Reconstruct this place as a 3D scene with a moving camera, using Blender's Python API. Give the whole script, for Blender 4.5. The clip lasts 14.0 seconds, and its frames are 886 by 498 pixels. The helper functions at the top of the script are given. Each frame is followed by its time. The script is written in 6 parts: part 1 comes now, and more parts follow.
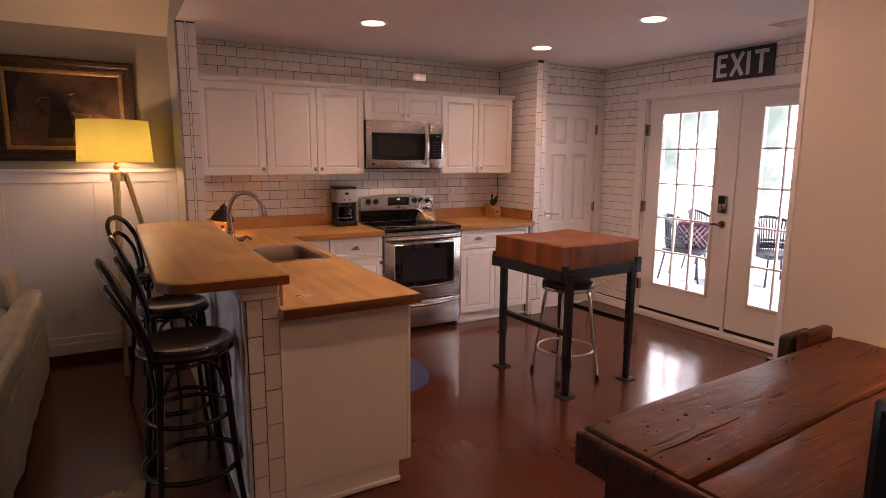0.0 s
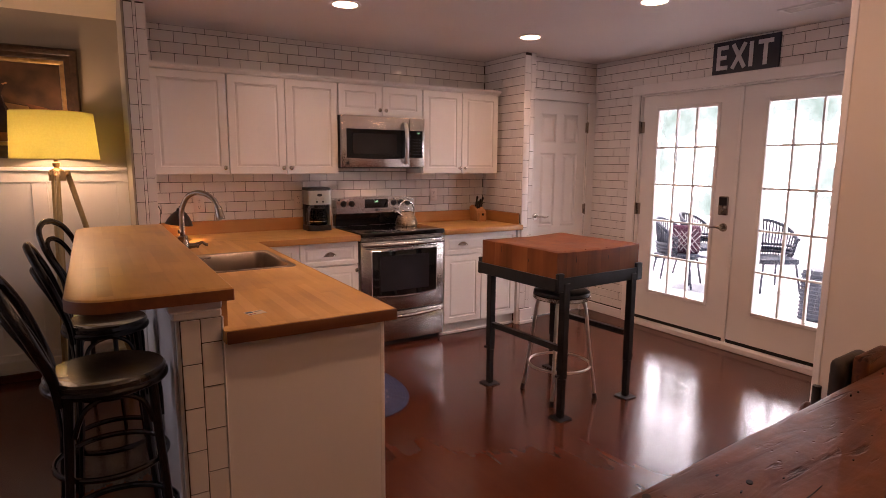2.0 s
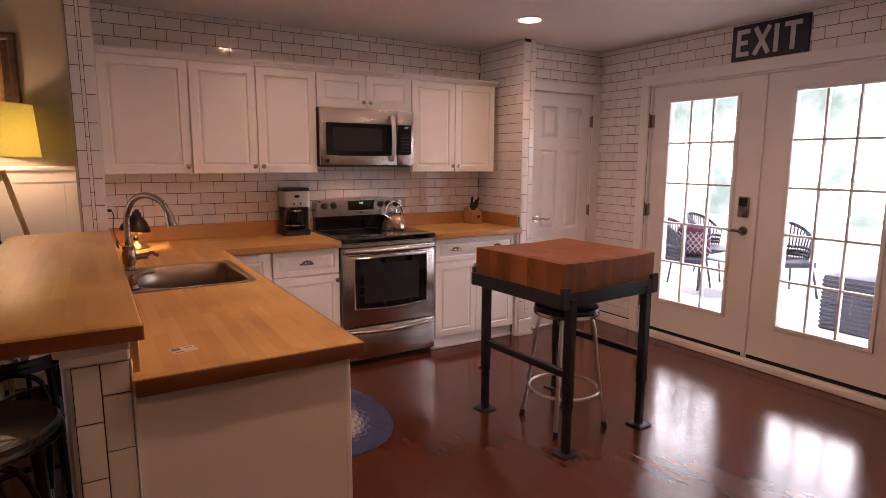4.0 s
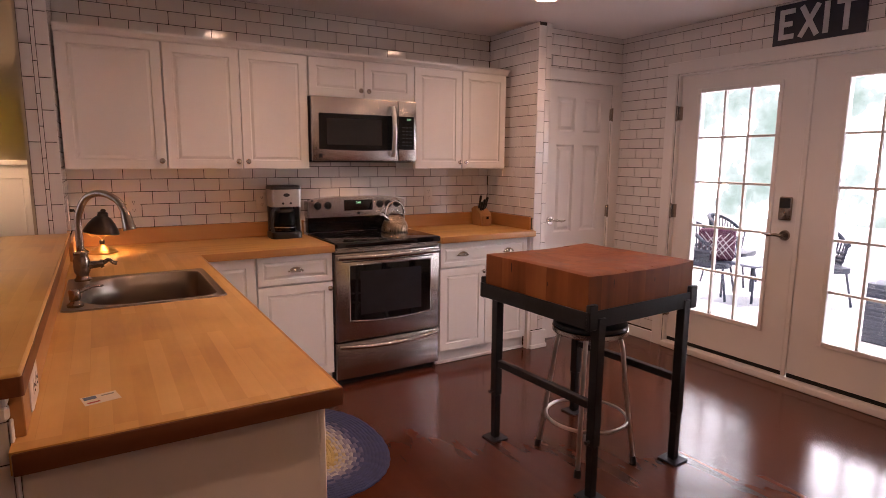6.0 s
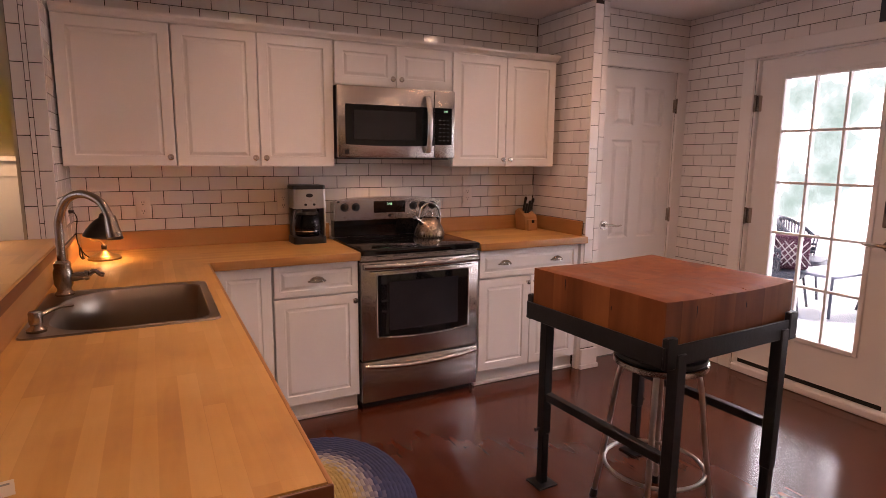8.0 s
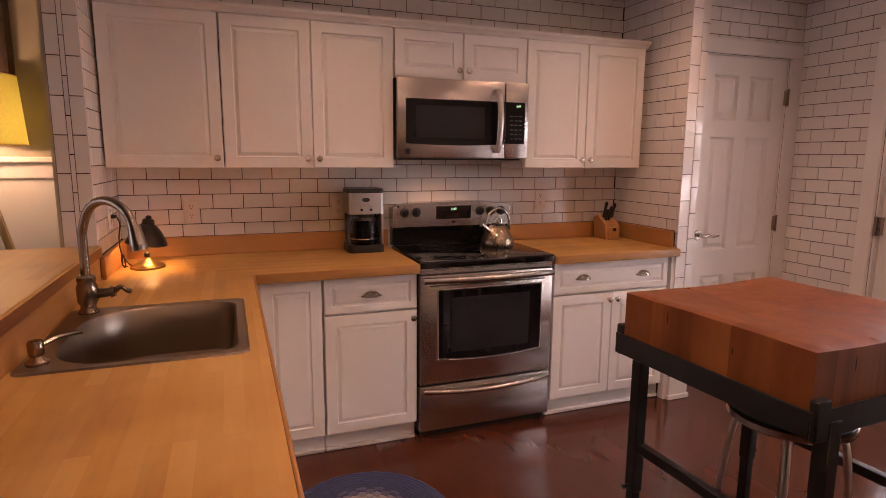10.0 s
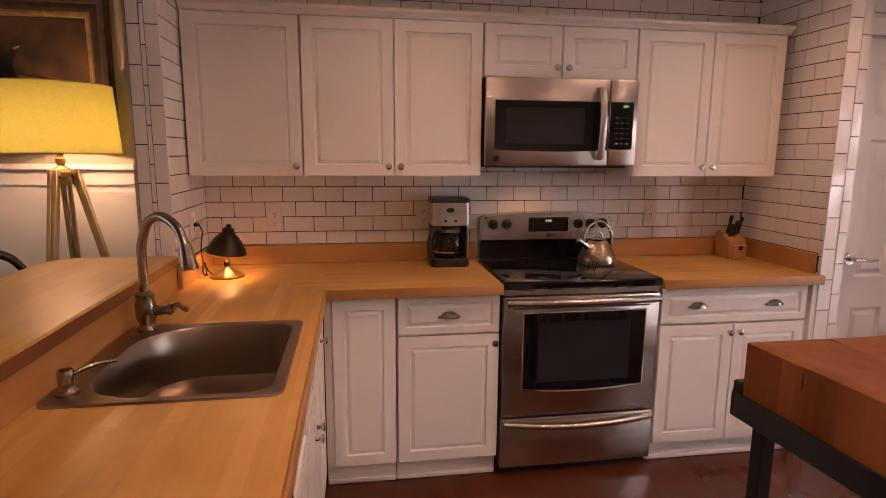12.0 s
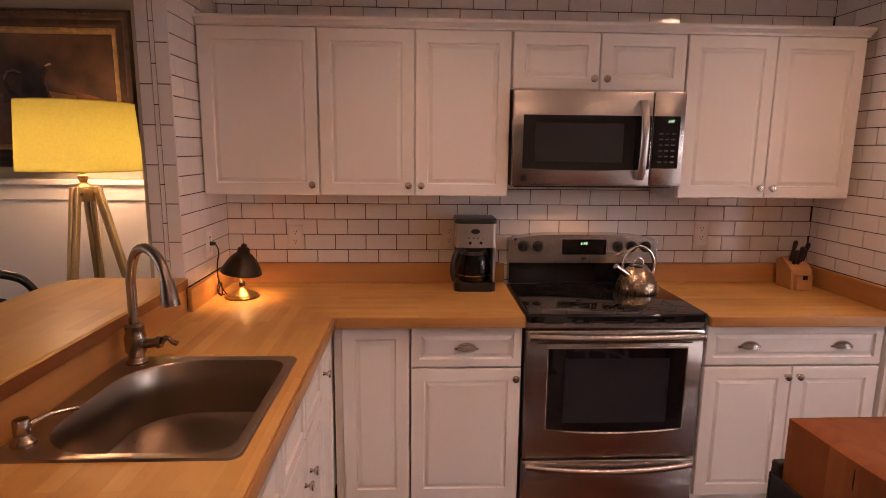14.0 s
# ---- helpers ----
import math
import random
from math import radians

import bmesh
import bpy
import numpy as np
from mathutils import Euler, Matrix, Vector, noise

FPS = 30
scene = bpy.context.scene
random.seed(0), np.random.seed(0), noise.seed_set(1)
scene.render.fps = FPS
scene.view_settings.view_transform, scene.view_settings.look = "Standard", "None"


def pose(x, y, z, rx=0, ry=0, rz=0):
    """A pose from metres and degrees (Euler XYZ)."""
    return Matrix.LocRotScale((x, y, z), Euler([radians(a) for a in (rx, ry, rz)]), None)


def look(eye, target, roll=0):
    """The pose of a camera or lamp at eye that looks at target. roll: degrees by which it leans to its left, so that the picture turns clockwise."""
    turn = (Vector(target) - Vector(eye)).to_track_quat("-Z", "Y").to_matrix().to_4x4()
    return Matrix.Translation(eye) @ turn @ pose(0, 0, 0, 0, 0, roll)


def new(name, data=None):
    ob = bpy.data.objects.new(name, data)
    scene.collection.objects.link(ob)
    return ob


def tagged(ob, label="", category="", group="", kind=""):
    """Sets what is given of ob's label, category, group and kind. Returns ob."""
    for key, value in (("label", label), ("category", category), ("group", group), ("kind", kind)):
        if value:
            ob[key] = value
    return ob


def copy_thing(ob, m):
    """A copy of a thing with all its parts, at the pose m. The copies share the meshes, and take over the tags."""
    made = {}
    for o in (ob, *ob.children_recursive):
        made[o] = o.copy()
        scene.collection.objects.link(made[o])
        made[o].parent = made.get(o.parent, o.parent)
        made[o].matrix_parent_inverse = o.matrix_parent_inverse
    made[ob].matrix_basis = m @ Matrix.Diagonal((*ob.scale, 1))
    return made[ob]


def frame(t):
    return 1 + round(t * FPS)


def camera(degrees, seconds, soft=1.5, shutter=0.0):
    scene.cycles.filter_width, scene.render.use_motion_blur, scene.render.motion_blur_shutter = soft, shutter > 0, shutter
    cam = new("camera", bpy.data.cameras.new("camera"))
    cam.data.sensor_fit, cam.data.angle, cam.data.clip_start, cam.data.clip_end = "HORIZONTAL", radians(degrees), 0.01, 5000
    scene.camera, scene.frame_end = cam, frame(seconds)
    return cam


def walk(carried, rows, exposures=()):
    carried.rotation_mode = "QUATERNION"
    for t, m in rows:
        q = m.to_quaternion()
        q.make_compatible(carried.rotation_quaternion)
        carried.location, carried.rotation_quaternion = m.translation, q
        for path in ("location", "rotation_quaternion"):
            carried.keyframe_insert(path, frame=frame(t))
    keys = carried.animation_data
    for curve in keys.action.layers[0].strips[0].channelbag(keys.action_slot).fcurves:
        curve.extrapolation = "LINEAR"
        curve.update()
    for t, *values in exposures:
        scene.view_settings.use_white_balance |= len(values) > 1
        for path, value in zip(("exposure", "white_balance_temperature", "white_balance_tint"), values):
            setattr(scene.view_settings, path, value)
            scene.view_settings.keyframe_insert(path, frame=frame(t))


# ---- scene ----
cam = camera(75.4, 14.0, soft=0.8)
PATH = [
    (0, (0.518, 0.511, 1.51), (1.501, 2.224, 1.195), 0.4),
    (0.5, (0.545, 0.59, 1.492), (1.539, 2.298, 1.184), 0.4),
    (1, (0.588, 0.648, 1.482), (1.595, 2.349, 1.179), 0.4),
    (1.5, (0.645, 0.727, 1.465), (1.667, 2.42, 1.166), 0.4),
    (2, (0.722, 0.831, 1.456), (1.755, 2.518, 1.159), 0.4),
    (2.5, (0.8, 0.933, 1.455), (1.842, 2.614, 1.157), 0.4),
    (3, (0.872, 1.012, 1.458), (1.912, 2.693, 1.156), 0.3),
    (5.5, (1.169, 1.44, 1.432), (2.195, 3.13, 1.129), 0.4),
    (6, (1.226, 1.526, 1.426), (2.242, 3.222, 1.12), 0.4),
    (6.5, (1.307, 1.618, 1.419), (2.3, 3.328, 1.118), 0.3),
    (7, (1.368, 1.709, 1.412), (2.331, 3.435, 1.109), 0.3),
    (9.5, (1.543, 2.159, 1.426), (2.295, 3.984, 1.108), 0.5),
    (10, (1.588, 2.234, 1.424), (2.275, 4.085, 1.107), 0.4),
    (10.5, (1.642, 2.299, 1.435), (2.236, 4.181, 1.115), 0.4),
    (11, (1.698, 2.358, 1.439), (2.185, 4.271, 1.116), 0.4),
    (11.5, (1.746, 2.41, 1.457), (2.137, 4.344, 1.129), 0.5),
    (12, (1.788, 2.456, 1.475), (2.095, 4.404, 1.144), 0.4),
    (12.5, (1.827, 2.496, 1.493), (2.066, 4.454, 1.159), 0.5),
    (13, (1.88, 2.544, 1.518), (2.06, 4.507, 1.181), 0.5),
    (13.5, (1.936, 2.59, 1.548), (2.066, 4.556, 1.208), 0.6),
    (14, (1.992, 2.618, 1.568), (2.081, 4.587, 1.225), 0.6),
]
walk(cam, [(t, look(eye, target, roll)) for t, eye, target, roll in PATH], exposures=[(0.0, 0.52, 6850, 33), (7.0, 0.47, 6650, 31), (9.5, 0.44, 7150, 35), (14.0, 0.42, 7150, 35)])

# ---- world, sun and lamps ----
world = bpy.data.worlds.new("sky")
scene.world = world
world.use_nodes = True
wn = world.node_tree
sky = wn.nodes.new("ShaderNodeTexSky")
sky.sky_type = "NISHITA"
sky.sun_disc = False
sky.sun_elevation, sky.sun_rotation = radians(53), radians(-10)
wn.nodes["Background"].inputs["Strength"].default_value = 0.15
wn.links.new(sky.outputs["Color"], wn.nodes["Background"].inputs["Color"])

sun_data = bpy.data.lights.new("sun", "SUN")
sun_data.energy, sun_data.angle, sun_data.color = 4.5, radians(0.5), (1.0, 0.95, 0.88)
sun = new("sun", sun_data)
sun.matrix_world = look((2, 26, 32), (6, 3.5, 0))


def area(name, at, to, sx, sy, watts, color):
    d = bpy.data.lights.new(name, "AREA")
    d.shape, d.size, d.size_y, d.energy, d.color = "RECTANGLE", sx, sy, watts, color
    ob = new(name, d)
    ob.matrix_world = look(at, to)
    return ob


def bulb(name, at, watts, color, radius=0.03):
    d = bpy.data.lights.new(name, "POINT")
    d.energy, d.color, d.shadow_soft_size = watts, color, radius
    ob = new(name, d)
    ob.location = at
    return ob


def spot(name, at, to, watts, color, angle, blend, radius=0.04):
    d = bpy.data.lights.new(name, "SPOT")
    d.energy, d.color, d.spot_size, d.spot_blend, d.shadow_soft_size = watts, color, radians(angle), blend, radius
    ob = new(name, d)
    ob.matrix_world = look(at, to)
    return ob


WARM, SKYLIGHT = (1.0, 0.605, 0.345), (0.86, 0.90, 1.0)
# last three lamps are unseen; the final one is added to warm the peninsula end
CANS = [(2.11, 4.25), (3.63, 4.34), (3.61, 3.20), (2.11, 3.10), (2.11, 1.95), (1.60, 0.45)]


# ---- materials ----
def node_mat(name):
    m = bpy.data.materials.new(name)
    m.use_nodes = True
    return m, m.node_tree.nodes, m.node_tree.links, m.node_tree.nodes["Principled BSDF"]


def ramp(nodes, stops):
    r = nodes.new("ShaderNodeValToRGB")
    els = r.color_ramp.elements
    while len(els) < len(stops):
        els.new(0.5)
    for e, (p, c) in zip(els, stops):
        e.position, e.color = p, (*c, 1)
    return r


def plain(name, color, rough=0.5, metal=0.0, var=0.06, scale=6.0, bump=0.0, bscale=120.0, emit=None, strength=1.0, coat=0.0):
    """Paint, metal or plastic with faint blotches and fine relief."""
    m, n, l, b = node_mat(name)
    tc = n.new("ShaderNodeTexCoord")
    t1 = n.new("ShaderNodeTexNoise")
    t1.inputs["Scale"].default_value, t1.inputs["Detail"].default_value = scale, 6
    l.new(tc.outputs["Object"], t1.inputs["Vector"])
    lo = tuple(max(0, c * (1 - var)) for c in color)
    hi = tuple(min(1, c * (1 + var)) for c in color)
    r = ramp(n, [(0.3, lo), (0.7, hi)])
    l.new(t1.outputs["Fac"], r.inputs["Fac"])
    l.new(r.outputs["Color"], b.inputs["Base Color"])
    rr = n.new("ShaderNodeMapRange")
    rr.inputs["To Min"].default_value, rr.inputs["To Max"].default_value = rough * 0.85, min(1, rough * 1.15)
    l.new(t1.outputs["Fac"], rr.inputs["Value"])
    l.new(rr.outputs["Result"], b.inputs["Roughness"])
    b.inputs["Metallic"].default_value = metal
    b.inputs["Coat Weight"].default_value = coat
    if bump:
        t2 = n.new("ShaderNodeTexNoise")
        t2.inputs["Scale"].default_value, t2.inputs["Detail"].default_value = bscale, 3
        l.new(tc.outputs["Object"], t2.inputs["Vector"])
        bp = n.new("ShaderNodeBump")
        bp.inputs["Strength"].default_value, bp.inputs["Distance"].default_value = bump, 0.002
        l.new(t2.outputs["Fac"], bp.inputs["Height"])
        l.new(bp.outputs["Normal"], b.inputs["Normal"])
    if emit:
        b.inputs["Emission Color"].default_value = (*emit, 1)
        b.inputs["Emission Strength"].default_value = strength
    return m


def brushed(name, color, rough=0.28, axis=0):
    """Brushed stainless steel, streaked along one axis."""
    m, n, l, b = node_mat(name)
    tc, mp, t = n.new("ShaderNodeTexCoord"), n.new("ShaderNodeMapping"), n.new("ShaderNodeTexNoise")
    sc = [220.0, 220.0, 220.0]
    sc[axis] = 2.0
    mp.inputs["Scale"].default_value = sc
    t.inputs["Scale"].default_value, t.inputs["Detail"].default_value = 1.0, 2
    l.new(tc.outputs["Object"], mp.inputs["Vector"])
    l.new(mp.outputs["Vector"], t.inputs["Vector"])
    r = ramp(n, [(0.3, tuple(c * 0.975 for c in color)), (0.7, color)])
    l.new(t.outputs["Fac"], r.inputs["Fac"])
    l.new(r.outputs["Color"], b.inputs["Base Color"])
    rr = n.new("ShaderNodeMapRange")
    rr.inputs["To Min"].default_value, rr.inputs["To Max"].default_value = rough - 0.015, rough + 0.025
    l.new(t.outputs["Fac"], rr.inputs["Value"])
    l.new(rr.outputs["Result"], b.inputs["Roughness"])
    b.inputs["Metallic"].default_value = 1.0
    b.inputs["Anisotropic"].default_value = 0.6
    return m


def staves(name, dark, mid, light, along=1, width=0.042, length=0.55, rough=0.38, seed=0.0, up=2, spec=0.35):
    """Glued hardwood strips with their own tones, and grain along them. along: the axis the strips run along; up: the face's normal."""
    m, n, l, b = node_mat(name)
    tc, mp = n.new("ShaderNodeTexCoord"), n.new("ShaderNodeSeparateXYZ")
    l.new(tc.outputs["Object"], mp.inputs[0])
    across = [a for a in range(3) if a not in (along, up)][0]
    cb = n.new("ShaderNodeCombineXYZ")
    l.new(mp.outputs[along], cb.inputs[0])
    l.new(mp.outputs[across], cb.inputs[1])
    br = n.new("ShaderNodeTexBrick")
    br.inputs["Scale"].default_value = 1.0
    br.inputs["Brick Width"].default_value, br.inputs["Row Height"].default_value = length, width
    br.inputs["Mortar Size"].default_value, br.inputs["Mortar Smooth"].default_value = 0.0006, 0.3
    br.offset, br.offset_frequency, br.squash = 0.37, 3, 1.0
    br.inputs["Color1"].default_value, br.inputs["Color2"].default_value = (0, 0, 0, 1), (1, 1, 1, 1)
    br.inputs["Mortar"].default_value = (0.25, 0.25, 0.25, 1)
    l.new(cb.outputs[0], br.inputs["Vector"])
    gm = n.new("ShaderNodeMapping")
    gs = [38.0, 38.0, 38.0]
    gs[along] = 3.5
    gm.inputs["Scale"].default_value = gs
    gm.inputs["Location"].default_value = (seed, seed, seed)
    l.new(tc.outputs["Object"], gm.inputs["Vector"])
    g = n.new("ShaderNodeTexNoise")
    g.inputs["Scale"].default_value, g.inputs["Detail"].default_value, g.inputs["Distortion"].default_value = 1.0, 5, 0.6
    l.new(gm.outputs["Vector"], g.inputs["Vector"])
    big = n.new("ShaderNodeTexNoise")
    big.inputs["Scale"].default_value, big.inputs["Detail"].default_value = 3.0, 4
    l.new(tc.outputs["Object"], big.inputs["Vector"])
    a1 = n.new("ShaderNodeMath")
    a1.operation = "MULTIPLY_ADD"
    a1.inputs[1].default_value = 0.26
    l.new(br.outputs["Color"], a1.inputs[0])
    a2 = n.new("ShaderNodeMath")
    a2.operation = "MULTIPLY_ADD"
    a2.inputs[1].default_value = 0.30
    l.new(g.outputs["Fac"], a2.inputs[0])
    l.new(a2.outputs[0], a1.inputs[2])
    a3 = n.new("ShaderNodeMath")
    a3.operation = "MULTIPLY_ADD"
    a3.inputs[1].default_value, a3.inputs[2].default_value = 0.95, -0.30
    l.new(big.outputs["Fac"], a3.inputs[0])
    l.new(a3.outputs[0], a2.inputs[2])
    r = ramp(n, [(0.05, dark), (0.40, mid), (0.75, light)])
    l.new(a1.outputs[0], r.inputs["Fac"])
    l.new(r.outputs["Color"], b.inputs["Base Color"])
    rr = n.new("ShaderNodeMapRange")
    rr.inputs["To Min"].default_value, rr.inputs["To Max"].default_value = rough - 0.08, rough + 0.12
    l.new(big.outputs["Fac"], rr.inputs["Value"])
    l.new(rr.outputs["Result"], b.inputs["Roughness"])
    bp = n.new("ShaderNodeBump")
    b.inputs["Specular IOR Level"].default_value = spec
    bp.inputs["Strength"].default_value, bp.inputs["Distance"].default_value = 0.12, 0.001
    l.new(g.outputs["Fac"], bp.inputs["Height"])
    l.new(bp.outputs["Normal"], b.inputs["Normal"])
    return m


def timber(name, dark, mid, light, along=0, rough=0.5, bump=0.3, grain=40.0, wear=False, spread=0.12, tone=0.16, spec=0.5):
    """Solid wood with grain along one axis, tone by piece, and knots or pits where worn."""
    m, n, l, b = node_mat(name)
    tc, gm, g = n.new("ShaderNodeTexCoord"), n.new("ShaderNodeMapping"), n.new("ShaderNodeTexNoise")
    gs = [grain] * 3
    gs[along] = grain * (0.16 if wear else 0.05)
    gm.inputs["Scale"].default_value = gs
    oi = n.new("ShaderNodeObjectInfo")
    sh = n.new("ShaderNodeVectorMath")
    sh.operation = "MULTIPLY_ADD"
    sh.inputs[1].default_value = (7, 7, 7)
    l.new(oi.outputs["Random"], sh.inputs[0])
    l.new(tc.outputs["Object"], sh.inputs[2])
    l.new(sh.outputs[0], gm.inputs["Vector"])
    g.inputs["Scale"].default_value, g.inputs["Detail"].default_value, g.inputs["Distortion"].default_value = 1.0, 7, 1.2
    l.new(gm.outputs["Vector"], g.inputs["Vector"])
    big = n.new("ShaderNodeTexNoise")
    big.inputs["Scale"].default_value, big.inputs["Detail"].default_value = (11.0, 9) if wear else (4.0, 5)
    l.new(sh.outputs[0], big.inputs["Vector"])
    mx = n.new("ShaderNodeMath")
    mx.operation = "MULTIPLY_ADD"
    mx.inputs[1].default_value = 0.6
    l.new(g.outputs["Fac"], mx.inputs[0])
    m2 = n.new("ShaderNodeMath")
    m2.operation = "MULTIPLY_ADD"
    m2.inputs[1].default_value, m2.inputs[2].default_value = 0.55, -0.07
    l.new(big.outputs["Fac"], m2.inputs[0])
    l.new(m2.outputs[0], mx.inputs[2])
    m3 = n.new("ShaderNodeMath")
    m3.operation = "MULTIPLY_ADD"
    m3.inputs[1].default_value = tone
    b.inputs["Specular IOR Level"].default_value = spec
    l.new(oi.outputs["Random"], m3.inputs[0])
    l.new(mx.outputs[0], m3.inputs[2])
    r = ramp(n, [(0.28, dark), (0.55, mid), (0.85, light)])
    l.new(m3.outputs[0], r.inputs["Fac"])
    l.new(r.outputs["Color"], b.inputs["Base Color"])
    rr = n.new("ShaderNodeMapRange")
    rr.inputs["To Min"].default_value, rr.inputs["To Max"].default_value = rough - spread * 0.8, rough + spread
    l.new(big.outputs["Fac"], rr.inputs["Value"])
    l.new(rr.outputs["Result"], b.inputs["Roughness"])
    bp = n.new("ShaderNodeBump")
    bp.inputs["Strength"].default_value, bp.inputs["Distance"].default_value = bump, 0.009 if wear else 0.001
    if wear:
        v = n.new("ShaderNodeTexVoronoi")
        v.inputs["Scale"].default_value = 26.0
        l.new(sh.outputs[0], v.inputs["Vector"])
        vr = ramp(n, [(0.03, (0, 0, 0)), (0.11, (1, 1, 1))])
        l.new(v.outputs["Distance"], vr.inputs["Fac"])
        mm = n.new("ShaderNodeMath")
        mm.operation = "MULTIPLY"
        l.new(vr.outputs["Color"], mm.inputs[0])
        l.new(mx.outputs[0], mm.inputs[1])
        l.new(mm.outputs[0], bp.inputs["Height"])
        cm, cr = n.new("ShaderNodeMapping"), n.new("ShaderNodeTexNoise")
        cs = [34.0] * 3
        cs[along] = 5.0
        cm.inputs["Scale"].default_value = cs
        cr.inputs["Scale"].default_value, cr.inputs["Detail"].default_value, cr.inputs["Distortion"].default_value = 1.0, 4, 0.8
        l.new(sh.outputs[0], cm.inputs["Vector"])
        l.new(cm.outputs["Vector"], cr.inputs["Vector"])
        crr = ramp(n, [(0.30, (0.20, 0.16, 0.14)), (0.40, (1, 1, 1))])
        l.new(cr.outputs["Fac"], crr.inputs["Fac"])
        mul = n.new("ShaderNodeMix")
        mul.data_type, mul.blend_type = "RGBA", "MULTIPLY"
        mul.inputs["Factor"].default_value = 0.85
        l.new(r.outputs["Color"], mul.inputs["A"])
        l.new(crr.outputs["Color"], mul.inputs["B"])
        l.new(mul.outputs["Result"], b.inputs["Base Color"])
        hh = n.new("ShaderNodeMath")
        hh.operation = "MULTIPLY_ADD"
        hh.inputs[1].default_value = 0.5
        l.new(crr.outputs["Color"], hh.inputs[0])
        l.new(mm.outputs[0], hh.inputs[2])
        l.new(hh.outputs[0], bp.inputs["Height"])
    else:
        l.new(g.outputs["Fac"], bp.inputs["Height"])
    l.new(bp.outputs["Normal"], b.inputs["Normal"])
    return m


def tile_mat(name, color):
    """Glazed ceramic: glossy, each piece a shade of its own, slightly wavy."""
    m, n, l, b = node_mat(name)
    oi, tc, t = n.new("ShaderNodeObjectInfo"), n.new("ShaderNodeTexCoord"), n.new("ShaderNodeTexNoise")
    r = ramp(n, [(0.0, tuple(c * 0.93 for c in color)), (1.0, color)])
    l.new(oi.outputs["Random"], r.inputs["Fac"])
    l.new(r.outputs["Color"], b.inputs["Base Color"])
    b.inputs["Roughness"].default_value = 0.07
    t.inputs["Scale"].default_value, t.inputs["Detail"].default_value = 14.0, 2
    l.new(tc.outputs["Object"], t.inputs["Vector"])
    bp = n.new("ShaderNodeBump")
    bp.inputs["Strength"].default_value, bp.inputs["Distance"].default_value = 0.10, 0.004
    l.new(t.outputs["Fac"], bp.inputs["Height"])
    l.new(bp.outputs["Normal"], b.inputs["Normal"])
    return m


def glass_mat(name, tint=(1, 1, 1), rough=0.0):
    m, n, l, b = node_mat(name)
    b.inputs["Base Color"].default_value = (*tint, 1)
    b.inputs["Transmission Weight"].default_value = 1.0
    b.inputs["Roughness"].default_value = rough
    b.inputs["IOR"].default_value = 1.45
    return m


M_CAB = plain("white_cabinet_paint", (0.80, 0.77, 0.74), 0.38, var=0.02, scale=2, bump=0.04, bscale=60)
M_TRIM = plain("white_trim_paint", (0.80, 0.77, 0.75), 0.42, var=0.03, scale=3, bump=0.06, bscale=90)
M_WALL = plain("white_wall_paint", (0.76, 0.72, 0.69), 0.7, var=0.03, scale=2.5, bump=0.15, bscale=220)
M_HALL = plain("warm_white_wall_paint", (0.70, 0.625, 0.55), 0.7, var=0.03, scale=2.5, bump=0.15, bscale=220)
M_GREIGE = plain("greige_wall_paint", (0.42, 0.37, 0.29), 0.75, var=0.04, scale=2.5, bump=0.15, bscale=220)
M_CREAM = plain("cream_ceiling_paint", (0.64, 0.55, 0.42), 0.8, var=0.03, scale=2.5, bump=0.15, bscale=220)
M_CEIL = plain("kitchen_ceiling_paint", (0.76, 0.71, 0.70), 0.8, var=0.03, scale=1.5, bump=0.2, bscale=180)
M_GROUT = plain("dark_grout", (0.040, 0.024, 0.017), 0.9, var=0.2, scale=40)
M_TILE = tile_mat("white_glazed_tile", (0.80, 0.76, 0.73))
M_STEEL = brushed("brushed_steel", (0.52, 0.48, 0.45), 0.25, 0)
M_STEEL_V = brushed("brushed_steel_upright", (0.56, 0.53, 0.50), 0.30, 2)
# base colour darkened and browned to imitate the dim room mirrored in the bowl
M_SINK = brushed("dimmed_sink_steel", (0.36, 0.30, 0.25), 0.28, 1)
M_NICKEL = plain("satin_nickel", (0.62, 0.57, 0.52), 0.24, 1.0, var=0.05)
M_ALUMINIUM = plain("worn_aluminium", (0.62, 0.59, 0.55), 0.30, 1.0, var=0.08, scale=14)
M_CHROME = plain("chrome", (0.75, 0.74, 0.72), 0.10, 1.0, var=0.03)
M_BLACKGLASS = plain("black_glass", (0.006, 0.006, 0.007), 0.04, var=0.1)
M_BLACKPLASTIC = plain("black_plastic", (0.012, 0.011, 0.011), 0.35, var=0.15, bump=0.1, bscale=300)
M_DARKVOID = plain("dark_gap", (0.01, 0.009, 0.008), 0.9, var=0.2)
M_BLACKLACQUER = plain("black_lacquered_bentwood", (0.009, 0.008, 0.008), 0.22, var=0.2, coat=0.3)
# base lifted towards brown: part of the lamp's reflected sheen is in the colour
M_SEAT = plain("black_seat", (0.028, 0.022, 0.017), 0.24, var=0.15, bump=0.06, bscale=200, coat=0.8)
M_IRON = plain("black_painted_iron", (0.013, 0.014, 0.017), 0.42, 0.3, var=0.3, scale=14, bump=0.3, bscale=90)
M_BRASS = plain("aged_brass", (0.50, 0.33, 0.13), 0.30, 1.0, var=0.2, scale=20)
M_BRONZE = plain("dark_bronze", (0.045, 0.035, 0.03), 0.38, 0.8, var=0.3, scale=18)
M_GILT = plain("gilt", (0.48, 0.30, 0.12), 0.38, 0.7, var=0.3, scale=30, bump=0.3, bscale=60)
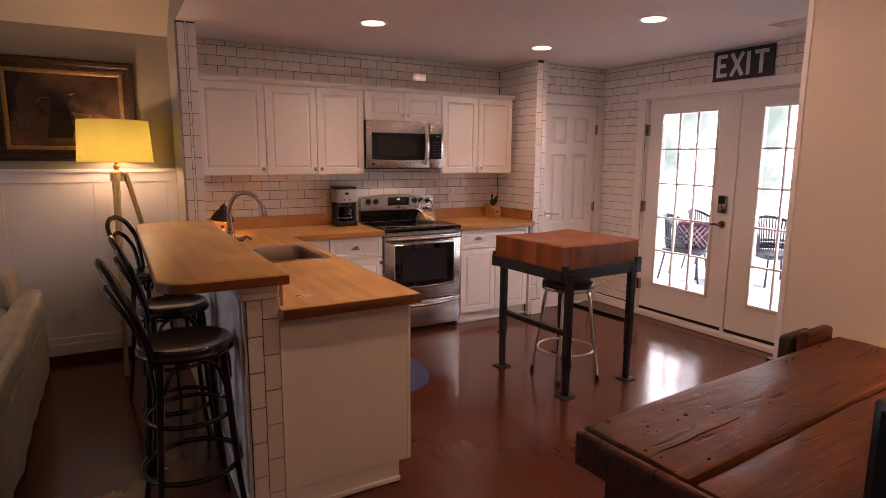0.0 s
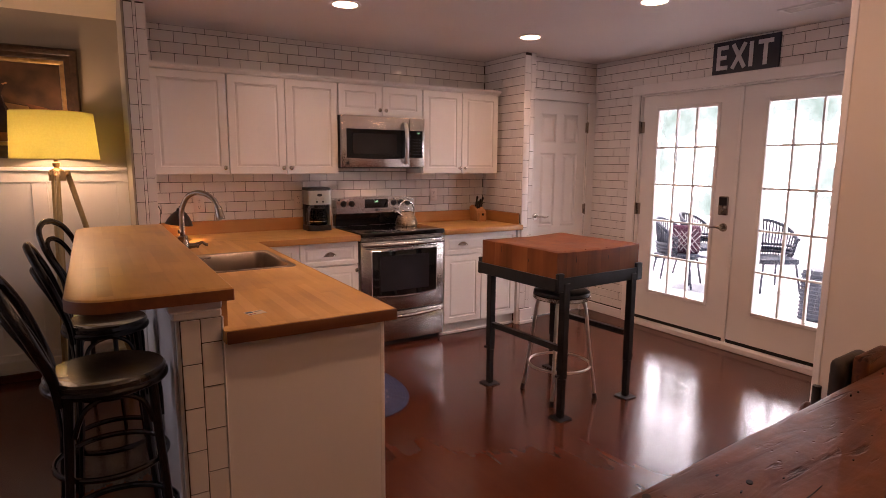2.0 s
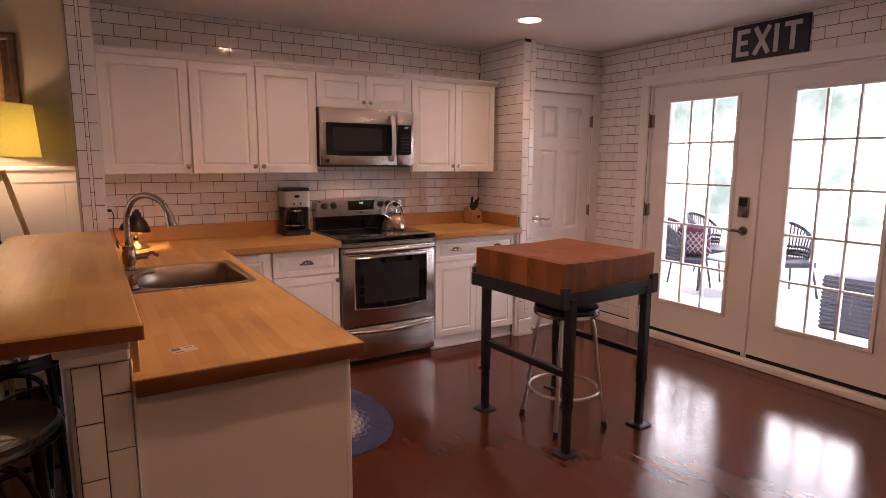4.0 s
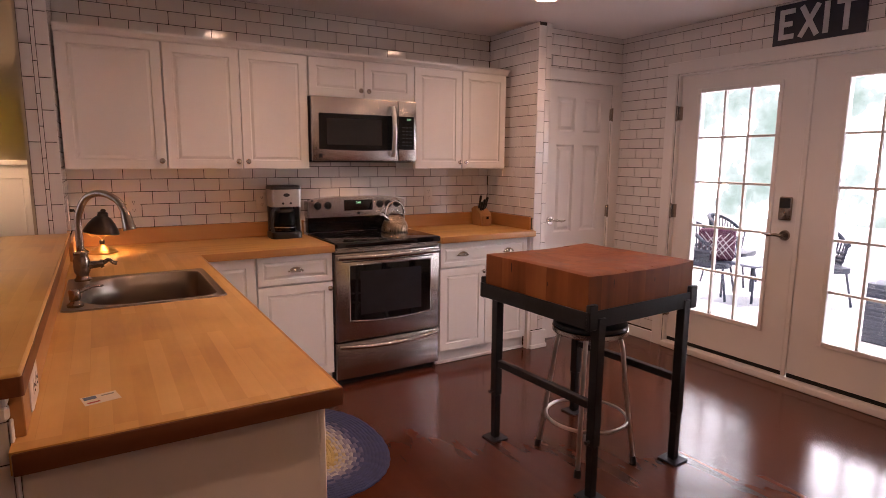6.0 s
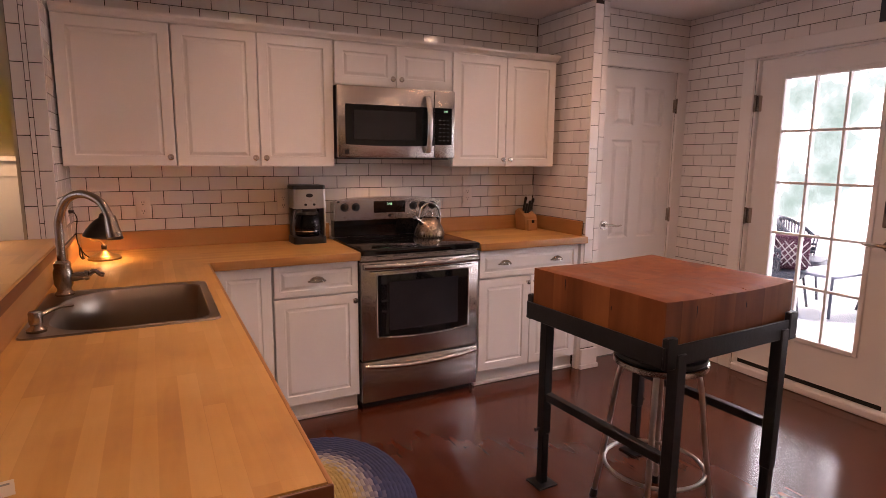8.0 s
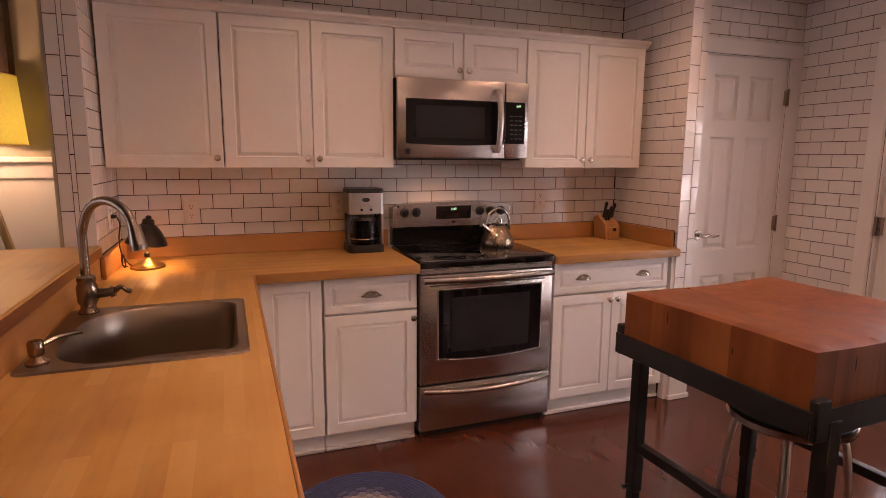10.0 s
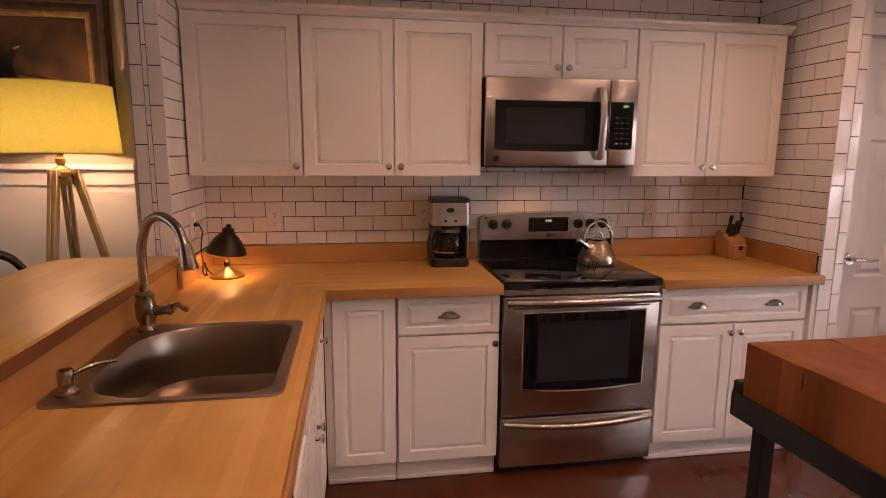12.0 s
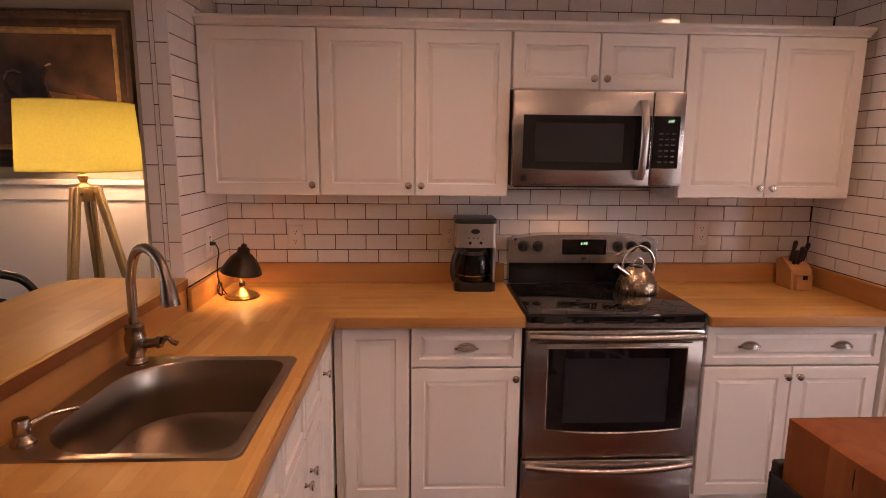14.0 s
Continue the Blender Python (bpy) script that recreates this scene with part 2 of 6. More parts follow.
M_FRAMEWOOD = plain("carved_dark_frame", (0.055, 0.030, 0.016), 0.35, var=0.4, scale=25, bump=0.5, bscale=50)
M_COUNTER = staves("maple_counter", (0.38, 0.18, 0.050), (0.59, 0.325, 0.095), (0.72, 0.445, 0.160), along=1)
M_BARTOP = staves("maple_bar_top", (0.38, 0.18, 0.050), (0.59, 0.325, 0.095), (0.72, 0.445, 0.160), along=1, rough=0.33, seed=5.0, spec=0.8)
M_COUNTERX = staves("maple_counter_run", (0.36, 0.165, 0.045), (0.55, 0.295, 0.084), (0.68, 0.41, 0.145), along=0, seed=3.0)
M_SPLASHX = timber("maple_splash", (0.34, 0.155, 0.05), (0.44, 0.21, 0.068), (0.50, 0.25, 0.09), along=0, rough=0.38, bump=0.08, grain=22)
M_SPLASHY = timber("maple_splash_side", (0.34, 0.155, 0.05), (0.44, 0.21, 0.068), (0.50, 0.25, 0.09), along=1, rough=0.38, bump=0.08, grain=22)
M_EDGE = timber("maple_edge", (0.10, 0.030, 0.010), (0.145, 0.045, 0.015), (0.20, 0.072, 0.023), along=0, rough=0.4, bump=0.08, grain=22)
M_BLOCKTOP = timber("butcher_block_end_grain", (0.115, 0.032, 0.010), (0.200, 0.060, 0.018), (0.275, 0.092, 0.030), along=2, rough=0.52, bump=0.06, grain=12, tone=0.18, spec=0.22)
M_BLOCK = timber("butcher_block_maple", (0.085, 0.025, 0.008), (0.205, 0.064, 0.019), (0.34, 0.125, 0.040), along=2, rough=0.55, bump=0.12, grain=8, tone=0.17, spec=0.2)
M_FLOOR = timber("dark_cherry_floorboard", (0.070, 0.0180, 0.0086), (0.083, 0.0215, 0.0102), (0.097, 0.0260, 0.0122), along=1, rough=0.18, bump=0.0, grain=9, spread=0.010, tone=0.08, spec=0.5)
M_BENCH = timber("worn_bench_timber", (0.016, 0.005, 0.0025), (0.064, 0.020, 0.008), (0.135, 0.045, 0.018), along=0, rough=0.44, bump=0.5, grain=20, wear=True, spec=0.20)
M_TRIPOD = timber("weathered_tripod_wood", (0.24, 0.165, 0.075), (0.50, 0.37, 0.19), (0.66, 0.53, 0.30), along=2, rough=0.55, bump=0.3, grain=40)
M_KNIFEWOOD = timber("knife_block_wood", (0.30, 0.14, 0.05), (0.42, 0.21, 0.08), (0.5, 0.27, 0.11), along=2, rough=0.45, bump=0.1, grain=40)
M_FABRIC = plain("grey_linen", (0.40, 0.37, 0.31), 0.9, var=0.12, scale=8, bump=0.6, bscale=260)
M_RED = plain("red_plastic", (0.4, 0.03, 0.03), 0.4)
M_GLASS = glass_mat("window_glass")
M_JUG = glass_mat("jug_glass", (0.10, 0.10, 0.10))
M_WHITEPLASTIC = plain("white_plastic", (0.76, 0.70, 0.66), 0.4, var=0.03)
M_FAUCET = plain("brushed_faucet_nickel", (0.36, 0.305, 0.26), 0.26, 1.0, var=0.05)
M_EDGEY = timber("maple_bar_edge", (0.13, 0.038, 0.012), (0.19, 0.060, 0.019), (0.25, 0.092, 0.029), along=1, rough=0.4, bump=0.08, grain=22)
M_KETTLE = brushed("kettle_steel", (0.38, 0.30, 0.22), 0.27, 2)
M_CONCRETE = plain("pale_patio_concrete", (0.78, 0.76, 0.73), 0.85, var=0.10, scale=3, bump=0.3, bscale=60)
M_WICKER = plain("dark_wicker", (0.050, 0.060, 0.082), 0.6, var=0.3, scale=60, bump=0.8, bscale=120)


# ---- building tools ----
def finish(name, bm, mat, parent=None, label="", smooth=True, angle=40):
    bmesh.ops.recalc_face_normals(bm, faces=bm.faces)
    me = bpy.data.meshes.new(name)
    bm.to_mesh(me)
    bm.free()
    me.materials.append(mat)
    if smooth:
        me.shade_smooth()
        me.set_sharp_from_angle(angle=radians(angle))
    ob = new(name, me)
    if parent is not None:
        ob.parent = parent
        ob.matrix_parent_inverse = Matrix.Translation(-root_place(parent))
    if label:
        ob["label"] = label
    return ob


def root_place(ob):
    v = Vector((0, 0, 0))
    while ob is not None:
        v = v + ob.location if ob.parent is None else v
        ob = ob.parent
    return v


def part(name, bm, mat, parent, label="", smooth=True):
    """One mesh under a thing or under a part, built in world places."""
    ob = finish(name, bm, mat, None, label, smooth)
    ob.parent = parent
    # parts of parts inherit an identity frame, parts of roots undo the root's place
    ob.matrix_parent_inverse = Matrix.Translation(-parent.location) if parent.parent is None else Matrix()
    return ob


def thing(name, at, label, category, group=""):
    ob = new(name)
    ob.empty_display_size = 0.05
    ob.location = at
    return tagged(ob, label, category, group)


def structure(name, bm, mat, label, category, smooth=False):
    ob = finish(name, bm, mat, smooth=smooth)
    return tagged(ob, label, category, kind="structure")


def box(bm, x0, y0, z0, x1, y1, z1, bev=0.0, seg=1, m=None):
    g = bmesh.ops.create_cube(bm, size=1)
    vs = g["verts"]
    t = Matrix.LocRotScale(((x0 + x1) / 2, (y0 + y1) / 2, (z0 + z1) / 2), None, (abs(x1 - x0), abs(y1 - y0), abs(z1 - z0)))
    bmesh.ops.transform(bm, matrix=t if m is None else m @ t, verts=vs)
    if bev:
        es = list({e for v in vs for e in v.link_edges})
        bmesh.ops.bevel(bm, geom=es, offset=bev, segments=seg, affect="EDGES", profile=0.5)
    return bm


def bx(*a, **k):
    return box(bmesh.new(), *a, **k)


def facing(at, u):
    """A frame on an upright face: u to the right along it, z up, the third axis out of it."""
    u = Vector(u)
    n = u.cross(Vector((0, 0, 1)))
    return Matrix(((u.x, 0, n.x, at[0]), (u.y, 0, n.y, at[1]), (u.z, 1, n.z, at[2]), (0, 0, 0, 1)))


def loops(bm, m, w, h, rows, back=None, r0=0.0):
    """Nested rectangles (inset, out) joined into a moulded face; the last is filled. back: closes it there."""
    rings = []
    for inset, out in rows:
        rings.append([bm.verts.new(m @ Vector(p)) for p in ((inset, inset, out), (w - inset, inset, out), (w - inset, h - inset, out), (inset, h - inset, out))])
    for a, b in zip(rings, rings[1:]):
        for i in range(4):
            bm.faces.new((a[i], a[(i + 1) % 4], b[(i + 1) % 4], b[i]))
    bm.faces.new(rings[-1])
    bm.faces.new(list(reversed(rings[0])))
    return bm


def cyl(bm, p0, p1, r0, r1=None, n=16, cap=True):
    p0, p1 = Vector(p0), Vector(p1)
    r1 = r0 if r1 is None else r1
    d = p1 - p0
    q = d.to_track_quat("Z", "Y").to_matrix().to_4x4()
    g = bmesh.ops.create_cone(bm, cap_ends=cap, cap_tris=False, segments=n, radius1=r0, radius2=r1, depth=d.length)
    bmesh.ops.transform(bm, matrix=Matrix.Translation((p0 + p1) / 2) @ q, verts=g["verts"])
    return bm


def tube(bm, pts, r, n=10, closed=False):
    """A round bar along points; r is one radius or one for each point."""
    pts = [Vector(p) for p in pts]
    rs = r if isinstance(r, (list, tuple)) else [r] * len(pts)
    rings, up = [], None
    for i, p in enumerate(pts):
        a = pts[i - 1] if (i > 0 or closed) else p
        b = pts[(i + 1) % len(pts)] if (i < len(pts) - 1 or closed) else p
        t = (b - a).normalized()
        if up is None:
            up = t.orthogonal().normalized()
        up = (up - t * up.dot(t)).normalized()
        s = t.cross(up)
        rings.append([bm.verts.new(p + rs[i] * (math.cos(2 * math.pi * k / n) * up + math.sin(2 * math.pi * k / n) * s)) for k in range(n)])
    pairs = list(zip(rings, rings[1:])) + ([(rings[-1], rings[0])] if closed else [])
    for a, b in pairs:
        shift = 0
        if closed and a is rings[-1]:
            shift = min(range(n), key=lambda k: (a[0].co - b[k].co).length)
        for k in range(n):
            bm.faces.new((a[k], a[(k + 1) % n], b[(k + 1 + shift) % n], b[(k + shift) % n]))
    if not closed:
        bm.faces.new(list(reversed(rings[0])))
        bm.faces.new(rings[-1])
    return bm


def curve(pts, steps=8, closed=False):
    """Points along a smooth line through pts."""
    p = [Vector(q) for q in pts]
    out, n = [], len(p)
    for i in range(n if closed else n - 1):
        a = p[(i - 1) % n] if closed or i > 0 else p[0]
        b, c = p[i], p[(i + 1) % n]
        d = p[(i + 2) % n] if closed or i + 2 < n else p[-1]
        for k in range(steps):
            t = k / steps
            out.append(0.5 * ((2 * b) + (c - a) * t + (2 * a - 5 * b + 4 * c - d) * t * t + (3 * b - a - 3 * c + d) * t ** 3))
    if not closed:
        out.append(p[-1])
    return out


def lathe(bm, prof, at, n=28, m=None):
    """A turned body from (radius, height) pairs about an upright axis."""
    rings = []
    for r, z in prof:
        if r < 1e-5:
            rings.append([bm.verts.new((0, 0, z))])
        else:
            rings.append([bm.verts.new((r * math.cos(2 * math.pi * k / n), r * math.sin(2 * math.pi * k / n), z)) for k in range(n)])
    for a, b in zip(rings, rings[1:]):
        for k in range(n):
            q = [a[k % len(a)], a[(k + 1) % len(a)], b[(k + 1) % len(b)], b[k % len(b)]]
            q = list(dict.fromkeys(q))
            if len(q) > 2:
                bm.faces.new(q)
    t = Matrix.Translation(at) if m is None else m
    bmesh.ops.transform(bm, matrix=t, verts=[v for r in rings for v in r])
    return bm


def prism(bm, outline, z0, z1, bev=0.0, seg=2):
    """An upright slab from a flat outline, its top edge rounded."""
    lo = [bm.verts.new((x, y, z0)) for x, y in outline]
    f = bm.faces.new(lo)
    g = bmesh.ops.extrude_face_region(bm, geom=[f])
    top = [v for v in g["geom"] if isinstance(v, bmesh.types.BMVert)]
    bmesh.ops.translate(bm, verts=top, vec=(0, 0, z1 - z0))
    if bev:
        tf = [f2 for f2 in g["geom"] if isinstance(f2, bmesh.types.BMFace)]
        es = [e for f2 in tf for e in f2.edges]
        bmesh.ops.bevel(bm, geom=es, offset=bev, segments=seg, affect="EDGES", profile=0.5)
    return bm


def rounded(x0, y0, x1, y1, r, n=8):
    """A rectangle's outline with the radii r at its corners: low-low, high-low, high-high, low-high."""
    r = (r,) * 4 if isinstance(r, (int, float)) else r
    out = []
    for (cx, cy, a), rad in zip(((x0, y0, 180), (x1, y0, 270), (x1, y1, 0), (x0, y1, 90)), r):
        if rad < 1e-6:
            out.append((cx, cy))
            continue
        ox = cx + (rad if cx == x0 else -rad)
        oy = cy + (rad if cy == y0 else -rad)
        for k in range(n + 1):
            t = radians(a + 90 * k / n)
            out.append((ox + rad * math.cos(t), oy + rad * math.sin(t)))
    return out


TILE_CACHE = {}


def tile_mesh(w, h, mat=None):
    key = (round(w, 4), round(h, 4))
    if key not in TILE_CACHE:
        bm = bmesh.new()
        loops(bm, Matrix(), w, h, [(0, 0.0), (0, 0.0036), (0.0011, 0.0048)])
        bmesh.ops.recalc_face_normals(bm, faces=bm.faces)
        me = bpy.data.meshes.new("tile")
        bm.to_mesh(me)
        bm.free()
        me.materials.append(M_TILE)
        TILE_CACHE[key] = me
    return TILE_CACHE[key]


TW, TH, TG = 0.1454, 0.0719, 0.0036


def tiles(parent, m, regions, u_off=0.0, v_off=0.0, upright=False, bond=0.5):
    """Single tiles in running bond over parts of a face, cut at their borders."""
    pw, ph = TW + TG, TH + TG
    for u0, v0, u1, v1 in regions:
        rows = range(int(math.floor((v0 - v_off) / ph)), int(math.ceil((v1 - v_off) / ph)))
        for j in rows:
            b0, b1 = v_off + j * ph, v_off + j * ph + TH
            sh = u_off + (bond * pw if j % 2 else 0)
            for i in range(int(math.floor((u0 - sh) / pw)), int(math.ceil((u1 - sh) / pw))):
                a0, a1 = sh + i * pw, sh + i * pw + TW
                x0, x1, y0, y1 = max(a0, u0), min(a1, u1), max(b0, v0), min(b1, v1)
                if x1 - x0 < 0.008 or y1 - y0 < 0.008:
                    continue
                put_tile(parent, m, x0, y0, x1, y1)


def put_tile(parent, m, x0, y0, x1, y1):
    ob = new("tile", tile_mesh(x1 - x0, y1 - y0))
    ob.parent = parent
    ob.matrix_basis = m @ Matrix.Translation((x0, y0, 0)) @ pose(0, 0, 0, random.uniform(-0.25, 0.25), random.uniform(-0.2, 0.2), 0)
    return ob


# ---- the setting ----
BACK, CEIL, DOORX, PANY, FINX, FINY = 5.42, 2.40, 4.95, 4.93, 3.985, 4.82

floor = structure("floor", bx(-3.1, -2.6, -0.12, 5.07, 5.54, -0.012), M_DARKVOID, "dark cherry-red hardwood floor with a satin shine", "floor")
wall_back = structure("wall_back", bx(1.07, BACK, 0, FINX + 0.115, BACK + 0.12, CEIL), M_GROUT, "kitchen wall of white glazed subway tile with dark grout", "wall")
wall_stub = structure("wall_stub", bx(0.958, 4.87, 0, 1.07, BACK + 0.12, CEIL), M_GROUT, "short wall end clad in white subway tile", "wall")
wall_stub_side = structure("wall_stub_side", bx(0.946, 4.868, 0, 0.958, BACK, CEIL - 0.016), M_GREIGE, "painted side of the short tiled wall", "wall")
wall_fin = structure("wall_fin", bx(FINX, FINY, 0, FINX + 0.115, BACK, CEIL), M_GROUT, "tiled wall end beside the pantry door", "wall")
bm = bx(FINX + 0.115, PANY, 2.03, DOORX, PANY + 0.12, CEIL)
box(bm, FINX + 0.115, PANY, 0, 4.175, PANY + 0.12, 2.03)
box(bm, 4.855, PANY, 0, DOORX, PANY + 0.12, 2.03)
wall_pantry = structure("wall_pantry", bm, M_GROUT, "subway-tiled wall with the pantry door", "wall")
bm = bx(DOORX, 4.38, 0, DOORX + 0.12, PANY + 0.12, CEIL)
box(bm, DOORX, 2.50, 2.06, DOORX + 0.12, 4.38, CEIL)
box(bm, DOORX, 1.64, 0, DOORX + 0.12, 2.50, CEIL)
wall_door = structure("wall_door", bm, M_GROUT, "subway-tiled wall with the glazed double doors", "wall")
bm = bx(2.77, -2.6, 0, 2.89, 1.76, CEIL)
box(bm, 2.89, 1.64, 0, DOORX, 1.76, CEIL)
wall_hall = structure("wall_hall", bm, M_HALL, "plain off-white painted wall behind the workbench", "wall")
structure("trim_hall_corner", bx(2.766, 1.742, 0, 2.77, 1.764, CEIL, bev=0.0015), M_TRIM, "white corner trim of the painted wall", "trim")
structure("wall_painting", bx(-3.1, BACK, 0, 0.958, BACK + 0.12, 2.386 + 0.02), M_GREIGE, "greige painted wall above white wainscot", "wall")
bm = bx(-3.1, -2.6, 0, -3.0, 2.9, 4.4)
box(bm, -3.1, 4.8, 0, -3.0, BACK, 4.4)
box(bm, -3.1, 2.9, 0, -3.0, 4.8, 0.85)
box(bm, -3.1, 2.9, 2.15, -3.0, 4.8, 4.4)
structure("wall_west", bm, M_WALL, "plain painted wall with a window", "wall")
win = tagged(new("window_west"), "white-framed living room window", "window", kind="structure")
win.location = (-3.0, 3.85, 1.5)
for y0, y1, z0, z1 in ((2.9, 2.96, 0.85, 2.15), (4.74, 4.8, 0.85, 2.15), (2.96, 4.74, 0.85, 0.91), (2.96, 4.74, 2.09, 2.15), (3.82, 3.88, 0.91, 2.09)):
    part("window_frame", bx(-3.06, y0, z0, -2.99, y1, z1, bev=0.004), M_TRIM, win)
for y0, y1 in ((2.96, 3.82), (3.88, 4.74)):
    p = part("pane", bx(-3.032, y0, 0.91, -3.028, y1, 2.09), M_GLASS, win)
    p.visible_shadow = False
area("window_daylight", (-3.2, 3.85, 1.5), (0, 3.4, 0.8), 1.7, 1.15, 8, SKYLIGHT)
structure("wall_south", bx(-3.0, -2.6, 0, 2.77, -2.5, 4.4), M_WALL, "plain painted wall", "wall")
structure("ceiling", bx(0.955, -2.6, CEIL, 5.07, BACK + 0.12, CEIL + 0.1), M_CEIL, "flat matt white kitchen ceiling", "ceiling")


def slope(y):
    return 2.386 + 0.52 * (BACK - max(y, 2.2))


bm = bmesh.new()
for pts in ([(-3.05, BACK), (-3.05, 2.2), (0.95, 2.2), (0.95, BACK)], [(-3.05, 2.2), (-3.05, -2.55), (0.95, -2.55), (0.95, 2.2)]):
    lo = [bm.verts.new((x, y, slope(y))) for x, y in pts]
    hi = [bm.verts.new((x, y, slope(y) + 0.1)) for x, y in pts]
    bm.faces.new(lo), bm.faces.new(list(reversed(hi)))
    for i in range(4):
        bm.faces.new((lo[i], lo[(i + 1) % 4], hi[(i + 1) % 4], hi[i]))
structure("ceiling_sloped", bm, M_CREAM, "cream sloped living room ceiling", "ceiling")
bm = bmesh.new()
side = [(BACK, 2.386), (2.2, slope(2.2)), (-2.55, slope(0)), (-2.55, 2.402), (4.868, 2.402), (4.868, 2.386)]
a = [bm.verts.new((0.945, y, z)) for y, z in side]
b = [bm.verts.new((0.9545, y, z)) for y, z in side]
bm.faces.new(a), bm.faces.new(list(reversed(b)))
for i in range(len(side)):
    bm.faces.new((a[i], a[(i + 1) % len(side)], b[(i + 1) % len(side)], b[i]))
structure("wall_bulkhead", bm, M_GREIGE, "greige upright face above the kitchen ceiling's edge", "wall")

# wainscot of the living room wall
bm = bx(-3.0, BACK - 0.008, 0.10, 0.9455, BACK - 0.0005, 1.375)
structure("wainscot", bm, M_TRIM, "white panelled wainscot", "wall")
bm = bmesh.new()
for x0, x1 in ((-2.0, -1.24), (-0.23, -0.14), (0.39, 0.48), (0.87, 0.945)):
    box(bm, x0, BACK - 0.022, 0.185, x1, BACK - 0.008, 1.312, bev=0.003)
box(bm, -3.0, BACK - 0.022, 1.312, 0.945, BACK - 0.008, 1.385, bev=0.003)
box(bm, -3.0, BACK - 0.022, 0.14, 0.945, BACK - 0.008, 0.185, bev=0.003)
structure("trim_wainscot", bm, M_TRIM, "white stiles and rails of the wainscot", "trim")
structure("trim_chair_rail", bx(-3.0, BACK - 0.05, 1.385, 0.945, BACK, 1.412, bev=0.006, seg=2), M_TRIM, "white chair rail capping the wainscot", "trim")
bm = bx(-3.0, BACK - 0.03, 0.055, 0.945, BACK, 0.14, bev=0.006, seg=2)
structure("baseboard", bm, M_TRIM, "white baseboard", "baseboard")
structure("baseboard_shoe", bx(-3.0, BACK - 0.036, 0, 0.945, BACK - 0.002, 0.055, bev=0.004), M_FLOOR, "dark strip along the floor below the white baseboard", "baseboard")
# baseboards of the kitchen
bm = bx(DOORX - 0.016, 4.47, 0, DOORX - 0.0005, PANY - 0.016, 0.085, bev=0.004)
structure("baseboard_door_wall", bm, M_TRIM, "white baseboard under the tile", "baseboard")
bm = bx(FINX - 0.008, FINY - 0.02, 0, FINX + 0.135, FINY - 0.0005, 0.14, bev=0.005)
box(bm, FINX - 0.014, FINY - 0.028, 0, FINX + 0.143, FINY - 0.0005, 0.03, bev=0.004)
structure("baseboard_fin", bm, M_TRIM, "white plinth block at the tiled wall end", "baseboard")


# ---- pantry door ----
def casing(bm, m, w, h, cw, t):
    """A door casing round an opening w by h, as three mitred-looking boards with a stepped profile."""
    for a in ((-cw, 0, 0, h), (w, 0, w + cw, h), (-cw, h, w + cw, h + cw)):
        box(bm, a[0], a[1], 0, a[2], a[3], t, bev=0.004, m=m)
    return bm


def six_panel(root, m, w, h, t):
    """Stiles, rails and six raised panels of a moulded door leaf."""
    st, rails = 0.105, ((0, 0.21), (0.70, 0.86), (1.545, 1.645), (h - 0.11, h))
    for x0, x1 in ((0, st), (w / 2 - 0.045, w / 2 + 0.045), (w - st, w)):
        part("stile", box(bmesh.new(), x0, 0, 0, x1, h, t, m=m), M_TRIM, root)
    for x0, x1 in ((st, w / 2 - 0.045), (w / 2 + 0.045, w - st)):
        for v0, v1 in rails:
            part("rail", box(bmesh.new(), x0, v0, 0, x1, v1, t, m=m), M_TRIM, root)
        for (a, v0), (v1, b) in zip(rails, rails[1:]):
            mm = m @ Matrix.Translation((x0, v0, 0))
            part("panel", loops(bmesh.new(), mm, x1 - x0, v1 - v0, [(0, 0.0), (0, t - 0.001), (0.012, t - 0.014), (0.020, t - 0.014), (0.042, t - 0.003)]), M_TRIM, root, smooth=False)


m = facing((4.18, PANY + 0.05, 0.008), (1, 0, 0))
door_pantry = tagged(new("door_pantry"), "closed white six-panel pantry door with a nickel lever", "door", kind="structure")
door_pantry.location = (4.51, PANY, 0)
six_panel(door_pantry, m, 0.67, 2.015, 0.04)
lev = bmesh.new()
cyl(lev, (4.240, PANY + 0.012, 0.965), (4.240, PANY - 0.004, 0.965), 0.032, 0.029, 24)
cyl(lev, (4.240, PANY - 0.004, 0.965), (4.240, PANY - 0.045, 0.965), 0.011, 0.011, 14)
tube(lev, curve([(4.230, PANY - 0.045, 0.965), (4.275, PANY - 0.05, 0.967), (4.315, PANY - 0.048, 0.960), (4.355, PANY - 0.046, 0.964)], 5), [0.010] * 6 + [0.008] * 6 + [0.006] * 4, 10)
part("lever_handle", lev, M_NICKEL, door_pantry, "satin nickel lever handle")
for z in (0.25, 1.02, 1.80):
    h = bx(4.838, PANY - 0.016, z - 0.045, 4.852, PANY + 0.006, z + 0.045, bev=0.002)
    cyl(h, (4.852, PANY - 0.014, z - 0.052), (4.852, PANY - 0.014, z + 0.052), 0.007, None, 10)
    part("hinge", h, M_FAUCET, door_pantry)
m = facing((4.175, PANY, 0), (1, 0, 0))
bm = bmesh.new()
for a in ((-0.075, 0, 0, 2.03), (0.6755, 0, 0.7735, 2.03), (-0.0745, 2.03, 0.7735, 2.115)):
    box(bm, a[0], a[1], 0.0005, a[2], a[3], 0.02, bev=0.005, m=m)
jamb = bx(4.1752, PANY + 0.001, 0, 4.1792, PANY + 0.11, 2.0295)
box(jamb, 4.8508, PANY + 0.001, 0, 4.8548, PANY + 0.11, 2.0295)
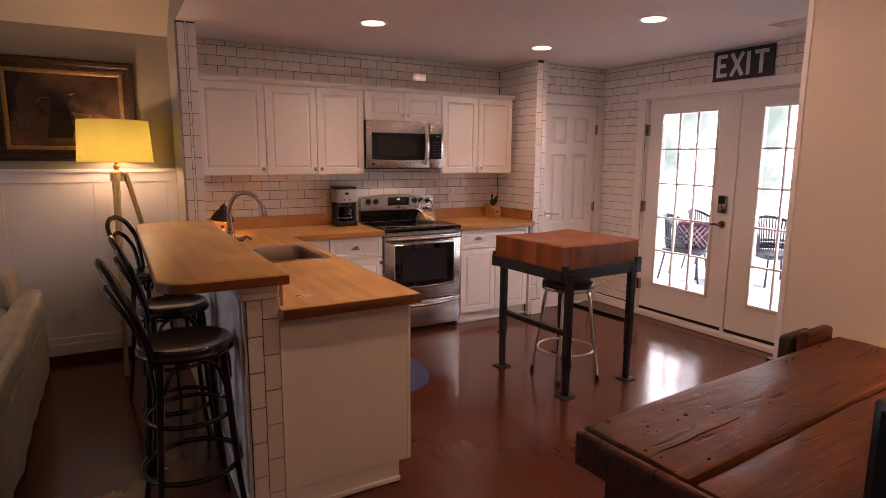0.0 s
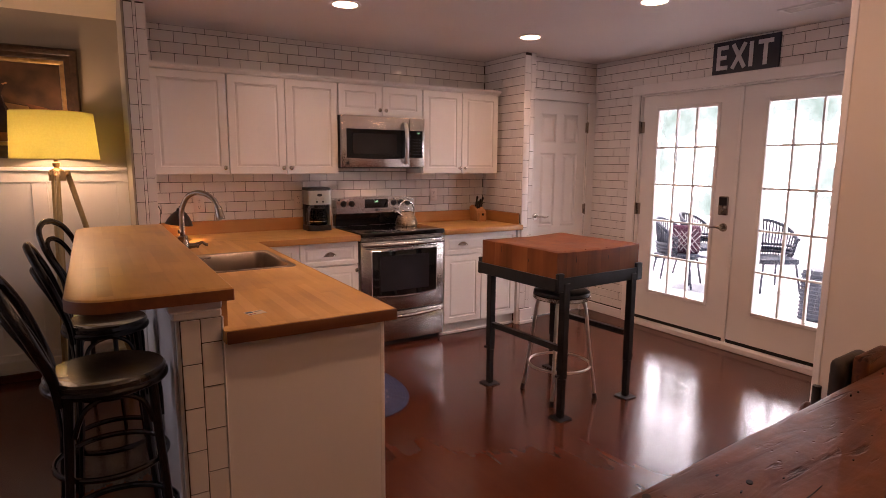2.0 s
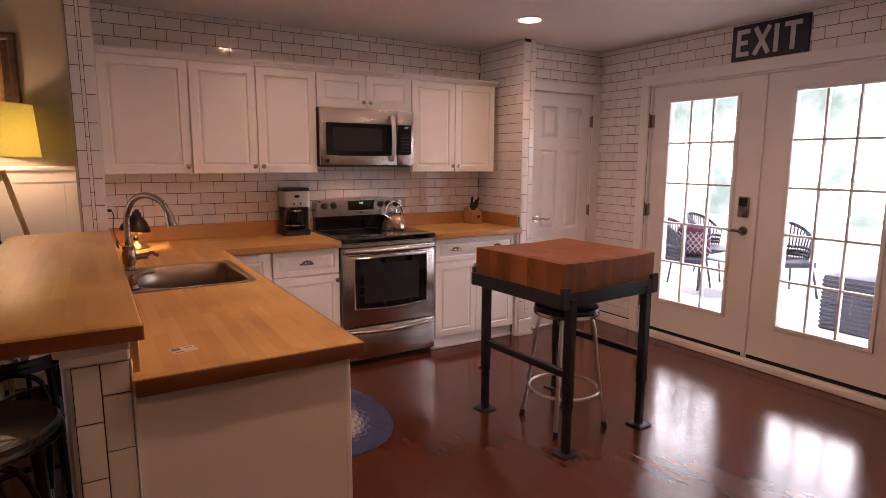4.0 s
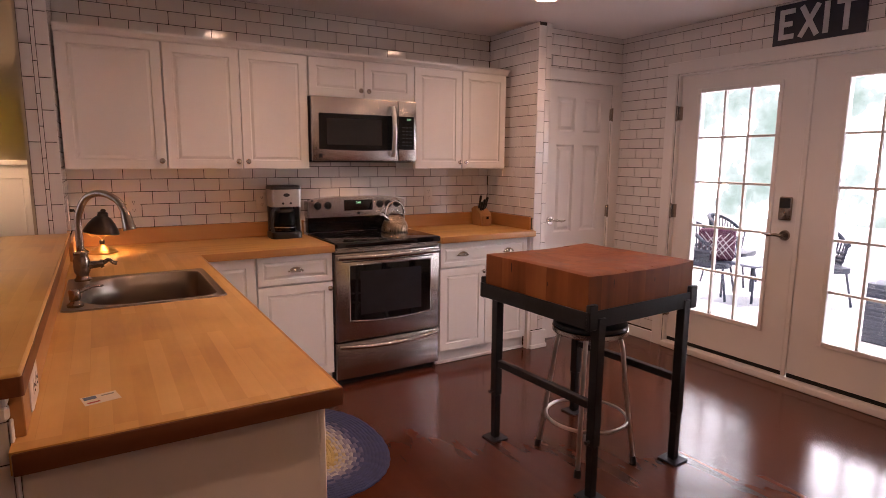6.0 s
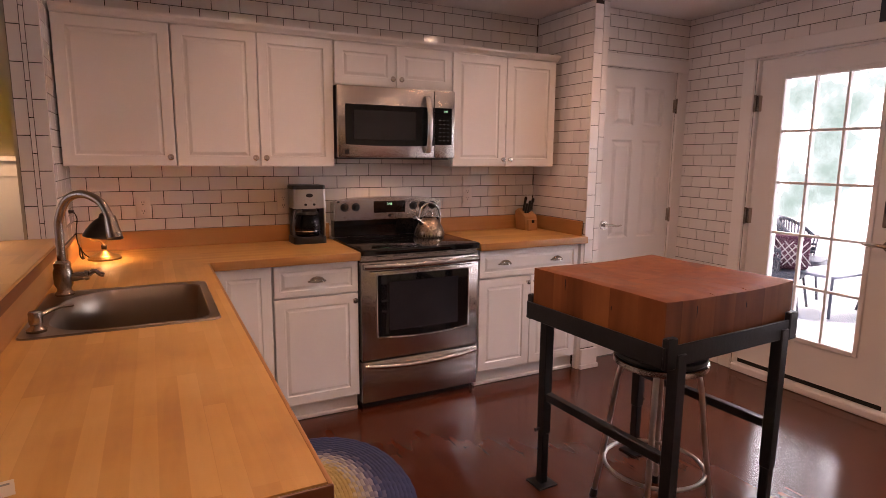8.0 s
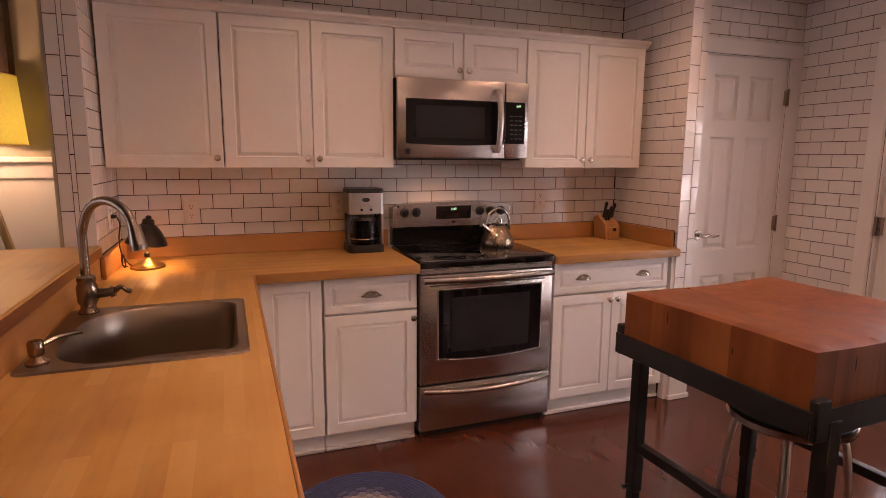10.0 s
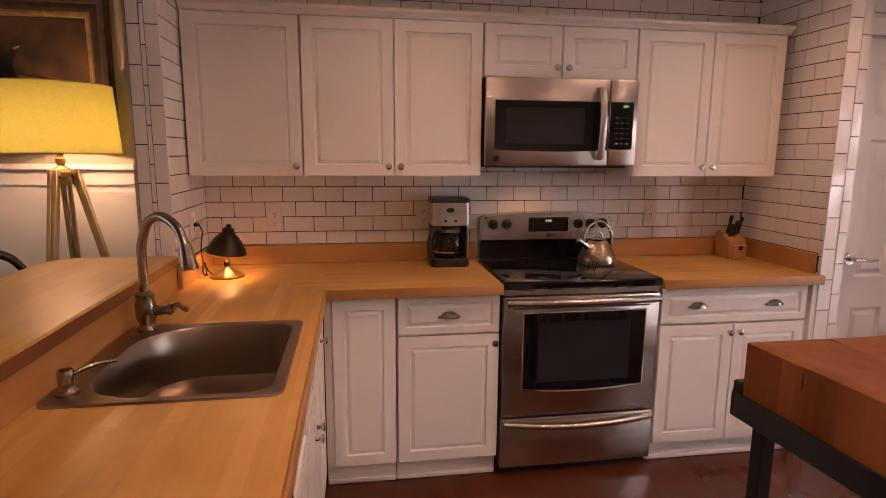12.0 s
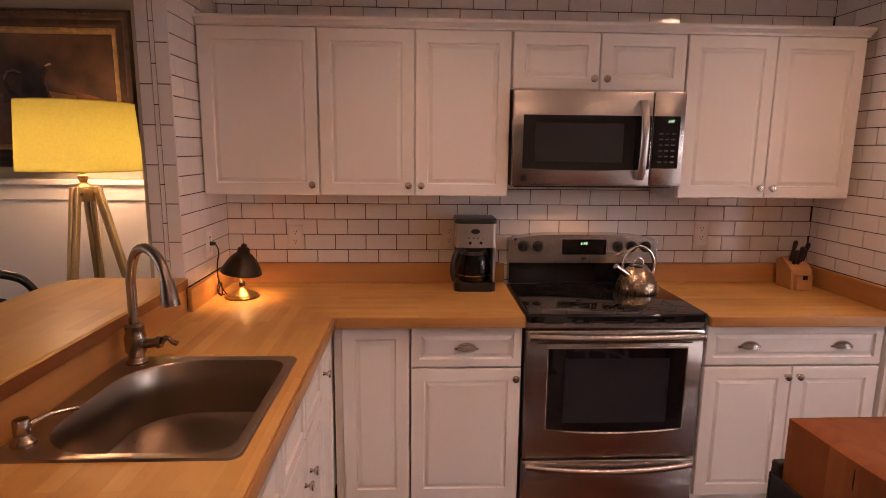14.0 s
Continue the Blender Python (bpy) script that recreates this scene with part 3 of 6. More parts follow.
box(jamb, 4.1792, PANY + 0.001, 2.0240, 4.8508, PANY + 0.11, 2.0295)
structure("trim_pantry_jamb", jamb, M_TRIM, "white jamb lining of the pantry door", "trim")
structure("trim_pantry_casing", bm, M_TRIM, "white casing round the pantry door", "trim")


# ---- glazed double doors ----
def french_door(name, y0, y1, hinge_high):
    """One glazed leaf between y0 and y1 (y0 the larger), fifteen panes."""
    x = DOORX + 0.03
    th = 0.044
    root = tagged(new(name), "closed white wood exterior door with fifteen glass panes", "door", kind="structure")
    root.location = (x, (y0 + y1) / 2, 0)
    g0, g1 = y0 - (0.165 if hinge_high else 0.20), y1 + (0.19 if hinge_high else 0.15)
    z0, z1 = 0.335, 1.915
    bm = bx(x, g0, 0.075, x + th, y0, 2.045)
    box(bm, x, y1, 0.075, x + th, g1, 2.045)
    box(bm, x, g1, z1, x + th, g0, 2.045)
    box(bm, x, g1, 0.075, x + th, g0, z0)
    # dark strip standing in for the shaded gap between leaf and threshold
    part("door_gap_shade", bx(x + 0.006, y1 + 0.004, 0.046, x + th, y0 - 0.004, 0.0755), M_DARKVOID, root)
    part("door_leaf", bm, M_TRIM, root)
    bm = bmesh.new()
    mm = facing((x, g0, z0), (0, -1, 0))
    W, H = g0 - g1, z1 - z0
    for a in ((-0.028, -0.028, 0, H + 0.028), (W, -0.028, W + 0.028, H + 0.028), (0, -0.028, W, 0.0), (0, H, W, H + 0.028)):
        box(bm, a[0], a[1], -0.006, a[2], a[3], 0.012, bev=0.004, m=mm)
    part("glazing_bead", bm, M_TRIM, root)
    for i in (1, 2):
        part("muntin", box(bmesh.new(), W * i / 3 - 0.008, 0, -0.028, W * i / 3 + 0.008, H, 0.006, bev=0.003, m=mm), M_TRIM, root)
    for j in range(1, 5):
        part("muntin", box(bmesh.new(), 0.0, H * j / 5 - 0.008, -0.0275, W, H * j / 5 + 0.008, 0.0055, bev=0.003, m=mm), M_TRIM, root)
    for i in range(3):
        for j in range(5):
            p = part("pane", box(bmesh.new(), W * i / 3 + 0.006, H * j / 5 + 0.006, -0.014, W * (i + 1) / 3 - 0.006, H * (j + 1) / 5 - 0.006, -0.010, m=mm), M_GLASS, root)
            p.visible_shadow = False
    return root, x


door_1, dx = french_door("door_1", 4.365, 3.458, True)
door_2, dx = french_door("door_2", 3.442, 2.535, False)
for z in (0.30, 1.06, 1.78):
    h = bx(DOORX - 0.006, 4.345, z - 0.05, DOORX + 0.028, 4.375, z + 0.05, bev=0.002)
    cyl(h, (DOORX - 0.012, 4.368, z - 0.055), (DOORX - 0.012, 4.368, z + 0.055), 0.008, None, 10)
    part("hinge", h, M_FAUCET, door_1)
bm = bx(dx - 0.024, 3.495, 1.062, dx, 3.575, 1.212, bev=0.010, seg=2)
lock = part("keypad_lock", bm, M_FAUCET, door_1, "satin nickel electronic deadbolt")
part("keypad", bx(dx - 0.028, 3.502, 1.140, dx - 0.022, 3.568, 1.205, bev=0.003), M_BLACKPLASTIC, lock, "black keypad")
part("thumb_turn", cyl(bmesh.new(), (dx - 0.022, 3.535, 1.10), (dx - 0.042, 3.535, 1.10), 0.017, 0.013, 20), M_NICKEL, lock)
lev = bmesh.new()
cyl(lev, (dx, 3.53, 0.965), (dx - 0.014, 3.53, 0.965), 0.034, 0.030, 24)
cyl(lev, (dx - 0.014, 3.53, 0.965), (dx - 0.055, 3.53, 0.965), 0.012, 0.012, 14)
tube(lev, curve([(dx - 0.055, 3.52, 0.965), (dx - 0.058, 3.57, 0.969), (dx - 0.056, 3.61, 0.963), (dx - 0.052, 3.645, 0.967)], 5), [0.011] * 6 + [0.009] * 6 + [0.006] * 4, 10)
part("lever_handle", lev, M_FAUCET, door_1, "satin nickel lever handle")
part("astragal", bx(dx - 0.014, 3.436, 0.050, dx - 0.0005, 3.468, 2.045, bev=0.004), M_TRIM, door_2)
m = facing((DOORX, 4.38, 0), (0, -1, 0))
structure("trim_door_casing", casing(bmesh.new(), m, 1.88, 2.06, 0.085, 0.02), M_TRIM, "white casing round the glazed double doors", "trim")
bm = bx(DOORX + 0.0005, 4.368, 0.0, DOORX + 0.12, 4.38, 2.048)
box(bm, DOORX + 0.0005, 2.50, 0.0, DOORX + 0.12, 2.532, 2.048)
box(bm, DOORX + 0.0005, 2.50, 2.048, DOORX + 0.12, 4.38, 2.06)
structure("trim_door_jamb", bm, M_TRIM, "white jamb of the double doors", "trim")
structure("trim_threshold", bx(DOORX - 0.030, 2.51, 0.0, DOORX + 0.14, 4.37, 0.045, bev=0.006), M_TRIM, "pale threshold under the double doors", "trim")

# ---- ceiling fixtures ----
M_LENS = plain("lit_lamp_lens", (0.9, 0.88, 0.8), 0.5, emit=(1.0, 0.70, 0.46), strength=34.0)
for i, (x, y) in enumerate(CANS):
    root = thing("recessed_light", (x, y, CEIL), "round white recessed ceiling light, switched on", "ceiling light", "recessed lights")
    part("trim_ring", lathe(bmesh.new(), [(0.070, 0.0), (0.096, -0.001), (0.098, -0.004), (0.092, -0.007), (0.074, -0.006), (0.070, -0.001)], (x, y, CEIL)), M_TRIM, root)
    part("lens", lathe(bmesh.new(), [(0.0, -0.0035), (0.071, -0.0035), (0.071, -0.0005), (0.0, -0.0005)], (x, y, CEIL)), M_LENS, root, "glowing warm white lens")
    # the added unseen lamp near y 0.45 gets a stronger, more orange beam
    spot("can_beam", (x, y, CEIL - 0.012), (x, y, 0), 18.5 if y > 1 else 30, WARM if y > 1 else (1.0, 0.53, 0.25), 150, 0.9, 0.06)
vent = thing("ceiling_vent", (4.46, 2.77, CEIL), "white slotted metal ceiling vent", "vent")
part("frame", loops(bmesh.new(), Matrix(((0, 1, 0, 4.39), (1, 0, 0, 2.62), (0, 0, -1, CEIL), (0, 0, 0, 1))), 0.30, 0.14, [(0, 0), (0.004, 0.008), (0.02, 0.008), (0.022, 0.002)]), M_TRIM, vent)
for k in range(8):
    part("slat", bx(4.415 + k * 0.013, 2.645, CEIL - 0.009, 4.419 + k * 0.013, 2.895, CEIL - 0.002), M_TRIM, vent)


# ---- kitchen cabinets ----
FRONT = [(0, 0.0), (0, 0.016), (0.003, 0.019), (0.051, 0.019), (0.055, 0.0115), (0.060, 0.0115), (0.073, 0.0175)]


def panel_door(parent, at, u, w, h, name="door", knob=None, rows=FRONT):
    m = facing(at, u)
    d = part(name, loops(bmesh.new(), m, w, h, rows), M_CAB, parent, smooth=False)
    if knob:
        n = m.to_3x3() @ Vector((0, 0, 1))
        p = m @ Vector((knob[0], knob[1], 0.019))
        q = n.to_track_quat("Z", "Y").to_matrix().to_4x4()
        part("knob", lathe(bmesh.new(), [(0, 0), (0.008, 0), (0.0055, 0.006), (0.0055, 0.012), (0.013, 0.018), (0.0155, 0.023), (0.013, 0.027), (0, 0.029)], (0, 0, 0), 18, Matrix.Translation(p) @ q), M_NICKEL, d, "round satin nickel knob")
    return d


def cup_pull(parent, at, u):
    """A bin pull: a quarter shell open below, with ears."""
    m = facing(at, u)
    bm = bmesh.new()
    rows = []
    for i in range(13):
        a = math.pi * i / 12
        x = -0.040 * math.cos(a)
        s = math.sin(a)
        rows.append([bm.verts.new(m @ Vector((x, 0.029 * s ** 0.8 * math.cos(b) - 0.012, 0.001 + 0.026 * (s ** 0.6) * math.sin(b)))) for b in [math.pi / 2 * k / 6 for k in range(7)]])
    for a, b in zip(rows, rows[1:]):
        for k in range(6):
            bm.faces.new((a[k], a[k + 1], b[k + 1], b[k]))
    bmesh.ops.solidify(bm, geom=bm.faces[:], thickness=0.002)
    for sx in (-1, 1):
        box(bm, sx * 0.040 - 0.010, -0.013, 0.0, sx * 0.040 + 0.008, -0.004, 0.003, bev=0.001, m=m)
    return part("cup_pull", bm, M_NICKEL, parent, "satin nickel cup pull")


UZ0, UZ1, UY = 1.365, 2.068, 5.139
white = "white raised-panel wall cabinet over the tiled splashback"


def wall_cabinet(x0, x1, z0, doors, knobs):
    root = thing("wall_cabinet", ((x0 + x1) / 2, BACK, z0), white, "cabinet", "wall cabinets")
    part("body", bx(x0 + 0.001, UY + 0.016, z0, x1 - 0.001, BACK - 0.001, UZ1, bev=0.001), M_CAB, root)
    for (a, b), k in zip(doors, knobs):
        kx = 0.025 if k < 0 else b - a - 0.025
        panel_door(root, (a, UY - 0.0005, z0 + 0.002), (1, 0, 0), b - a, UZ1 - z0 - 0.012, knob=(kx, 0.045))
    return root


wall_cabinet(1.081, 1.569, UZ0, [(1.083, 1.567)], [1])
wall_cabinet(1.571, 2.388, UZ0, [(1.574, 1.977), (1.982, 2.385)], [1, -1])
wall_cabinet(2.390, 3.140, 1.822, [(2.394, 2.763), (2.768, 3.137)], [1, -1])
wall_cabinet(3.142, 3.930, UZ0, [(3.145, 3.533), (3.538, 3.926)], [1, -1])
bm = bmesh.new()
prof = [(0.0, 0.0), (0.004, 0.008), (0.009, 0.010), (0.020, 0.019), (0.028, 0.022), (0.031, 0.028), (0.031, 0.037)]
ra = [bm.verts.new((1.081, UY - 0.012 - p, UZ1 - 0.006 + z)) for p, z in prof] + [bm.verts.new((1.081, BACK - 0.001, UZ1 + 0.031)), bm.verts.new((1.081, BACK - 0.001, UZ1 + 0.001))]
rb = [bm.verts.new((3.945, v.co.y, v.co.z)) for v in ra]
for i in range(len(ra)):
    bm.faces.new((ra[i], ra[(i + 1) % len(ra)], rb[(i + 1) % len(ra)], rb[i]))
bm.faces.new(ra), bm.faces.new(list(reversed(rb)))
root = thing("crown_moulding", (2.5, BACK, UZ1), "white crown moulding along the tops of the wall cabinets", "moulding")
part("moulding", bm, M_CAB, root)

BY, BZ0, BZ1 = 4.845, 0.105, 0.872
base_label = "white raised-panel base cabinet under the maple worktop"


def base_cabinet(x0, x1, label=base_label):
    root = thing("base_cabinet", ((x0 + x1) / 2, BACK, 0), label, "cabinet", "base cabinets")
    part("body", bx(x0 + 0.001, BY + 0.014, 0.095, x1 - 0.001, BACK - 0.002, BZ1, bev=0.001), M_CAB, root)
    bm = bx(x0 + 0.001, BY + 0.035, 0, x1 - 0.001, BY + 0.05, 0.095)
    box(bm, x0 + 0.001, BY + 0.020, 0, x1 - 0.001, BY + 0.035, 0.022, bev=0.005)
    part("toe_kick", bm, M_CAB, root)
    return root


DRAWER = [(0, 0.0), (0, 0.016), (0.003, 0.019), (0.032, 0.019), (0.037, 0.0105), (0.043, 0.0105), (0.056, 0.0165)]
r1 = base_cabinet(1.655, 1.962)
part("filler", bx(1.6565, BY - 0.002, BZ0 - 0.004, 1.687, BY + 0.0138, BZ1), M_CAB, r1)
panel_door(r1, (1.690, BY, BZ0), (1, 0, 0), 0.268, BZ1 - BZ0 - 0.006)
r2 = base_cabinet(1.964, 2.420)
panel_door(r2, (1.968, BY, BZ0), (1, 0, 0), 0.448, 0.583, knob=(0.425, 0.545))
dr = panel_door(r2, (1.968, BY, 0.697), (1, 0, 0), 0.448, 0.169, "drawer", rows=DRAWER)
cup_pull(dr, (2.192, BY - 0.018, 0.782), (1, 0, 0))
r3 = base_cabinet(3.176, 3.955)
part("filler", bx(3.9555, FINY + 0.003, 0.0, 3.9842, BY + 0.02, BZ1), M_CAB, r3)
panel_door(r3, (3.182, BY, BZ0), (1, 0, 0), 0.374, 0.583, knob=(0.35, 0.545))
panel_door(r3, (3.560, BY, BZ0), (1, 0, 0), 0.374, 0.583, knob=(0.024, 0.545))
dr = panel_door(r3, (3.182, BY, 0.697), (1, 0, 0), 0.752, 0.169, "drawer", rows=DRAWER)
cup_pull(dr, (3.365, BY - 0.018, 0.785), (1, 0, 0))
cup_pull(dr, (3.760, BY - 0.018, 0.785), (1, 0, 0))

# peninsula
PX, PY = 1.635, 2.80
pen = thing("peninsula_cabinet", (1.35, 3.8, 0), "white peninsula base cabinet with a plain end panel", "cabinet", "base cabinets")
bm = bx(1.062, PY, 0.095, PX, BY + 0.3, 0.70, bev=0.001)
box(bm, 1.062, PY, 0.70, PX, 3.74, BZ1)
box(bm, 1.062, 4.38, 0.70, PX, BY + 0.3, BZ1)
box(bm, 1.60, 3.74, 0.70, PX, 4.38, BZ1)
part("body", bm, M_CAB, pen)
part("end_panel", bx(1.062, PY - 0.014, 0.10, PX + 0.004, PY - 0.0005, BZ1, bev=0.002), M_CAB, pen)
bm = bx(1.062, PY - 0.010, 0, PX - 0.04, PY + 0.01, 0.10)
box(bm, 1.062, PY - 0.022, 0, PX - 0.036, PY - 0.010, 0.030, bev=0.006)
box(bm, PX - 0.055, PY + 0.01, 0, PX - 0.04, BY, 0.095)
part("toe_kick", bm, M_CAB, pen)
part("corner_post", bx(PX + 0.0005, PY - 0.016, 0.10, PX + 0.019, PY + 0.03, BZ1, bev=0.003), M_CAB, pen)
for y0, y1, kx in ((3.552, 3.953, None), (3.957, 4.262, 0.262), (4.266, 4.560, 0.036)):
    panel_door(pen, (PX, y0 + 0.002, BZ0), (0, 1, 0), y1 - y0 - 0.004, 0.583, knob=(kx, 0.455) if kx else None)
    panel_door(pen, (PX, y0 + 0.002, 0.697), (0, 1, 0), y1 - y0 - 0.004, 0.169, "drawer", rows=DRAWER)
panel_door(pen, (PX, 4.566, BZ0), (0, 1, 0), 0.235, 0.76, knob=(0.03, 0.66))
dw = thing("dishwasher", (PX, 3.20, 0), "black-fronted built-in dishwasher under the peninsula worktop", "dishwasher")
bm = bx(PX + 0.0005, 2.862, 0.10, PX + 0.022, 3.545, 0.865, bev=0.004)
part("front", bm, M_BLACKPLASTIC, dw)
part("control_strip", bx(PX + 0.0225, 2.87, 0.79, PX + 0.0245, 3.537, 0.855, bev=0.0005), M_BLACKGLASS, dw, "glossy black control strip")

# pony wall with the raised bar
pony = structure("wall_pony", bx(0.930, 2.765, 0, 1.055, 4.869, 1.018), M_GROUT, "half wall with a tiled end under the raised bar", "wall")
structure("wall_pony_side", bx(0.920, 2.773, 0, 0.930, 4.868, 1.018), M_TRIM, "white painted side of the half wall", "wall")
bm = bx(0.897, 2.748, 0.985, 1.058, 4.866, 1.0185, bev=0.006, seg=2)
box(bm, 0.909, 2.757, 0.955, 1.0575, 4.865, 0.985, bev=0.006)
structure("trim_bar_moulding", bm, M_TRIM, "white moulding under the raised bar top", "trim")
bm = bx(0.905, 2.765, 0, 0.920, 4.868, 0.14, bev=0.005)
for y in (2.80, 3.45, 4.1, 4.76):
    box(bm, 0.908, y, 0.14, 0.920, y + 0.07, 0.955, bev=0.003)
box(bm, 0.9085, 2.80, 0.88, 0.920, 4.83, 0.955, bev=0.003)
structure("trim_bar_panels", bm, M_TRIM, "white panel trim on the half wall", "trim")
structure("trim_pony_corner", bx(1.0555, 2.757, 0, 1.0615, 2.7855, 0.955, bev=0.002), M_TRIM, "narrow white edge strip of the half wall", "trim")

bar = thing("breakfast_bar", (0.85, 3.77, 1.018), "raised maple bar top with rounded corners", "countertop")
part("slab", prism(bmesh.new(), rounded(0.628, 2.705, 1.088, 4.862, (0.12, 0.006, 0.004, 0.14), 14), 1.0185, 1.060, 0.006, 3), M_BARTOP, bar)
part("edge_band", prism(bmesh.new(), rounded(0.6262, 2.7032, 1.0898, 4.8638, (0.122, 0.007, 0.005, 0.142), 14), 1.0182, 1.0535), M_EDGEY, bar, "darker red-brown edge band")

# worktop: a mitred corner, an opening for the sink
CT, CB, CF = 0.915, 0.8725, 4.797
SX0, SX1, SY0, SY1 = 1.085, 1.618, 3.752, 4.365
top = thing("worktop", (1.35, 3.9, CB), "golden maple butcher-block worktop", "countertop")
bm = bmesh.new()
x0, x1, y0 = 1.057, 1.662, 2.715
xs = (x0, SX0 + 0.02, SX1 - 0.02, x1)
far = [BACK - 0.009 + (CF - BACK + 0.009) * (x - x0) / (x1 - x0) for x in xs]
ys = [[y0] * 4, [SY0 + 0.02] * 4, [SY1 - 0.02] * 4, far]
for i in range(3):
    for j in range(3):
        if (i, j) != (1, 1):
            prism(bm, [(xs[i], ys[j][i]), (xs[i + 1], ys[j][i + 1]), (xs[i + 1], ys[j + 1][i + 1]), (xs[i], ys[j + 1][i])], CB, CT)
bmesh.ops.remove_doubles(bm, verts=bm.verts, dist=0.0002)
finish("peninsula_slab", bm, M_COUNTER, top, smooth=False)
bm = prism(bmesh.new(), [(x1 + 0.0004, CF), (2.4225, CF), (2.4225, BACK - 0.009), (x0 + 0.0004, BACK - 0.009)], CB, CT)
part("run_slab", bm, M_COUNTERX, top)
part("edge_strip", bx(x1 + 0.0005, y0 - 0.002, CB - 0.001, x1 + 0.010, CF + 0.0, CT - 0.0008, bev=0.004, seg=2), M_SPLASHY, top)
part("end_strip", bx(x0 + 0.004, y0 - 0.010, CB - 0.001, x1 + 0.0095, y0 - 0.0025, CT - 0.0008, bev=0.004, seg=2), M_EDGE, top)
part("front_strip", bx(x1 + 0.011, CF - 0.009, CB - 0.001, 2.4225, CF - 0.0005, CT - 0.0008, bev=0.004, seg=2), M_SPLASHX, top)
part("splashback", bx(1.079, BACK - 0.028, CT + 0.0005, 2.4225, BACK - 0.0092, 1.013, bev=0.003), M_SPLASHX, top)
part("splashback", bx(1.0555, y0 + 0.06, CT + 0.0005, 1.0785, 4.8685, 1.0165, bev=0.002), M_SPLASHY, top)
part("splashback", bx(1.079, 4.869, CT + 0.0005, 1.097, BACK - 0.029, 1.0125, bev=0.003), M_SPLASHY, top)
top2 = thing("worktop", (3.57, 5.1, CB), "golden maple butcher-block worktop beside the range", "countertop")
part("run_slab", prism(bmesh.new(), [(3.1735, CF), (3.9835, CF), (3.9835, BACK - 0.009), (3.1735, BACK - 0.009)], CB, CT), M_COUNTERX, top2)
part("front_strip", bx(3.1735, CF - 0.009, CB - 0.001, 3.9835, CF - 0.0005, CT - 0.0008, bev=0.004, seg=2), M_SPLASHX, top2)
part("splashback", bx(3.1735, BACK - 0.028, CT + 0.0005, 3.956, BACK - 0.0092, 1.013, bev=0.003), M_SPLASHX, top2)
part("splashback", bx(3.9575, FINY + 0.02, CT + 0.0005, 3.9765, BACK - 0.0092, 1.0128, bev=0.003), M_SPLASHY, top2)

# sink
sink = thing("sink", (1.35, 4.06, CT), "drop-in brushed stainless steel single-bowl sink", "sink")
bm = bmesh.new()
rings = []
for (a0, b0, a1, b1, rr, z) in ((SX0, SY0, SX1, SY1, (0.03,) * 4, CT + 0.0004), (SX0 + 0.003, SY0 + 0.003, SX1 - 0.003, SY1 - 0.003, (0.028,) * 4, CT + 0.006),
                                (SX0 + 0.012, SY0 + 0.012, SX1 - 0.012, SY1 - 0.012, (0.024,) * 4, CT + 0.0035),
                                (SX0 + 0.058, SY0 + 0.030, SX1 - 0.028, SY1 - 0.032, (0.15, 0.06, 0.06, 0.19), CT + 0.0035), (SX0 + 0.063, SY0 + 0.035, SX1 - 0.033, SY1 - 0.037, (0.145, 0.055, 0.055, 0.185), CT - 0.004),
                                (SX0 + 0.070, SY0 + 0.042, SX1 - 0.040, SY1 - 0.044, (0.14, 0.055, 0.055, 0.18), CT - 0.10), (SX0 + 0.080, SY0 + 0.052, SX1 - 0.050, SY1 - 0.054, (0.135, 0.06, 0.06, 0.17), CT - 0.158),
                                (SX0 + 0.125, SY0 + 0.09, SX1 - 0.085, SY1 - 0.09, (0.10, 0.05, 0.05, 0.13), CT - 0.180), (SX0 + 0.22, SY0 + 0.24, SX1 - 0.20, SY1 - 0.24, (0.04,) * 4, CT - 0.186)):
    rings.append([bm.verts.new((x, y, z)) for x, y in rounded(a0, b0, a1, b1, rr, 8)])
for a, b in zip(rings, rings[1:]):
    for k in range(len(a)):
        bm.faces.new((a[k], a[(k + 1) % len(a)], b[(k + 1) % len(b)], b[k]))
bm.faces.new(rings[-1])
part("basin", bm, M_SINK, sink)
part("drain", lathe(bmesh.new(), [(0.0, 0.004), (0.018, 0.004), (0.022, 0.002), (0.040, 0.005), (0.044, 0.0015), (0.0, 0.0005)], (1.365, 4.06, CT - 0.186)), M_CHROME, sink, "round chrome drain")


# ---- range ----
def seg_text(name, body, size, m, mat, parent, depth=0.0006):
    cu = bpy.data.curves.new(name, "FONT")
    cu.body, cu.size, cu.align_x, cu.align_y, cu.extrude = body, size, "CENTER", "CENTER", depth
    tmp = new("lettering_source", cu)
    me = bpy.data.meshes.new_from_object(tmp)
    bpy.data.objects.remove(tmp)
    me.materials.clear()
    me.materials.append(mat)
    me.transform(m)
    ob = new(name, me)
    ob.parent = parent
    ob.matrix_parent_inverse = Matrix.Translation(-parent.location) if parent.parent is None else Matrix()
    return ob


M_GREENLED = plain("green_display", (0.1, 0.2, 0.1), 0.5, emit=(0.45, 1.0, 0.55), strength=0.9)
M_DISPLAY = plain("dark_display", (0.008, 0.008, 0.009), 0.08, var=0.1)
RX0, RX1, RF = 2.428, 3.168, 4.828


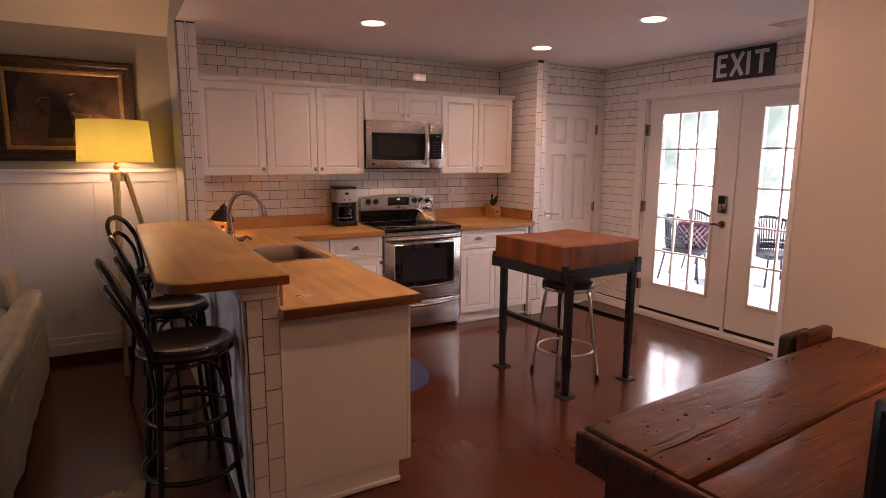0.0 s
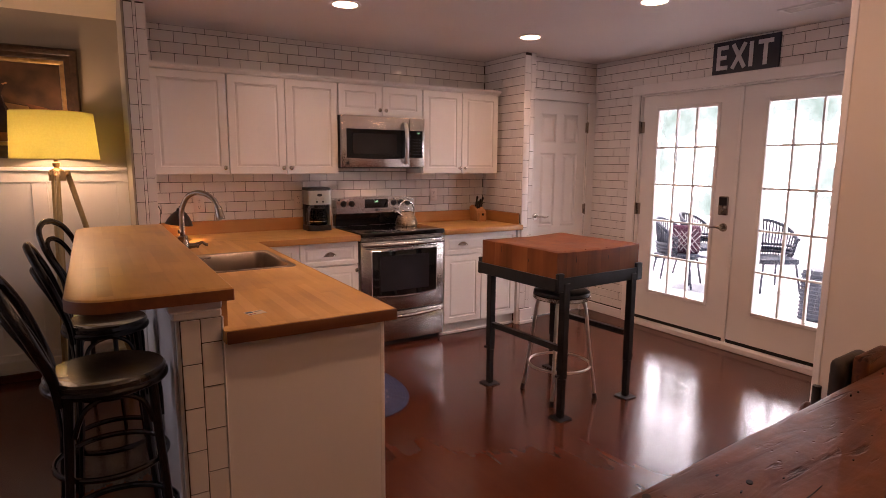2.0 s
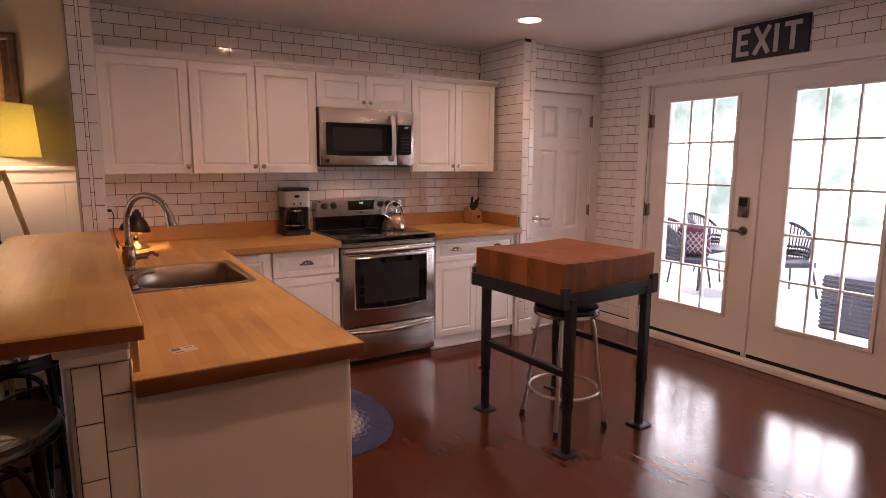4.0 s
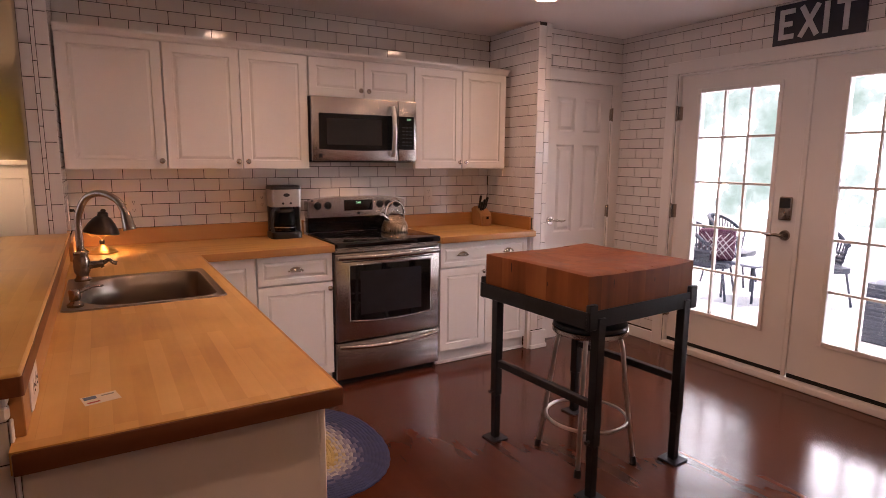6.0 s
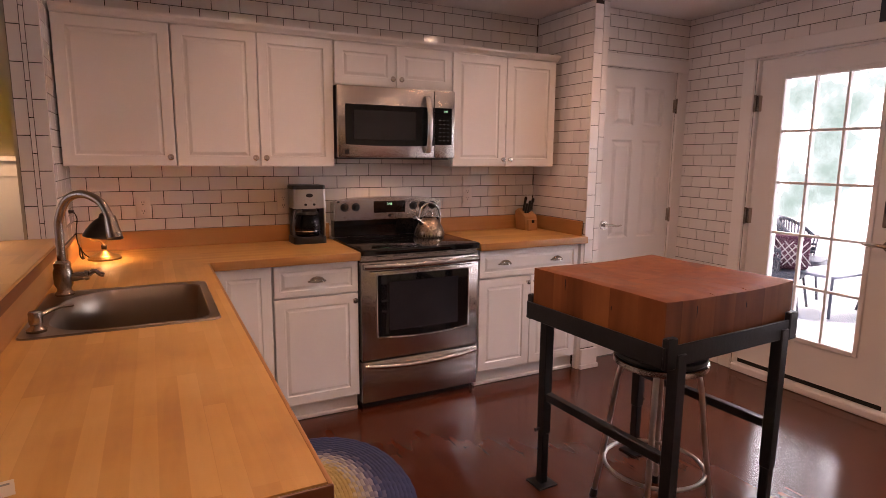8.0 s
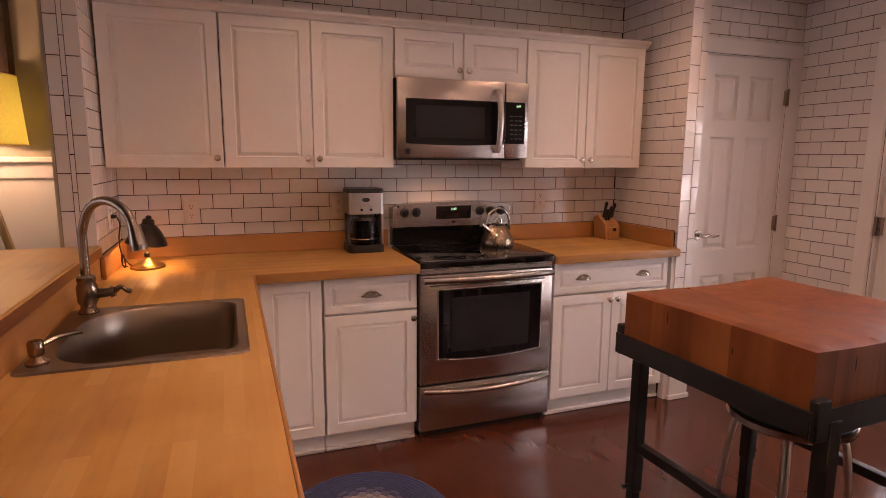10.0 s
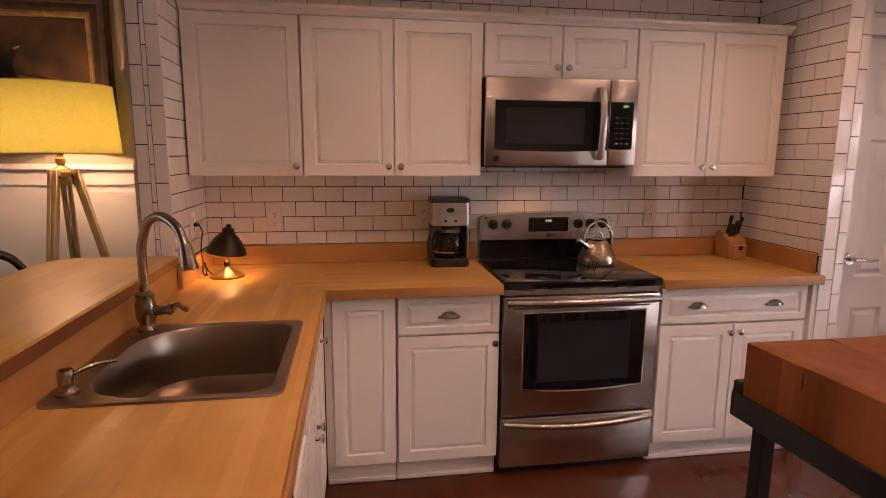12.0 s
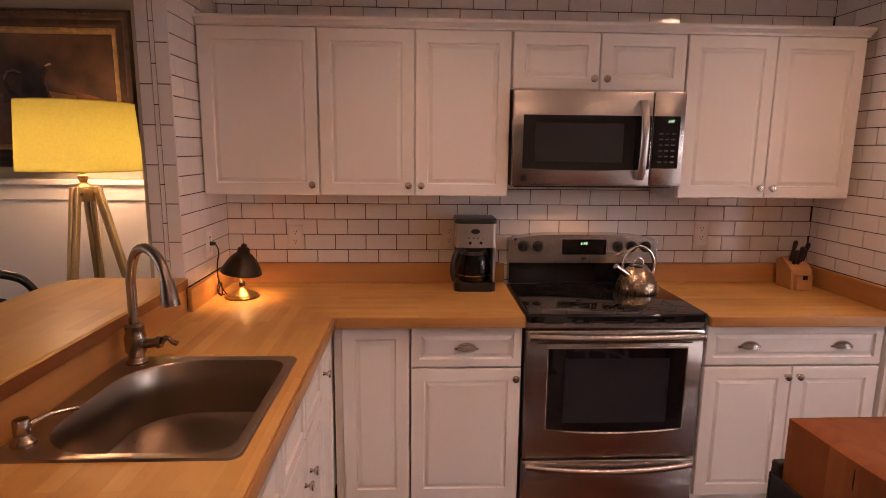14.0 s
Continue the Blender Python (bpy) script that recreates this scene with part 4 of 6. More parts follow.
def bowed(bm, x0, x1, z, y, r0, bow, drop, n=18):
    """A flattened bar handle, bowed out and down in the middle."""
    rows = []
    for i in range(n + 1):
        t = i / n
        s = 1 - (2 * t - 1) ** 2
        c = Vector((x0 + (x1 - x0) * t, y - bow * s, z - drop * s))
        rows.append([bm.verts.new(c + Vector((0, -0.011 * math.cos(a), r0 * math.sin(a)))) for a in [2 * math.pi * k / 12 for k in range(12)]])
    for a, b in zip(rows, rows[1:]):
        for k in range(12):
            bm.faces.new((a[k], a[(k + 1) % 12], b[(k + 1) % 12], b[k]))
    bm.faces.new(list(reversed(rows[0]))), bm.faces.new(rows[-1])
    for x in (x0 + 0.02, x1 - 0.02):
        box(bm, x - 0.018, y - 0.004, z - r0 * 0.8, x + 0.018, y + 0.035, z + r0 * 0.5, bev=0.004)
    return bm


rng_ = thing("range", ((RX0 + RX1) / 2, 5.1, 0), "stainless steel electric range with a black glass cooktop", "stove")
part("body", bx(RX0 + 0.004, RF + 0.03, 0.035, RX1 - 0.004, BACK - 0.03, 0.893, bev=0.003), M_BLACKPLASTIC, rng_)
bm = prism(bmesh.new(), rounded(RX0, 4.790, RX1, 5.335, (0.02, 0.02, 0.004, 0.004), 5), 0.893, 0.926, 0.009, 3)
cook = part("cooktop", bm, M_BLACKGLASS, rng_, "black ceramic glass cooktop")
M_RINGMARK = plain("grey_burner_mark", (0.045, 0.045, 0.047), 0.25)
for cx, cy, r in ((2.62, 4.95, 0.105), (2.62, 5.21, 0.08), (2.98, 4.95, 0.09), (2.98, 5.21, 0.105)):
    for q in (r, r * 0.62):
        part("burner_mark", lathe(bmesh.new(), [(q - 0.0012, 0.9262), (q - 0.0012, 0.9265), (q + 0.0012, 0.9265), (q + 0.0012, 0.9262)], (cx, cy, 0), 40), M_RINGMARK, cook)
part("front_strip", bx(RX0 + 0.003, RF - 0.006, 0.856, RX1 - 0.003, RF + 0.03, 0.8925, bev=0.004), M_STEEL, rng_)
for k in range(5):
    part("vent_slot", bx(RX0 + 0.075 + k * 0.125, RF - 0.0068, 0.879, RX0 + 0.155 + k * 0.125, RF - 0.004, 0.883, bev=0.001), M_DARKVOID, rng_)
dz0, dz1 = 0.292, 0.853
door = part("oven_door", bx(RX0 + 0.002, RF - 0.012, dz0, RX1 - 0.002, RF + 0.03, dz1, bev=0.007, seg=2), M_STEEL, rng_)


def window_outline(x0, x1, z0, z1, sag, y, n=14):
    pts = [(x0 + (x1 - x0) * i / n, z0 - sag * (1 - (2 * i / n - 1) ** 2)) for i in range(n + 1)]
    return pts + [(x1, z1), (x0, z1)]


def upright_plate(bm, outline, y0, y1):
    a = [bm.verts.new((x, y0, z)) for x, z in outline]
    b = [bm.verts.new((x, y1, z)) for x, z in outline]
    bm.faces.new(a), bm.faces.new(list(reversed(b)))
    for i in range(len(a)):
        bm.faces.new((a[i], a[(i + 1) % len(a)], b[(i + 1) % len(a)], b[i]))
    return bm


part("window_rim", upright_plate(bmesh.new(), window_outline(RX0 + 0.090, RX1 - 0.066, 0.419, 0.782, 0.018, 0), RF - 0.0150, RF - 0.0119), M_CHROME, door)
RIM = [(x, RF - 0.0155, z) for x, z in window_outline(RX0 + 0.094, RX1 - 0.070, 0.424, 0.779, 0.018, 0)]
part("window_bead", tube(bmesh.new(), RIM, 0.0032, 8, True), M_CHROME, door, "bright rounded window bead")
part("oven_window", upright_plate(bmesh.new(), window_outline(RX0 + 0.098, RX1 - 0.074, 0.429, 0.775, 0.017, 0), RF - 0.0160, RF - 0.0126), M_BLACKGLASS, door, "black glass oven window")
part("inner_window", upright_plate(bmesh.new(), [(RX0 + 0.165, 0.455), (RX1 - 0.140, 0.455), (RX1 - 0.140, 0.735), (RX0 + 0.165, 0.735)], RF - 0.0165, RF - 0.0159), plain("smoked_inner_glass", (0.020, 0.019, 0.023), 0.10, var=0.1), door)
part("handle", bowed(bmesh.new(), RX0 + 0.012, RX1 - 0.012, 0.832, RF - 0.038, 0.016, 0.014, 0.004), M_STEEL, door, "bowed steel bar handle")
part("door_slot", bx(RX0 + 0.05, RF - 0.0135, 0.797, RX1 - 0.05, RF - 0.011, 0.803), M_DARKVOID, door)
drawer = part("warming_drawer", bx(RX0 + 0.002, RF - 0.012, 0.045, RX1 - 0.002, RF + 0.03, 0.284, bev=0.007, seg=2), M_STEEL, rng_)
part("handle", bowed(bmesh.new(), RX0 + 0.016, RX1 - 0.016, 0.266, RF - 0.03, 0.013, 0.012, 0.022), M_STEEL, drawer, "curved steel handle")
part("foot_plinth", bx(RX0 + 0.02, RF + 0.04, 0, RX1 - 0.02, BACK - 0.06, 0.036), M_DARKVOID, rng_)
# backguard
part("back_riser", upright_plate(bmesh.new(), [(RX0 + 0.01, 0.926), (RX1 - 0.01, 0.926), (RX1 - 0.01, 1.034), (RX0 + 0.01, 1.034)], 5.340, BACK - 0.012), M_BLACKGLASS, rng_)
top_line = [(RX0 + 0.006 + (RX1 - RX0 - 0.012) * i / 20, 1.140 + 0.030 * (1 - (2 * i / 20 - 1) ** 4)) for i in range(21)]
bm = upright_plate(bmesh.new(), [(RX0 + 0.006, 1.030), (RX1 - 0.006, 1.030)] + list(reversed(top_line)), 5.318, BACK - 0.010)
bmesh.ops.bevel(bm, geom=[e for e in bm.edges if all(v.co.y < 5.32 for v in e.verts)], offset=0.006, segments=2, affect="EDGES")
guard = part("control_panel", bm, M_STEEL, rng_)
part("display", bx(2.690, 5.3145, 1.072, 2.905, 5.3185, 1.146, bev=0.0015), M_DISPLAY, guard)
seg_text("clock_digits", "3:48", 0.020, facing((2.795, 5.3140, 1.127), (1, 0, 0)), M_GREENLED, guard)
for kx in (2.500, 2.572, 2.962, 3.030, 3.098):
    k = lathe(bmesh.new(), [(0, 0), (0.026, 0), (0.026, 0.004), (0.021, 0.006), (0.019, 0.022), (0.016, 0.025), (0, 0.025)], (0, 0, 0), 24, facing((kx, 5.3182, 1.112), (1, 0, 0)))
    box(k, -0.0035, -0.019, 0.024, 0.0035, 0.019, 0.030, bev=0.001, m=facing((kx, 5.3182, 1.112), (1, 0, 0)))
    part("knob", k, M_BLACKPLASTIC, guard, "black rotary knob")
part("badge", bx(2.788, 5.3165, 1.046, 2.808, 5.3185, 1.060), M_BLACKPLASTIC, guard)
part("badge", bx(2.455, 5.3165, 1.140, 2.468, 5.3185, 1.152), M_BLACKPLASTIC, guard)

# ---- microwave ----
MX0, MX1, MZ0, MZ1, MF = 2.394, 3.134, 1.412, 1.8205, 5.075
mw = thing("microwave", (2.76, 5.25, MZ0), "stainless over-the-range microwave fixed under a wall cabinet", "microwave")
part("body", bx(MX0 + 0.004, MF + 0.03, MZ0 + 0.004, MX1 - 0.004, BACK - 0.012, MZ1 - 0.001, bev=0.003), M_BLACKPLASTIC, mw)
SPLIT = MX0 + 0.60
d = part("door", bx(MX0, MF, MZ0 + 0.006, SPLIT - 0.0015, MF + 0.029, MZ1 - 0.002, bev=0.006, seg=2), M_STEEL, mw)
part("door_window", upright_plate(bmesh.new(), window_outline(MX0 + 0.044, SPLIT - 0.006, 1.492, 1.716, 0.008, 0), MF - 0.0025, MF + 0.002), M_BLACKGLASS, d, "black glass window")
part("mesh_screen", upright_plate(bmesh.new(), [(MX0 + 0.095, 1.520), (SPLIT - 0.125, 1.520), (SPLIT - 0.125, 1.684), (MX0 + 0.095, 1.684)], MF - 0.0030, MF - 0.002), plain("dark_perforated_screen", (0.022, 0.021, 0.022), 0.12), d)
bm = bmesh.new()
rows = []
for i in range(17):
    t = i / 16
    s = 1 - (2 * t - 1) ** 2
    c = Vector((SPLIT - 0.048, MF - 0.006 - 0.040 * s ** 0.6, 1.445 + 0.335 * t))
    rows.append([bm.verts.new(c + Vector((0.017 * math.cos(a), 0.010 * math.sin(a), 0))) for a in [2 * math.pi * k / 12 for k in range(12)]])
for a, b in zip(rows, rows[1:]):
    for k in range(12):
        bm.faces.new((a[k], a[(k + 1) % 12], b[(k + 1) % 12], b[k]))
bm.faces.new(list(reversed(rows[0]))), bm.faces.new(rows[-1])
part("handle", bm, M_STEEL_V, d, "curved upright steel handle")
part("badge", bx(MX0 + 0.040, MF - 0.0015, 1.438, MX0 + 0.064, MF + 0.001, 1.462), M_BLACKPLASTIC, d)
p = part("control_side", bx(SPLIT + 0.0015, MF, MZ0 + 0.006, MX1, MF + 0.029, MZ1 - 0.002, bev=0.006, seg=2), M_STEEL, mw)
pk = part("keypad", upright_plate(bmesh.new(), window_outline(SPLIT + 0.004, MX1 - 0.022, 1.497, 1.716, 0.002, 0), MF - 0.002, MF + 0.002), M_DISPLAY, p, "black control keypad")
seg_text("clock_digits", "3:47", 0.016, facing((SPLIT + 0.078, MF - 0.0024, 1.695), (1, 0, 0)), M_GREENLED, pk)
M_KEYMARK = plain("grey_key_marks", (0.05, 0.05, 0.052), 0.4)
for i in range(3):
    for j in range(6):
        part("key", bx(SPLIT + 0.030 + i * 0.027, MF - 0.0026, 1.520 + j * 0.024, SPLIT + 0.046 + i * 0.027, MF - 0.0018, 1.526 + j * 0.024), M_KEYMARK, pk)
bm = bx(MX0 + 0.02, MF + 0.05, MZ0 - 0.004, MX1 - 0.02, BACK - 0.06, MZ0 + 0.006, bev=0.002)
part("underside_vent", bm, M_BLACKPLASTIC, mw)
spot("cooktop_lamp", (2.70, 5.20, MZ0 - 0.012), (2.70, 5.28, 0.92), 1.9, WARM, 120, 0.8, 0.03)

# ---- coffee maker ----
cx0, cx1, cy0, cy1 = 2.148, 2.342, 5.205, 5.385
cm = thing("coffee_maker", (2.245, 5.29, CT), "black and brushed steel drip coffee maker with a glass jug", "coffee maker")
part("base", prism(bmesh.new(), rounded(cx0, cy0, cx1, cy1, 0.03, 6), CT + 0.0005, CT + 0.042, 0.006), M_BLACKPLASTIC, cm)
part("back_column", prism(bmesh.new(), rounded(cx0 + 0.008, cy0 + 0.115, cx1 - 0.008, cy1, 0.02, 5), CT + 0.042, CT + 0.215), M_BLACKPLASTIC, cm)
for sx in (cx1 - 0.016,):
    part("steel_upright", bx(sx, cy0 + 0.018, CT + 0.042, sx + 0.013, cy0 + 0.125, CT + 0.22, bev=0.003), M_STEEL_V, cm)
hd = part("head", prism(bmesh.new(), rounded(cx0 + 0.004, cy0 + 0.004, cx1 - 0.002, cy1, (0.02, 0.02, 0.03, 0.03), 6), CT + 0.207, CT + 0.318), M_STEEL_V, cm, "brushed steel head with controls")
part("lid", prism(bmesh.new(), rounded(cx0 + 0.001, cy0 + 0.001, cx1, cy1, 0.03, 6), CT + 0.3185, CT + 0.342, 0.008, 3), M_BLACKPLASTIC, cm)
part("badge", lathe(bmesh.new(), [(0, 0), (0.021, 0), (0.020, 0.002), (0, 0.002)], (0, 0, 0), 24, facing((2.242, cy0 + 0.004, CT + 0.283), (1, 0, 0)) @ Matrix.Diagonal((1, 0.55, 1, 1))), M_BLACKPLASTIC, hd)
for kx in (2.218, 2.268):
    part("knob", lathe(bmesh.new(), [(0, 0), (0.0075, 0), (0.0065, 0.006), (0, 0.006)], (0, 0, 0), 16, facing((kx, cy0 + 0.004, CT + 0.230), (1, 0, 0))), M_BLACKPLASTIC, hd)
for kx in (2.212, 2.233, 2.253, 2.274):
    part("button", lathe(bmesh.new(), [(0, 0), (0.0042, 0), (0.004, 0.002), (0, 0.002)], (0, 0, 0), 12, facing((kx, cy0 + 0.004, CT + 0.252), (1, 0, 0))), M_CHROME, hd)
jx, jy, jz = 2.243, cy0 + 0.068, CT + 0.0425
jug = part("jug", lathe(bmesh.new(), [(0.0, 0.0), (0.066, 0.0), (0.077, 0.010), (0.080, 0.045), (0.074, 0.090), (0.062, 0.128), (0.052, 0.144), (0.050, 0.144), (0.060, 0.126), (0.071, 0.088), (0.077, 0.045), (0.074, 0.012), (0.064, 0.004), (0.0, 0.004)], (jx, jy, jz), 36), M_JUG, cm, "smoked glass jug")
part("jug_lid", lathe(bmesh.new(), [(0, 0.143), (0.054, 0.143), (0.056, 0.151), (0.050, 0.160), (0, 0.162)], (jx, jy, jz), 28), M_BLACKPLASTIC, jug)
part("jug_collar", lathe(bmesh.new(), [(0.0625, 0.128), (0.066, 0.128), (0.058, 0.142), (0.054, 0.142)], (jx, jy, jz), 28), M_BLACKPLASTIC, jug)
part("jug_band", lathe(bmesh.new(), [(0.0796, 0.030), (0.0812, 0.030), (0.0815, 0.035), (0.0800, 0.035)], (jx, jy, jz), 36), M_CHROME, jug, "thin bright band")
part("jug_handle", tube(bmesh.new(), curve([(jx - 0.045, jy - 0.035, jz + 0.150), (jx - 0.083, jy - 0.062, jz + 0.148), (jx - 0.104, jy - 0.080, jz + 0.105), (jx - 0.108, jy - 0.083, jz + 0.055), (jx - 0.098, jy - 0.074, jz + 0.015)], 6), 0.011, 10), M_BLACKPLASTIC, jug)
cm.location.x += 0.016

# ---- kettle ----
kx, ky, kz = 3.012, 5.175, 0.9267
ket = thing("kettle", (kx, ky, kz), "brushed stainless stovetop kettle with a hoop handle", "kettle")
part("body", lathe(bmesh.new(), [(0, 0.0), (0.090, 0.0), (0.095, 0.005), (0.096, 0.016), (0.092, 0.036), (0.083, 0.060), (0.069, 0.084), (0.053, 0.104), (0.042, 0.1155), (0.040, 0.1175), (0.0, 0.1175)], (kx, ky, kz), 40), M_KETTLE, ket)
lid = part("lid", lathe(bmesh.new(), [(0.0, 0.1175), (0.040, 0.1175), (0.041, 0.122), (0.030, 0.128), (0, 0.131)], (kx, ky, kz), 28), M_STEEL, ket)
part("lid_knob", tube(bmesh.new(), curve([(kx - 0.022, ky, kz + 0.127), (kx - 0.018, ky, kz + 0.148), (kx, ky, kz + 0.158), (kx + 0.018, ky, kz + 0.148), (kx + 0.022, ky, kz + 0.127)], 5), 0.004, 8), M_CHROME, lid)
part("hoop_handle", tube(bmesh.new(), curve([(kx - 0.072, ky, kz + 0.085), (kx - 0.072, ky, kz + 0.130), (kx - 0.052, ky, kz + 0.185), (kx, ky, kz + 0.212), (kx + 0.052, ky, kz + 0.185), (kx + 0.074, ky, kz + 0.130), (kx + 0.072, ky, kz + 0.085)], 6), 0.007, 10), M_CHROME, ket, "polished hoop handle")
bm = cyl(bmesh.new(), (kx - 0.062, ky - 0.02, kz + 0.085), (kx - 0.105, ky - 0.034, kz + 0.118), 0.017, 0.011, 16)
part("spout", bm, M_STEEL, ket)
part("spout_cap", cyl(bmesh.new(), (kx - 0.102, ky - 0.033, kz + 0.112), (kx - 0.118, ky - 0.038, kz + 0.126), 0.0135, 0.0135, 14), M_CHROME, ket)

# ---- knife block ----
kb = thing("knife_block", (3.845, 5.28, CT), "small maple knife block holding black-handled knives", "knife block")
bm = bmesh.new()
prof = [(5.235, 0.001), (5.355, 0.001), (5.372, 0.13), (5.330, 0.152), (5.245, 0.098)]
a = [bm.verts.new((3.793, y, CT + z)) for y, z in prof]
b = [bm.verts.new((3.897, y, CT + z)) for y, z in prof]
bm.faces.new(a), bm.faces.new(list(reversed(b)))
for i in range(5):
    bm.faces.new((a[i], a[(i + 1) % 5], b[(i + 1) % 5], b[i]))
bmesh.ops.bevel(bm, geom=bm.edges[:], offset=0.003, segments=1, affect="EDGES")
part("block", bm, M_KNIFEWOOD, kb)
part("front_block", bx(3.803, 5.212, CT + 0.0006, 3.881, 5.236, CT + 0.080, bev=0.003), M_KNIFEWOOD, kb)
part("slot", bx(3.831, 5.2105, CT + 0.055, 3.853, 5.2125, CT + 0.075), M_DARKVOID, kb)
for dx_, dz_, ln in ((-0.036, 0.02, 0.105), (-0.02, 0.0, 0.075), (0.0, 0.0, 0.095), (0.022, -0.005, 0.09), (0.036, 0.012, 0.100)):
    p0 = Vector((3.845 + dx_, 5.285 + 0.02 * (dx_ > 0), CT + 0.118 + dz_))
    ax = Vector((dx_ * 0.9, -0.30, 0.95)).normalized()
    bm = tube(bmesh.new(), [p0, p0 + ax * ln * 0.2, p0 + ax * ln * 0.55, p0 + ax * ln * 0.9, p0 + ax * ln], [0.009, 0.010, 0.0085, 0.011, 0.006], 10)
    part("knife_handle", bm, M_BLACKPLASTIC, kb, "black knife handle with steel rivets")

# ---- faucet and soap dispenser ----
fx, fy, fz = 1.142, 4.315, CT + 0.0036
fau = thing("faucet", (fx, fy, fz), "brushed nickel gooseneck kitchen faucet with a side lever", "faucet")
bm = lathe(bmesh.new(), [(0, 0), (0.030, 0), (0.031, 0.006), (0.024, 0.014), (0.022, 0.024), (0.030, 0.040), (0.031, 0.085), (0.026, 0.100), (0.0275, 0.106), (0.0275, 0.118), (0.018, 0.126), (0, 0.126)], (fx, fy, fz), 28)
part("body", bm, M_FAUCET, fau)
pts = [(fx, fy, fz + 0.12), (fx, fy, fz + 0.21), (fx + 0.004, fy - 0.003, fz + 0.275), (fx + 0.036, fy - 0.03, fz + 0.345), (fx + 0.090, fy - 0.076, fz + 0.366), (fx + 0.144, fy - 0.122, fz + 0.338), (fx + 0.170, fy - 0.145, fz + 0.282)]
part("spout", tube(bmesh.new(), curve(pts, 7), 0.0140, 16), M_FAUCET, fau)
sp = Vector(pts[-1])
dn = Vector((0.010, -0.009, -0.064))
bm = cyl(bmesh.new(), sp + dn * -0.15, sp + dn * 0.75, 0.0180, 0.0235, 20)
cyl(bm, sp + dn * 0.75, sp + dn * 0.98, 0.0245, 0.0245, 20)
part("spray_head", bm, M_FAUCET, fau)
bm = cyl(bmesh.new(), (fx + 0.02, fy, fz + 0.062), (fx + 0.068, fy - 0.004, fz + 0.066), 0.017, 0.014, 18)
cyl(bm, (fx + 0.068, fy - 0.004, fz + 0.066), (fx + 0.080, fy - 0.005, fz + 0.067), 0.019, 0.016, 18)
tube(bm, curve([(fx + 0.078, fy - 0.005, fz + 0.068), (fx + 0.098, fy - 0.007, fz + 0.082), (fx + 0.112, fy - 0.009, fz + 0.070), (fx + 0.128, fy - 0.010, fz + 0.064)], 5), [0.009] * 5 + [0.007] * 6 + [0.0085] * 5, 10)
part("lever", bm, M_FAUCET, fau)
sx_, sy_ = 1.128, 3.825
soap = thing("soap_dispenser", (sx_, sy_, fz), "brushed nickel built-in soap dispenser", "soap dispenser")
part("collar", lathe(bmesh.new(), [(0, 0), (0.025, 0), (0.026, 0.008), (0.016, 0.016), (0.012, 0.026), (0, 0.026)], (sx_, sy_, fz), 24), M_FAUCET, soap)
part("pump_head", lathe(bmesh.new(), [(0, 0.024), (0.0165, 0.024), (0.0175, 0.03), (0.0175, 0.056), (0.015, 0.060), (0, 0.061)], (sx_, sy_, fz), 24), M_FAUCET, soap)
part("spout", tube(bmesh.new(), curve([(sx_ + 0.012, sy_ + 0.008, fz + 0.046), (sx_ + 0.045, sy_ + 0.035, fz + 0.056), (sx_ + 0.085, sy_ + 0.066, fz + 0.054)], 6), [0.006] * 7 + [0.0045] * 6, 8), M_FAUCET, soap)

# ---- small brass task lamp ----
tx, ty = 1.220, 5.115
tl = thing("task_lamp", (tx, ty, CT), "small brass desk lamp with a dark bronze metal shade, lit", "lamp")
part("base", lathe(bmesh.new(), [(0, 0.0005), (0.073, 0.0005), (0.075, 0.005), (0.073, 0.010), (0.066, 0.012), (0.062, 0.018), (0.056, 0.021), (0.046, 0.024), (0.034, 0.031), (0.020, 0.038), (0.013, 0.043), (0.012, 0.050), (0, 0.050)], (tx, ty, CT), 36), M_BRASS, tl)
part("socket", lathe(bmesh.new(), [(0, 0.048), (0.012, 0.048), (0.013, 0.068), (0.008, 0.074), (0, 0.074)], (tx, ty, CT), 18), M_BRONZE, tl)
for s in (-1, 1):
    part("arm", tube(bmesh.new(), curve([(tx + 0.002 * s, ty, CT + 0.072), (tx + 0.018 * s, ty, CT + 0.092), (tx + 0.048 * s, ty, CT + 0.094), (tx + 0.062 * s, ty, CT + 0.112)], 6), 0.0042, 8), M_BRASS, tl)
shade_m = pose(tx, ty, CT + 0.108, 0, 8, 0)
bm = lathe(bmesh.new(), [(0.086, 0.0), (0.088, 0.004), (0.079, 0.028), (0.060, 0.060), (0.042, 0.082), (0.027, 0.094), (0.026, 0.104), (0.022, 0.106), (0.0, 0.106), (0.0, 0.100), (0.020, 0.098), (0.038, 0.079), (0.056, 0.058), (0.076, 0.026), (0.084, 0.003)], (0, 0, 0), 36, shade_m)
part("shade", bm, M_BRONZE, tl, "dark bronze bell shade")
part("finial", lathe(bmesh.new(), [(0.0, 0.104), (0.024, 0.104), (0.026, 0.110), (0.020, 0.116), (0.012, 0.118), (0.013, 0.126), (0.008, 0.132), (0, 0.133)], (0, 0, 0), 20, shade_m), M_BRONZE, tl)
M_BULB = plain("lit_bulb", (0.9, 0.8, 0.6), 0.4, emit=(1.0, 0.72, 0.38), strength=7.0)
part("bulb", lathe(bmesh.new(), [(0, -0.03), (0.012, -0.026), (0.017, -0.012), (0.012, 0.006), (0, 0.010)], (tx, ty, CT + 0.160), 16), M_BULB, tl)
bulb("task_lamp_light", (tx + 0.01, ty - 0.01, CT + 0.150), 3.8, (1.0, 0.56, 0.20), 0.03)
